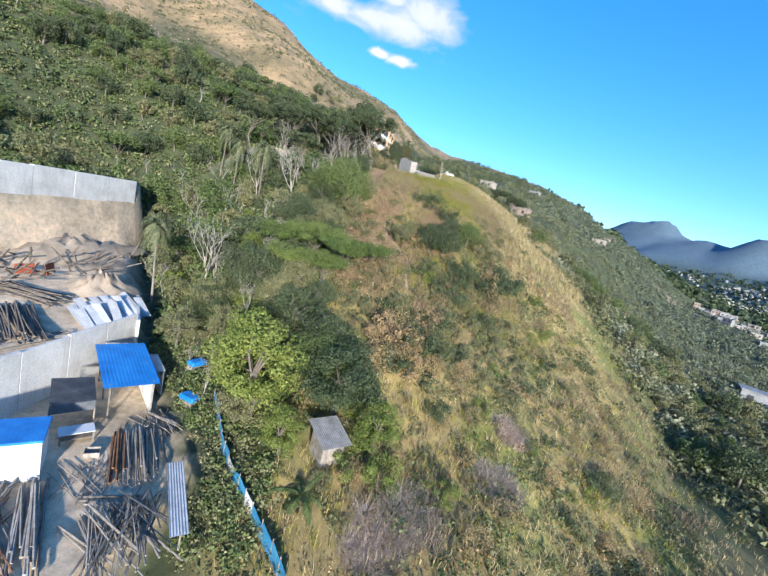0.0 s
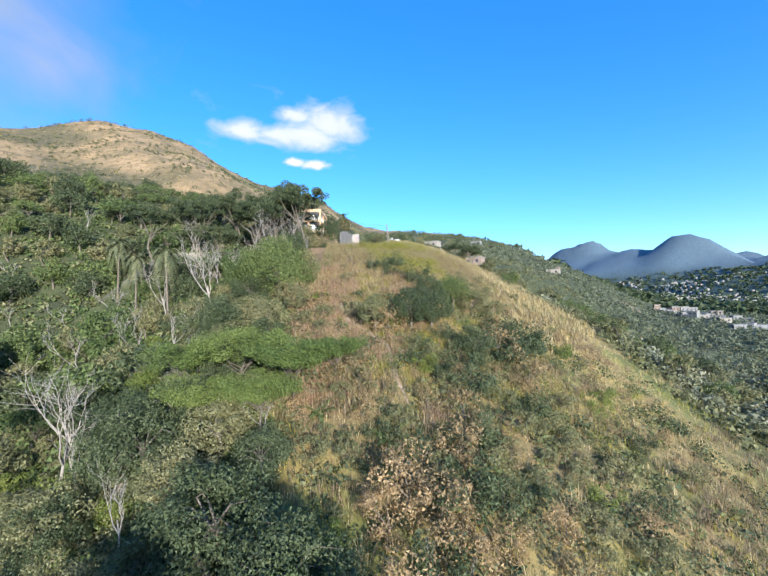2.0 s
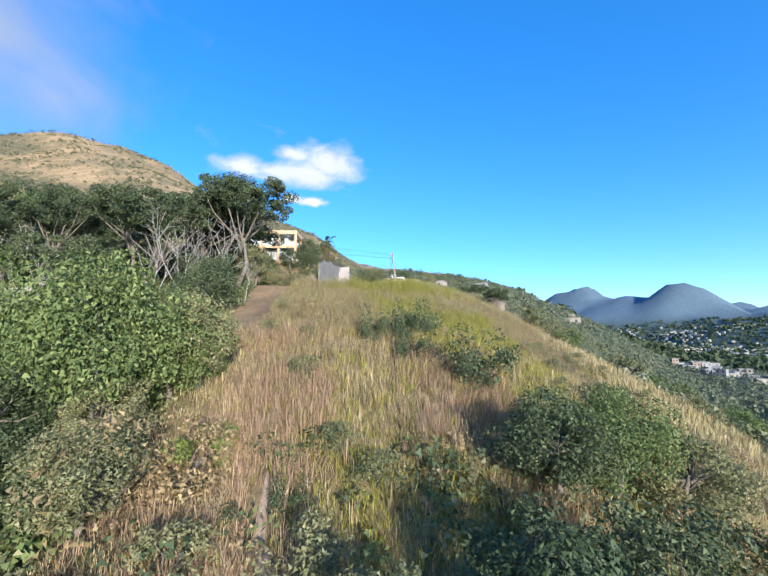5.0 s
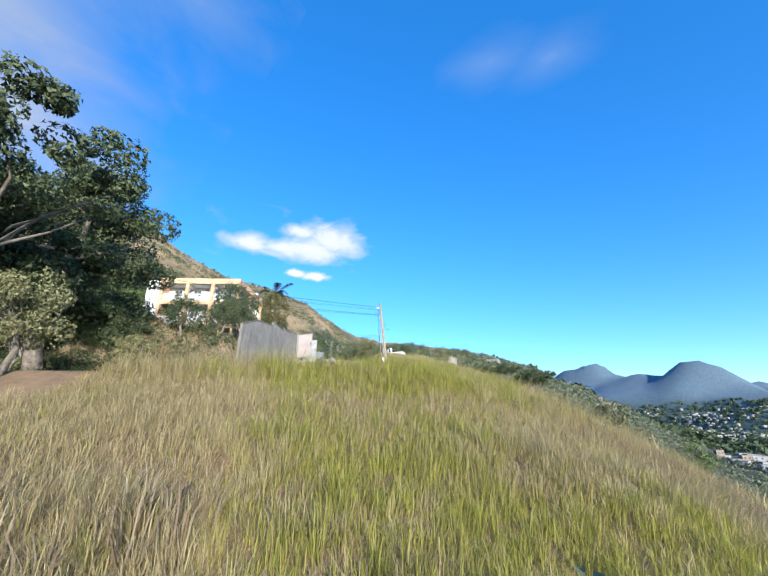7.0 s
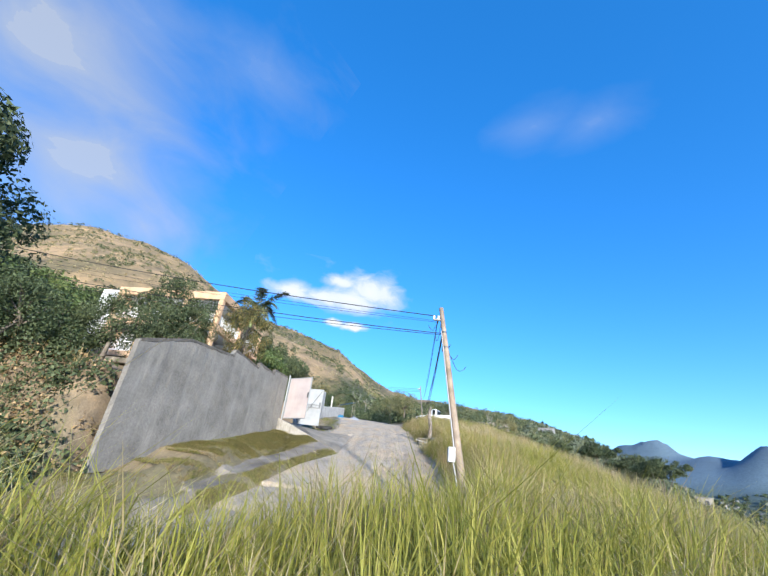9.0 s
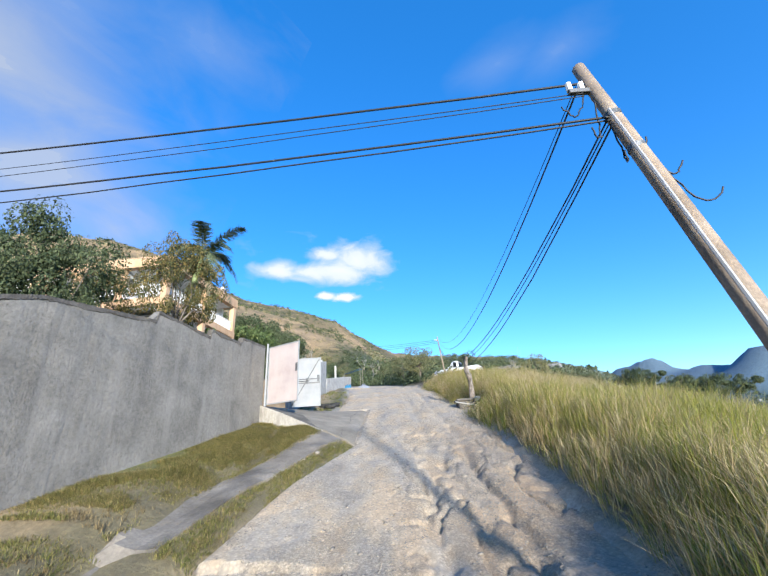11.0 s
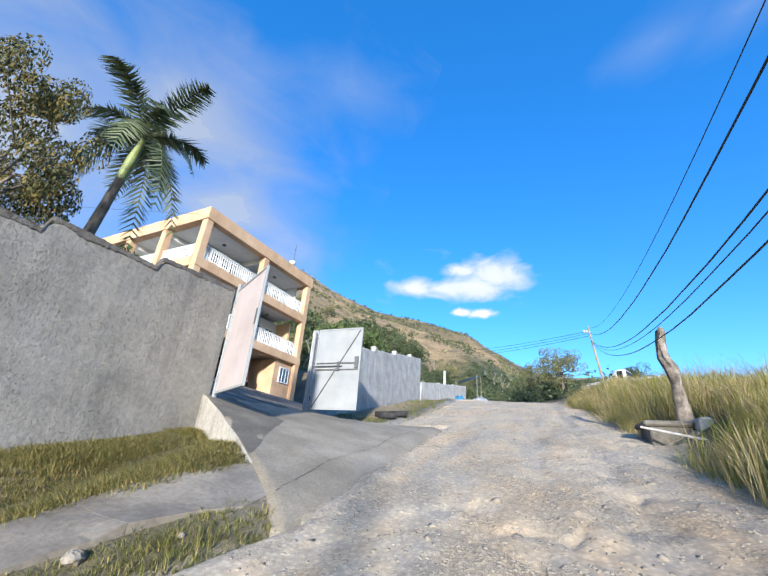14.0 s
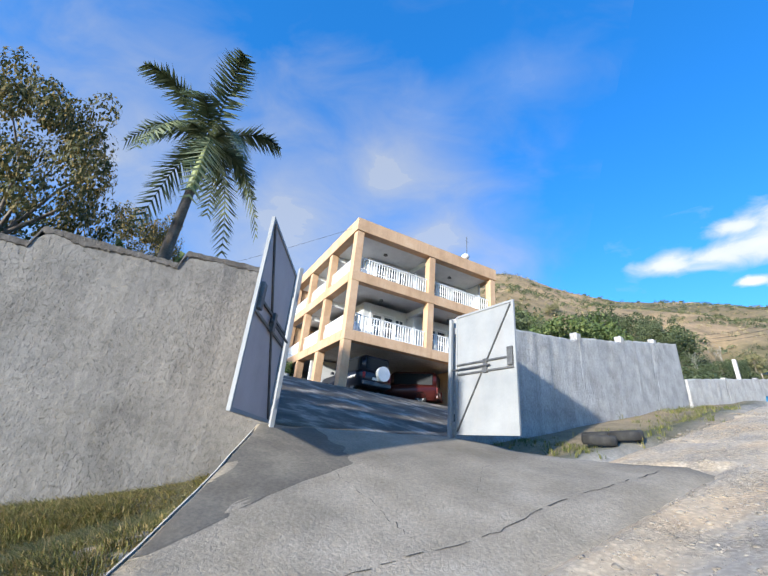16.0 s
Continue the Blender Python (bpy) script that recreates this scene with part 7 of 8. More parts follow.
for x, y, s, h in ((-9.95, 6.3, 0.52, 0.98), (-14.2, 8.2, 0.5, 0.85)):
    g_ = copy_thing(garden_p, Matrix.Translation((x, y, float(land(x, y)))) @ Matrix.Rotation(x * 3, 4, "Z"))
    g_.scale = (s, s, h)
park(garden_p)
leafy_p = broadleaf("leafy_tree", 18, "dark green leafy tree behind the boundary wall", dark_m, 6.0, 2.9, 14000, 0.07, 44, low=0.6, clump=0.26, plain=False)
for x, y, s, h in ((-13.3, 4.2, 0.7, 0.95), (-12.0, 3.2, 0.5, 0.75)):
    g_ = copy_thing(leafy_p, Matrix.Translation((x, y, float(land(x, y)))) @ Matrix.Rotation(x * 3, 4, "Z"))
    g_.scale = (s, s, h)
park(leafy_p)
hedge_p = shrub("garden_shrub", 36, "clipped green shrub behind the boundary wall", green_m, 0.9, 1.5, 900, 0.08)
for x, y, s, dz in ((-10.0, 9.3, 0.8, 1.5), (-10.6, 8.2, 0.9, 1.5), (-11.2, 9.8, 0.9, 1.2), (-27.5, 15.2, 2.2, 0), (-29.5, 16.0, 2.6, 0), (-30.5, 13.0, 2.4, 0), (-28.5, 19.0, 2.5, 0)):
    g_ = copy_thing(hedge_p, Matrix.Translation((x, y, float(land(x, y)) + 0.0)))
    g_.scale = (s, s, s + dz / 1.5)
park(hedge_p)
for x, y in ((-18.9, 14.9), (-19.6, 14.6)):
    pot = thing("plant_pot", Matrix.Translation((x, y, 3.93)), "pale pot plant beside the house", "plant pot", "pots by the house")
    part("pot", shape(rod((0, 0, 0), (0, 0, 0.4), 0.2, 14, 0.27)), pale_concrete_m, pot)
    pm, _ = crown_mesh("foliage", 50, green_m, 160, (0.25, 0.25, 0.3), (0, 0, 0.75), 9, 0.14, 0.09)
    new("foliage", pm).parent = pot


# ---- scrap yard below the spur ----
yard_wall = thing("yard_wall", None, "tall pale concrete retaining wall above scrap yard", "wall", kind="structure")
for i in range(9):
    y0 = -101 + 6.0 * i
    part("wall_panel", shape(block(-50.7, -50.2 + 0.02 * (i % 2), y0, y0 + 5.96, -31, -18.2 - 0.04 * (i % 3), 0.03)), whitewash_m, yard_wall)
terrace_wall = thing("terrace_wall", None, "whitewashed wall along the yard terrace", "wall", kind="structure")
for i in range(7):
    y0 = -102 + 4.0 * i
    part("wall_panel", shape(block(-29.4, -29.1, y0, y0 + 3.97, -35, -29.6 + 0.12 * (i % 2), 0.03)), whitewash_m, terrace_wall)
part("wall_panel", shape(block(-0.15, 0.15, 0, 9, -35, -30.2, 0.03, Matrix.Translation((-28.9, -74.2, 0)) @ Matrix.Rotation(radians(36), 4, "Z"))), whitewash_m, terrace_wall)


def corrugated(w, l, amp=0.03, pitch=0.15):
    """A corrugated sheet: w across the waves, l along them."""
    bm = bmesh.new()
    n = max(4, int(w / pitch * 4))
    rows = []
    for i in range(n + 1):
        x = w * i / n
        z = amp * math.sin(2 * math.pi * x / pitch)
        rows.append([bm.verts.new((x, 0, z)), bm.verts.new((x, l, z)), bm.verts.new((x, l, z - 0.006)), bm.verts.new((x, 0, z - 0.006))])
    for a, b in zip(rows, rows[1:]):
        for k in range(4):
            bm.faces.new((a[k], b[k], b[(k + 1) % 4], a[(k + 1) % 4]))
    bmesh.ops.recalc_face_normals(bm, faces=bm.faces)
    return bm


def span(a, b):
    """A frame at a with y towards b."""
    a, b = Vector(a), Vector(b)
    y = (b - a).normalized()
    x = y.cross(Vector((0, 0, 1))).normalized()
    z = x.cross(y)
    return Matrix(((x.x, y.x, z.x, a.x), (x.y, y.y, z.y, a.y), (x.z, y.z, z.z, a.z), (0, 0, 0, 1)))


# shed with blue sheet roof
shed = thing("open_shed", span((-26.0, -77.9, -34.2), (-20.8, -83.3, -34.2)), "open work shed with bright blue sheet roof", "shed")
sr = part("roof", corrugated(3.7, 7.4, 0.005, 0.25), blue_m, shed)
sr.matrix_basis = Matrix.Translation((-0.4, -0.5, 3.3)) @ Matrix.Rotation(radians(-3), 4, "X")
for x in (0.0, 2.8):
    for y in (0.0, 3.2, 6.4):
        part("post", shape(rod((x, y, 0), (x, y, 3.28 - 0.05 * y), 0.07, 7)), wood_m, shed)
part("back_wall", shape(block(-0.1, 0.0, 0.0, 6.4, 0, 2.6, 0.01)), white_m, shed)
part("side_wall", shape(block(0.0, 2.8, -0.1, 0.0, 0, 2.7, 0.01)), zinc_m, shed)
lean = thing("lean_to", span((-24.6, -77.4, -34.2), (-22.0, -80.1, -34.2)), "small zinc lean-to beside the blue shed", "shed")
lr = part("roof", corrugated(1.2, 3.6), zinc_m, lean)
lr.matrix_basis = Matrix.Translation((0, 0, 2.6))
part("wall", shape(block(0.05, 1.1, 0.1, 0.2, 0, 2.55, 0.01), block(0.05, 0.15, 0.2, 3.4, 0, 2.55, 0.01)), white_m, lean)
# site cabin
cabin = thing("site_cabin", Matrix.Translation((-25.6, -91.7, -34.2)) @ Matrix.Rotation(radians(35), 4, "Z"), "white site cabin with blue roof in yard", "cabin")
part("body", shape(block(-2.9, 2.9, -1.25, 1.25, 0, 2.5, 0.03)), white_m, cabin)
part("roof", shape(block(-3.0, 3.0, -1.35, 1.35, 2.5, 2.66, 0.03)), blue_m, cabin)
for x in (-2.87, 2.87):
    for y in (-1.22, 1.22):
        part("corner_post", shape(block(x - 0.06, x + 0.06, y - 0.06, y + 0.06, 0, 2.52, 0.01)), zinc_m, cabin)
# dark canopy with a bench and cloth
canopy = thing("canopy", span((-26.0, -83.0, -34.2), (-23.4, -85.9, -34.2)), "dark sheeting canopy on thin posts", "canopy")
part("sheeting", shape(lambda bm: [bm.faces.new([bm.verts.new(p) for p in q_]) for q_ in [((0, 0, 2.3), (2.6, 0, 2.4), (2.6, 3.4, 2.0), (0, 3.4, 2.15)), ((0, 3.4, 2.14), (2.6, 3.4, 1.99), (2.6, 0, 2.39), (0, 0, 2.29)), ((0, 3.4, 2.15), (2.6, 3.4, 2.0), (2.65, 3.7, 1.5), (0.1, 3.7, 1.6))]]), black_sheet_m, canopy)
for x in (0.05, 2.55):
    for y in (0.05, 3.3):
        part("post", shape(rod((x, y, 0), (x, y, 2.1), 0.05, 6)), wood_m, canopy)
bench = thing("work_bench", span((-23.3, -86.1, -34.2), (-22.3, -87.1, -34.2)), "low wooden work bench with white cloth", "bench")
part("top", shape(block(0, 2.0, 0, 1.1, 0.75, 0.8, 0.01)), white_m, bench)
for x in (0.1, 1.9):
    for y in (0.1, 1.0):
        part("leg", shape(block(x - 0.05, x + 0.05, y - 0.05, y + 0.05, 0, 0.75)), wood_m, bench)
part("shelf", shape(block(0.1, 1.9, 0.1, 1.0, 0.3, 0.34)), wood_m, bench)


dark_wood_m = rough_mat("dark_old_timber", (0.09, 0.07, 0.055), (0.16, 0.13, 0.105), (0.26, 0.22, 0.18), 3, 40, 0.9, 0.6, 0.01, vary=0.3)


def pile(name, label, a, b, width, n, material, seed, height=0.6, r=(0.03, 0.07), mess=0.12, square=False):
    """Bars laid roughly side by side from a to b, heaped in layers."""
    rng = random.Random(seed)
    e = thing(name, span(a, b), label, "pile")
    L = (Vector(b) - Vector(a)).length
    for i in range(n):
        rr_ = rng.uniform(*r)
        x = rng.uniform(-width / 2, width / 2)
        z = rr_ + height * rng.random() * max(0.0, 1 - (2 * x / width) ** 2)
        t = rng.uniform(-mess, mess)
        l0, l1 = rng.uniform(-0.3, 0.5), L * rng.uniform(0.7, 1.08)
        p0, p1 = (x - t * L / 2, l0, z + rng.uniform(0, 0.1)), (x + t * L / 2, l1, z + rng.uniform(-0.02, 0.16))
        part("bar", shape(rod(p0, p1, rr_, 4 if square else 6)), material, e)
    return e


G = -34.2
pile("timber_pile", "heap of weathered poles and boards in yard", (-20.3, -85.0, G), (-17.0, -89.6, G), 2.6, 46, wood_m, 1, 0.7, (0.03, 0.07), 0.05)
pile("steel_pile", "rusty brown steel sections laid side by side", (-21.6, -85.6, G), (-18.5, -90.0, G), 0.9, 9, rust_sheet_m, 2, 0.3, (0.06, 0.1), 0.01, True)
pile("timber_pile", "heap of grey poles beside the cabin", (-22.3, -91.6, G), (-17.9, -96.6, G), 1.2, 26, wood_m, 3, 0.5, (0.05, 0.09), 0.05)
pile("timber_pile", "tangled heap of grey branches and poles", (-25.5, -92.4, G), (-20.5, -97.5, G), 3.2, 44, wood_m, 4, 0.8, (0.025, 0.06), 0.35)
pile("scrap_pile", "tangled heap of scrap wood and metal", (-17.2, -91.6, G), (-14.0, -95.4, G), 3.0, 52, wood_m, 5, 0.9, (0.02, 0.06), 0.5)
pile("scrap_pile", "dark scrap metal heaped in yard", (-16.8, -91.0, G + 0.1), (-14.6, -93.2, G + 0.1), 2.2, 30, steel_m, 6, 0.9, (0.02, 0.05), 0.6)
pile("timber_pile", "loose poles lying across the yard", (-19.5, -91.8, G), (-16.0, -90.6, G), 0.8, 6, wood_m, 7, 0.1, (0.03, 0.05), 0.05)
pile("timber_pile", "long dark poles stacked on the terrace", (-33.2, -86.0, -30.9), (-31.2, -79.5, -30.9), 3.0, 40, wood_m, 8, 0.6, (0.04, 0.08), 0.04)
pile("branch_pile", "heap of grey sticks beside the shed", (-21.2, -82.4, G), (-18.8, -85.0, G), 2.2, 40, wood_m, 9, 0.5, (0.02, 0.04), 0.6)
pile("timber_pile", "dark weathered poles stacked along the terrace", (-37.6, -79.0, -30.0), (-31.6, -83.6, -30.4), 3.4, 48, dark_wood_m, 10, 0.5, (0.05, 0.1), 0.06)
pile("timber_pile", "old boards thrown beside the earth heap", (-41.5, -76.5, -29.5), (-36.0, -74.8, -30.0), 3.0, 34, dark_wood_m, 11, 0.6, (0.05, 0.09), 0.3)
pile("scrap_pile", "loose scrap strewn over the yard floor", (-20.8, -88.6, G), (-18.6, -91.8, G), 3.4, 26, wood_m, 12, 0.12, (0.015, 0.035), 0.7)
pile("scrap_pile", "mixed offcuts heaped beside the cabin", (-23.4, -93.6, G), (-19.6, -98.2, G), 2.6, 34, rust_sheet_m, 13, 0.5, (0.02, 0.05), 0.6)
sheets = thing("zinc_sheet_stack", None, "stack of grey zinc sheets on the terrace", "sheet stack")
zs = part("zinc_sheet", corrugated(0.85, 3.6), zinc_m, sheets)
rz_ = random.Random(12)
for i in range(13):
    k = i / 12
    m = Matrix.Translation((-30.2 - 0.2 * k + rz_.uniform(-0.2, 0.2), -78.6 + 7.2 * k, -30.85 + 0.04 * (i % 4))) @ Matrix.Rotation(radians(62 + rz_.uniform(-9, 9)), 4, "Z") @ Matrix.Rotation(radians(rz_.uniform(16, 27)), 4, "X")
    if i == 0:
        zs.matrix_basis = m
    else:
        twin(zs, sheets, m)
for i in range(9):
    k = i / 8
    twin(zs, sheets, Matrix.Translation((-31.8 + rz_.uniform(-0.3, 0.3), -78.0 + 6.6 * k, -30.6 + 0.05 * (i % 3))) @ Matrix.Rotation(radians(64 + rz_.uniform(-9, 9)), 4, "Z") @ Matrix.Rotation(radians(rz_.uniform(12, 20)), 4, "X"))


def heap(name, label, c, rx_, ry_, h, material, seed):
    rng = np.random.RandomState(seed)
    V, F = [], []
    nr, na = 9, 26
    off = rng.uniform(0, 50)
    for i in range(nr + 1):
        k = i / nr
        for j in range(na):
            a = 2 * math.pi * j / na
            w = 1 + 0.25 * (float(vnoise(np.array(off + 1.5 * math.cos(a)), np.array(off + 1.5 * math.sin(a)))) - 0.5)
            x, y = c[0] + rx_ * k * w * math.cos(a), c[1] + ry_ * k * w * math.sin(a)
            z = c[2] + h * (1 - k ** 1.3) * (1 + 0.2 * rng.normal() * (k > 0)) - 0.25 * (k > 0.99)
            V.append((x, y, z))
    for i in range(nr):
        for j in range(na):
            F.append((i * na + j, (i + 1) * na + j, (i + 1) * na + (j + 1) % na, i * na + (j + 1) % na))
    ob = put_mesh(name, V, F, material, None, True)
    return tagged(ob, label, "heap")


heap("earth_heap", "pale sandy earth heap on the terrace", (-37.0, -69.0, -30.3), 3.6, 4.6, 2.3, earth_m, 3)
heap("earth_heap", "long bank of earth under the retaining wall", (-47.0, -62.0, -28.8), 3.0, 13.0, 2.2, earth_m, 4)
frames = thing("collapsed_hoarding", Matrix.Translation((-43.6, -68.5, -29.0)), "half-collapsed hoarding of grey timber posts", "hoarding")
rf_ = random.Random(5)
for i in range(64):
    p = Vector((rf_.uniform(-4.0, 4.0), rf_.uniform(-10, 11), rf_.uniform(0, 0.6)))
    d = Vector((rf_.uniform(-1, 1), rf_.uniform(-1, 1), rf_.uniform(0.0, 0.9))).normalized() * rf_.uniform(1.6, 3.2)
    part("timber", shape(rod(p, p + d, 0.085, 5)), dark_wood_m, frames)
for x, y, r_ in ((-42.2, -70.0, 20), (-43.0, -72.2, -15)):
    tagged(part("scrap_sheet", shape(block(-0.9, 0.9, -0.03, 0.03, 0, 1.3, 0.01, Matrix.Translation((x, y, -29.3)) @ Matrix.Rotation(radians(90 + r_), 4, "Z") @ Matrix.Rotation(radians(-14), 4, "X"))), red_m), "faded red steel panel leaning among timber", "scrap sheet", "red scrap sheets")
zroof = thing("zinc_shelter", span((-15.9, -88.2, -34.2), (-12.6, -93.2, -34.2)), "long narrow shelter of pale zinc sheets", "shelter")
zr = part("roof", corrugated(0.95, 6.0), zinc_m, zroof)
zr.matrix_basis = Matrix.Translation((-0.4, 0, 1.1))
for y in (0.2, 3.0, 5.8):
    part("post", shape(rod((0, y, 0), (0, y, 1.08), 0.05, 6)), wood_m, zroof)
crate = thing("crate", Matrix.Translation((-21.6, -88.2, G)) @ Matrix.Rotation(0.5, 4, "Z"), "open dark crate on the yard floor", "crate")
part("board", shape(block(-0.45, 0.45, -0.35, -0.32, 0, 0.4), block(-0.45, 0.45, 0.32, 0.35, 0, 0.4), block(-0.45, -0.42, -0.32, 0.32, 0, 0.4), block(0.42, 0.45, -0.32, 0.32, 0, 0.4), block(-0.42, 0.42, -0.32, 0.32, 0.0, 0.04)), wood_m, crate)

# blue sheet fence along the yard's edge
fence = thing("sheet_fence", None, "blue sheet fence leaning along the slope", "fence")
fp = [Vector((-17.3, -80.7)), Vector((-14.5, -85.0)), Vector((-12.4, -87.5)), Vector((-10.1, -89.4)), Vector((-8.1, -91.1)), Vector((-6.6, -92.6))]
rq = random.Random(8)
for a, b in zip(fp, fp[1:]):
    n = max(1, round((b - a).length / 1.1))
    for i in range(n):
        p0, p1 = a.lerp(b, i / n), a.lerp(b, (i + 0.97) / n)
        z0, z1 = float(land(p0.x, p0.y)), float(land(p1.x, p1.y))
        h0, h1 = rq.uniform(0.9, 1.3), rq.uniform(0.9, 1.3)
        q_ = Vector((p1.y - p0.y, p0.x - p1.x)).normalized() * 0.02
        V = [(p0.x, p0.y, z0 - 0.3), (p1.x, p1.y, z1 - 0.3), (p1.x, p1.y, z1 + h1), (p0.x, p0.y, z0 + h0)]
        V += [(v[0] + q_.x, v[1] + q_.y, v[2]) for v in V]
        put_mesh("fence_sheet", V, [(0, 1, 2, 3), (7, 6, 5, 4), (0, 4, 5, 1), (1, 5, 6, 2), (2, 6, 7, 3), (3, 7, 4, 0)], fence_blue_m if rq.random() < 0.75 else zinc_m, fence)
        part("fence_post", shape(rod((p0.x, p0.y, z0 - 0.4), (p0.x, p0.y, z0 + h0 + 0.15), 0.045, 6)), wood_m, fence)
# hut on the slope
hz = float(land(-6.8, -83.4))
hut = thing("hillside_hut", Matrix.Translation((-6.8, -84.0, hz)) @ Matrix.Rotation(radians(38), 4, "Z"), "small grey hut with zinc roof among trees", "hut")
part("wall", shape(block(-0.9, 0.9, -1.0, 1.0, -0.5, 1.5, 0.02)), wood_m, hut)
hr = part("roof", corrugated(2.5, 3.0), old_zinc_m, hut)
hr.matrix_basis = Matrix.Translation((-1.25, -1.5, 1.4)) @ Matrix.Rotation(radians(14), 4, "X")
part("doorway", shape(block(-0.45, 0.45, -1.03, -0.99, 0.0, 1.3, 0.01)), wood_m, hut)
for x, y in ((-20.9, -77.1), (-19.2, -81.0)):
    z = float(land(x, y))
    t_ = thing("tarpaulin_cover", Matrix.Translation((x, y, z)) @ Matrix.Rotation(x, 4, "Z"), "small blue tarpaulin over a low stack", "tarpaulin", "blue tarpaulins")
    part("cover", shape(block(-0.8, 0.8, -0.5, 0.5, 0.5, 0.95, 0.12)), blue_m, t_)
    part("stack", shape(block(-0.7, 0.7, -0.42, 0.42, 0, 0.55, 0.03)), wood_m, t_)

# ---- end of the track: covered heap and drum ----
sheet_white_m = rough_mat("worn_white_sheet", (0.25, 0.26, 0.28), (0.38, 0.39, 0.41), (0.50, 0.51, 0.53), 2, 14, 0.6, 0.4, 0.03)
tz = float(land(-5.9, 38.6))
tarp = thing("covered_heap", Matrix.Translation((-5.9, 38.6, tz)), "goods under white and blue sheeting by track", "tarpaulin")
heap_a = heap("white_sheet", "", (0.4, 0, 0), 1.2, 1.0, 0.65, sheet_white_m, 7)
heap_b = heap("blue_sheet", "", (-1.5, 0.6, 0), 1.3, 0.9, 0.75, fence_blue_m, 8)
for h_ in (heap_a, heap_b):
    h_.parent = tarp
    for k_ in ("label", "category"):
        if k_ in h_:
            del h_[k_]
az_ = float(land(-7.2, 42.2))
awning = thing("tarpaulin_awning", Matrix.Translation((-7.2, 42.2, az_)), "blue tarpaulin strung between poles by the trees", "awning")
part("sheet", shape(lambda bm: [bm.faces.new([bm.verts.new(p) for p in q_]) for q_ in [((-0.9, -0.6, 1.75), (1.1, -0.7, 2.35), (1.3, 0.7, 2.45), (-0.7, 0.8, 1.95)), ((-0.7, 0.8, 1.94), (1.3, 0.7, 2.44), (1.1, -0.7, 2.34), (-0.9, -0.6, 1.74))]]), fence_blue_m, awning)
for px_, py_, pz_ in ((-0.9, -0.6, 1.75), (1.1, -0.7, 2.35), (1.3, 0.7, 2.45), (-0.7, 0.8, 1.95)):
    part("pole", shape(rod((px_, py_, -0.3), (px_, py_, pz_ + 0.05), 0.03, 6)), wood_m, awning)

# ---- houses across the valley ----
plaster = [rough_mat("village_plaster_" + n_, tuple(0.8 * v for v in c_), c_, tuple(min(0.85, 1.1 * v) for v in c_), 0.3, 3, 0.9, 0.1, 0.05) for n_, c_ in (("white", (0.34, 0.34, 0.345)), ("cream", (0.38, 0.34, 0.29)), ("grey", (0.27, 0.27, 0.27)), ("clay", (0.33, 0.25, 0.20)))]
far_dark_m = mat("dark_opening", (0.05, 0.05, 0.055), 0.4)
roof_m = rough_mat("village_roof", (0.22, 0.205, 0.195), (0.31, 0.295, 0.28), (0.42, 0.405, 0.39), 0.5, 4, 0.8, 0.1, 0.05)


def village_house(x, y, w, d, floors, turn, wall_m, sink=0.0):
    z = float(land(x, y)) - 0.6 - sink
    e = thing("village_house", Matrix.Translation((x, y, z)) @ Matrix.Rotation(turn, 4, "Z"), "flat-roofed plastered house across the valley", "house", "village houses")
    h = 3.0 * floors
    part("wall", shape(block(-w / 2, w / 2, -d / 2, d / 2, 0, h + 0.6, 0.05)), wall_m, e)
    part("roof", shape(block(-w / 2 - 0.3, w / 2 + 0.3, -d / 2 - 0.3, d / 2 + 0.3, h + 0.6, h + 0.85, 0.04)), roof_m, e)
    n = max(2, int(w / 3))
    for f_ in range(floors):
        for i in range(n):
            wx = -w / 2 + w * (i + 0.5) / n
            part("window", shape(block(wx - 0.6, wx + 0.6, -d / 2 - 0.04, -d / 2 + 0.1, 1.3 + 3 * f_, 2.7 + 3 * f_)), far_dark_m, e)
            part("window", shape(block(-w / 2 - 0.04, -w / 2 + 0.1, -d / 2 + d * (i + 0.5) / n - 0.6, -d / 2 + d * (i + 0.5) / n + 0.6, 1.3 + 3 * f_, 2.7 + 3 * f_)), far_dark_m, e)
    return e


rv = random.Random(21)
for i in range(34):
    k = rv.random()
    x, y = 306 - 46 * k + rv.uniform(-16, 16), 276 - 128 * k + rv.uniform(-16, 16)
    village_house(x, y, rv.uniform(5, 9), rv.uniform(4, 7), rv.choice((1, 1, 1, 1, 2, 2)), rv.uniform(-0.5, 0.5) - 0.7, plaster[rv.choice((0, 0, 0, 1, 2, 3))])
for x, y in ((70, 62), (82, 70), (46, 78), (120, 150), (90, 215), (150, 205), (35, 120)):
    village_house(x, y, 8, 6, 1, -0.6, plaster[rv.choice((0, 1, 3))])
for x, y in ((95, -28), (100, -22), (104, -40), (92, -14)):
    village_house(x, y, 8, 6, 1, -0.6, plaster[rv.choice((0, 2))])


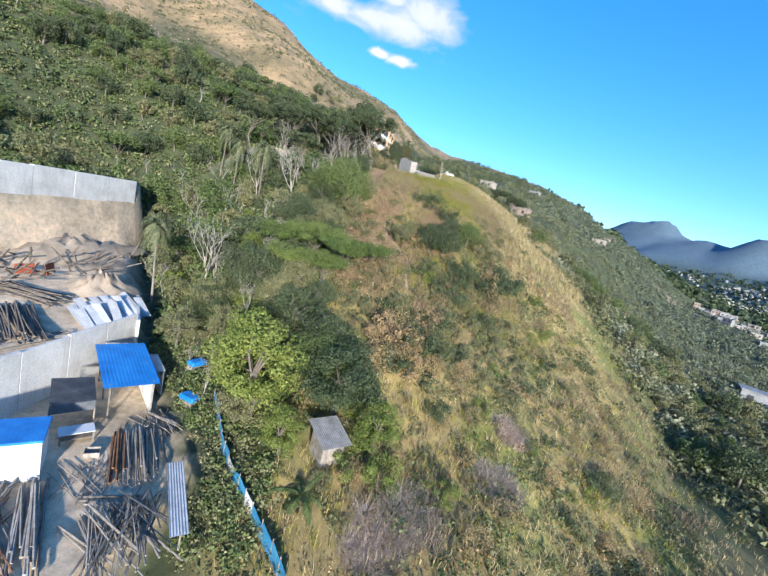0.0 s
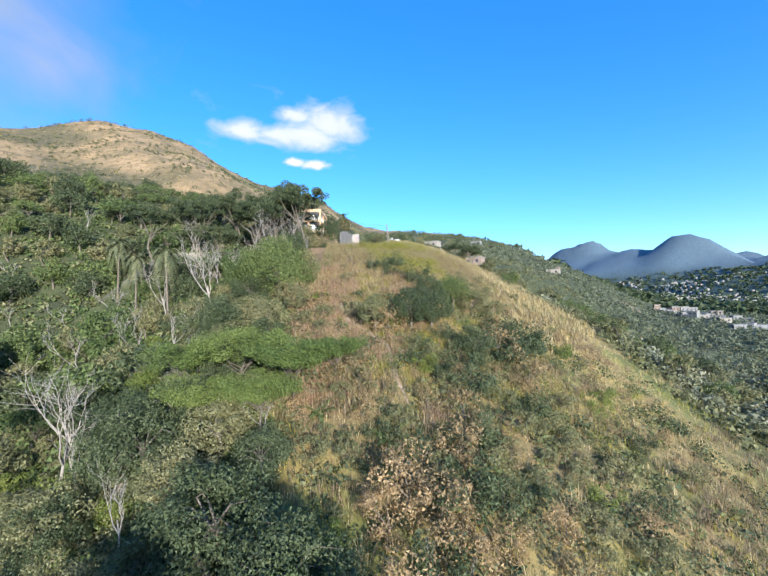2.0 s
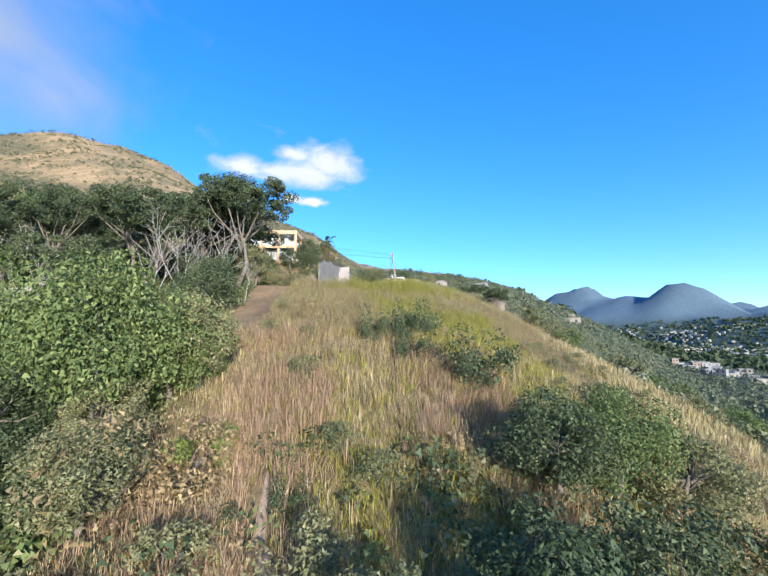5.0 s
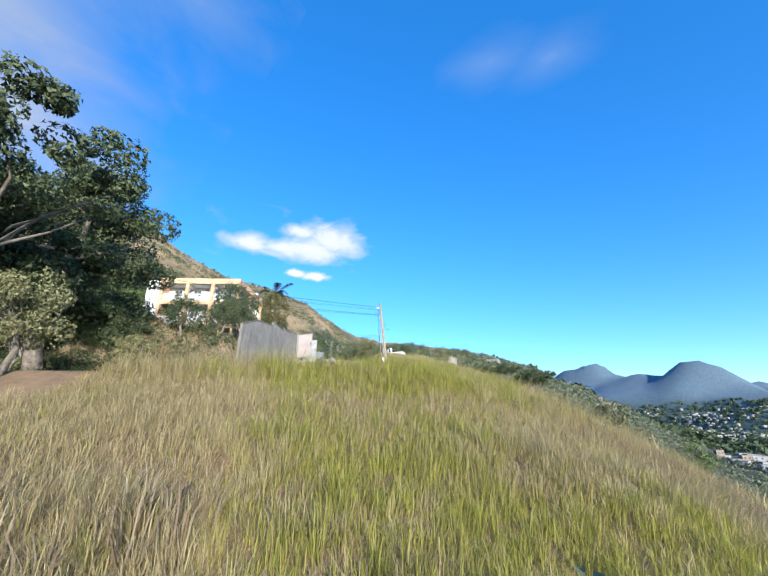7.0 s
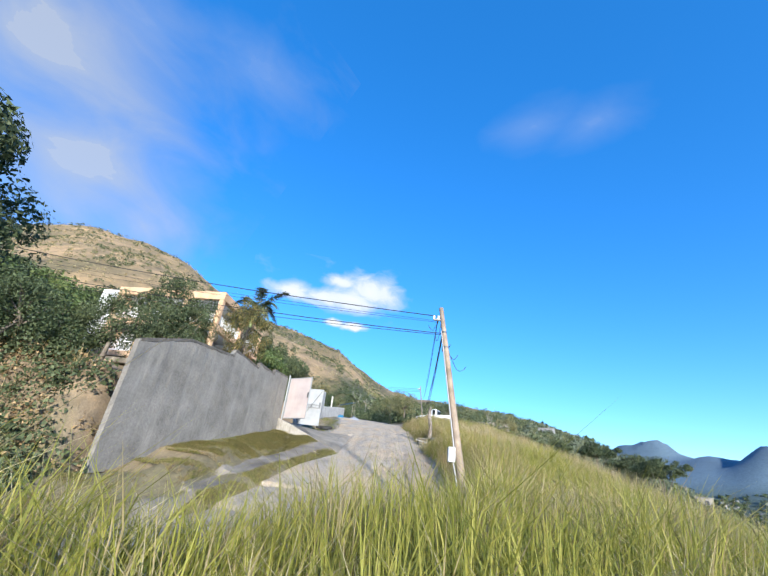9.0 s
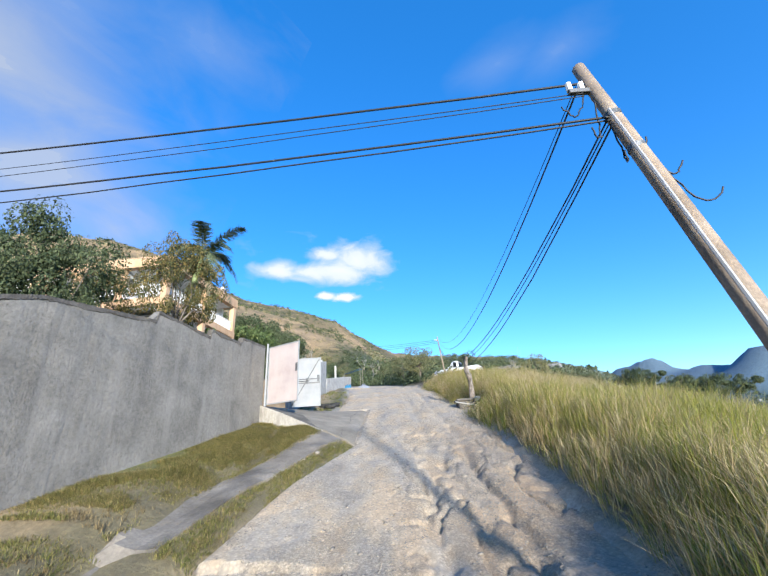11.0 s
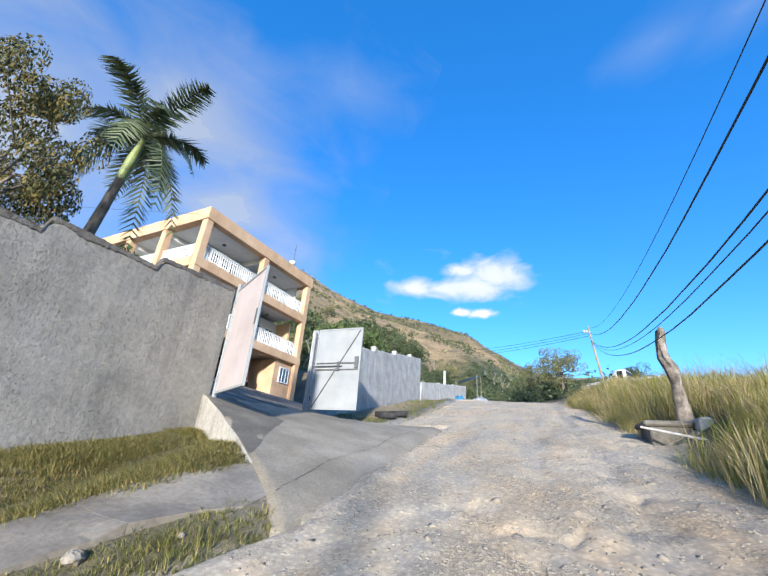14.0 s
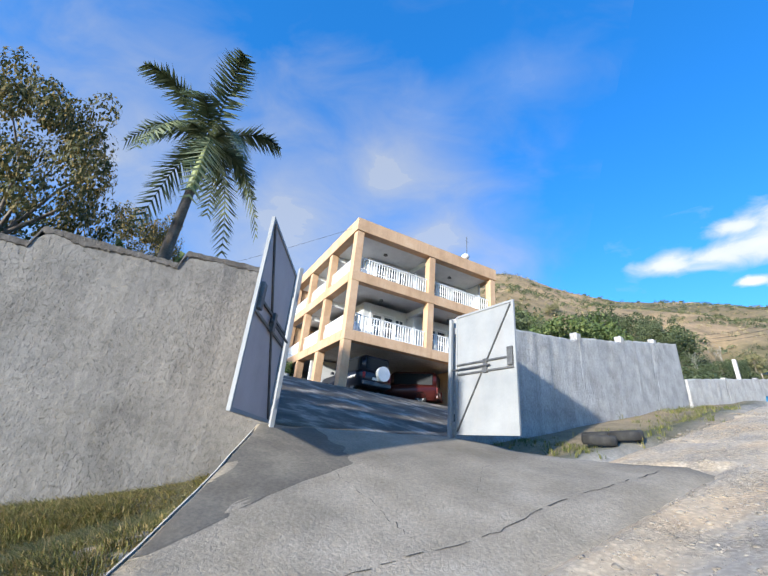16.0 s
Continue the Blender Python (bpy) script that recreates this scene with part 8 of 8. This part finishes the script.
def town(name, label, seed, n, az, r, material):
    """Far houses, too small to tell apart: boxes with a roof edge, joined."""
    rng = np.random.RandomState(seed)
    a, q_ = np.radians(rng.uniform(*az, n)), np.sqrt(rng.uniform(r[0] ** 2, r[1] ** 2, n))
    x, y = q_ * np.sin(a), q_ * np.cos(a)
    keep = (fbm(x / 120, y / 120) + rng.normal(0, 0.06, n) > 0.46) & (land(x, y) < 42)
    x, y = x[keep], y[keep]
    z = land(x, y)
    w, d, h = rng.uniform(1.6, 3.6, len(x)), rng.uniform(1.6, 3.6, len(x)), rng.uniform(3, 6, len(x))
    sgn = np.array([(-1, -1, 0), (1, -1, 0), (1, 1, 0), (-1, 1, 0), (-1, -1, 1), (1, -1, 1), (1, 1, 1), (-1, 1, 1)], float)
    v = sgn[None] * np.stack([w, d, h], -1)[:, None, :] + np.c_[x, y, z][:, None, :]
    f = np.array([(4, 5, 6, 7), (0, 1, 5, 4), (1, 2, 6, 5), (2, 3, 7, 6), (3, 0, 4, 7)])
    F = (8 * np.arange(len(x))[:, None, None] + f[None]).reshape(-1, 4)
    return tagged(new(name, mesh_np(name, v.reshape(-1, 3), F, material)), label, "town", kind="stuff")


town("distant_town", "distant white houses over the valley floor", 31, 1300, (36, 62), (700, 1500), plaster[2])
town("distant_town_cream", "distant cream houses over the valley floor", 32, 800, (36, 62), (700, 1500), plaster[1])


# ---- clouds ----
def cloud(name, label, az, el, puffs, dist, seed, grain, cover, scale, bright):
    """A cloud far off: soft puffs (degrees from its middle: across, up, half width, half height), torn by noise; clear elsewhere."""
    m = bpy.data.materials.new(name)
    m.use_nodes = True
    t = m.node_tree
    for n_ in list(t.nodes):
        if n_.type == "BSDF_PRINCIPLED":
            t.nodes.remove(n_)
    co = t.nodes.new("ShaderNodeTexCoord").outputs["Object"]
    field = None
    for px, py, pw, ph in puffs:
        mp = t.nodes.new("ShaderNodeMapping")
        mp.vector_type = "TEXTURE"
        mp.inputs["Location"].default_value, mp.inputs["Scale"].default_value = (px, py, 0), (pw, ph, 1)
        t.links.new(co, mp.inputs["Vector"])
        g = t.nodes.new("ShaderNodeTexGradient")
        g.gradient_type = "SPHERICAL"
        t.links.new(mp.outputs["Vector"], g.inputs["Vector"])
        if field is None:
            field = g.outputs["Fac"]
        else:
            sm = t.nodes.new("ShaderNodeMath")
            sm.operation = "SMOOTH_MAX"
            sm.inputs[2].default_value = 0.15
            t.links.new(field, sm.inputs[0])
            t.links.new(g.outputs["Fac"], sm.inputs[1])
            field = sm.outputs[0]
    nm = t.nodes.new("ShaderNodeMapping")
    nm.inputs["Location"].default_value, nm.inputs["Scale"].default_value = (seed * 3.1, seed * 1.7, 0), (scale * 0.6, scale, 1)
    t.links.new(co, nm.inputs["Vector"])
    nz = noise_node(t, 1.0, 7, 0.56, nm.outputs["Vector"], 0.5)
    mid = t.nodes.new("ShaderNodeMath")
    mid.operation = "SUBTRACT"
    t.links.new(nz.outputs["Fac"], mid.inputs[0])
    mid.inputs[1].default_value = 0.5
    off = t.nodes.new("ShaderNodeMath")
    off.operation = "MULTIPLY_ADD"
    t.links.new(mid.outputs[0], off.inputs[0])
    off.inputs[1].default_value = grain
    t.links.new(field, off.inputs[2])
    cov = ramp_node(t, off.outputs[0], [(cover[0], (0, 0, 0)), (cover[1], (cover[2],) * 3)])
    edge = ramp_node(t, field, [(0.0, (0, 0, 0)), (0.12, (1, 1, 1))])
    al = mix_node(t, 1.0, cov.outputs["Color"], edge.outputs["Color"], "MULTIPLY")
    tone = ramp_node(t, off.outputs[0], [(cover[0], (0.60, 0.68, 0.94)), (cover[1], (0.90, 0.93, 1.0)), (min(1.0, cover[1] + 0.3), (1.0, 1.0, 1.0))])
    em, tp, ms = t.nodes.new("ShaderNodeEmission"), t.nodes.new("ShaderNodeBsdfTransparent"), t.nodes.new("ShaderNodeMixShader")
    t.links.new(tone.outputs["Color"], em.inputs["Color"])
    em.inputs["Strength"].default_value = bright
    t.links.new(al, ms.inputs[0])
    t.links.new(tp.outputs[0], ms.inputs[1])
    t.links.new(em.outputs[0], ms.inputs[2])
    t.links.new(ms.outputs[0], t.nodes["Material Output"].inputs["Surface"])
    a, e_ = radians(az), radians(el)
    d = Vector((math.sin(a) * math.cos(e_), math.cos(a) * math.cos(e_), math.sin(e_)))
    x0, x1 = min(p[0] - p[2] for p in puffs), max(p[0] + p[2] for p in puffs)
    y0, y1 = min(p[1] - p[3] for p in puffs), max(p[1] + p[3] for p in puffs)
    ob = put_mesh(name, [(x0, y0, 0), (x1, y0, 0), (x1, y1, 0), (x0, y1, 0)], [(0, 1, 2, 3)], m)
    k = dist * math.tan(radians(1))
    ob.matrix_basis = Matrix.Translation(d * dist) @ (-d).to_track_quat("Z", "Y").to_matrix().to_4x4() @ Matrix.Diagonal((k, k, 1, 1))
    return tagged(ob, label, "cloud", kind="structure")


cloud("backdrop_cloud", "small white cumulus cloud with flat base", -10.0, 25.6,
      ((-6.5, -0.9, 6.0, 2.0), (-2.0, -1.2, 6.5, 2.0), (2.5, -0.6, 8.0, 3.2), (5.0, 0.6, 6.5, 4.2), (0.5, 1.4, 5.0, 1.6)), 3200, 2.0, 1.1, (0.12, 0.70, 0.97), 0.42, 0.47)
cloud("backdrop_small_cloud", "small bright shred of cloud", -7.7, 20.9, ((-1.7, 0.1, 2.4, 0.9), (0.9, -0.1, 3.2, 1.0)), 3200, 5.0, 0.9, (0.16, 0.6, 1.0), 0.8, 0.5)
cloud("backdrop_bank", "broad lavender-white bank of cloud over the hill", -58.0, 34.0,
      ((-14, -2, 40, 28), (8, -3, 22, 17), (0, 5, 24, 18), (-40, 4, 40, 28), (17, -6, 12, 9)), 3400, 8.0, 1.2, (0.06, 1.0, 0.72), 0.12, 0.30)
cloud("backdrop_veil", "thin streak of high cloud", -34.0, 51.0, ((0, 0, 16, 7), (-12, -2, 12, 7)), 3350, 3.0, 1.2, (0.2, 1.0, 0.16), 0.18, 0.34)
cloud("backdrop_thin_cloud", "faint puff of thin high cloud", 32.0, 47.6, ((2, -0.5, 8, 4), (-5, 1.5, 9, 4)), 3300, 11.0, 0.9, (0.1, 1.0, 0.16), 0.2, 0.36)
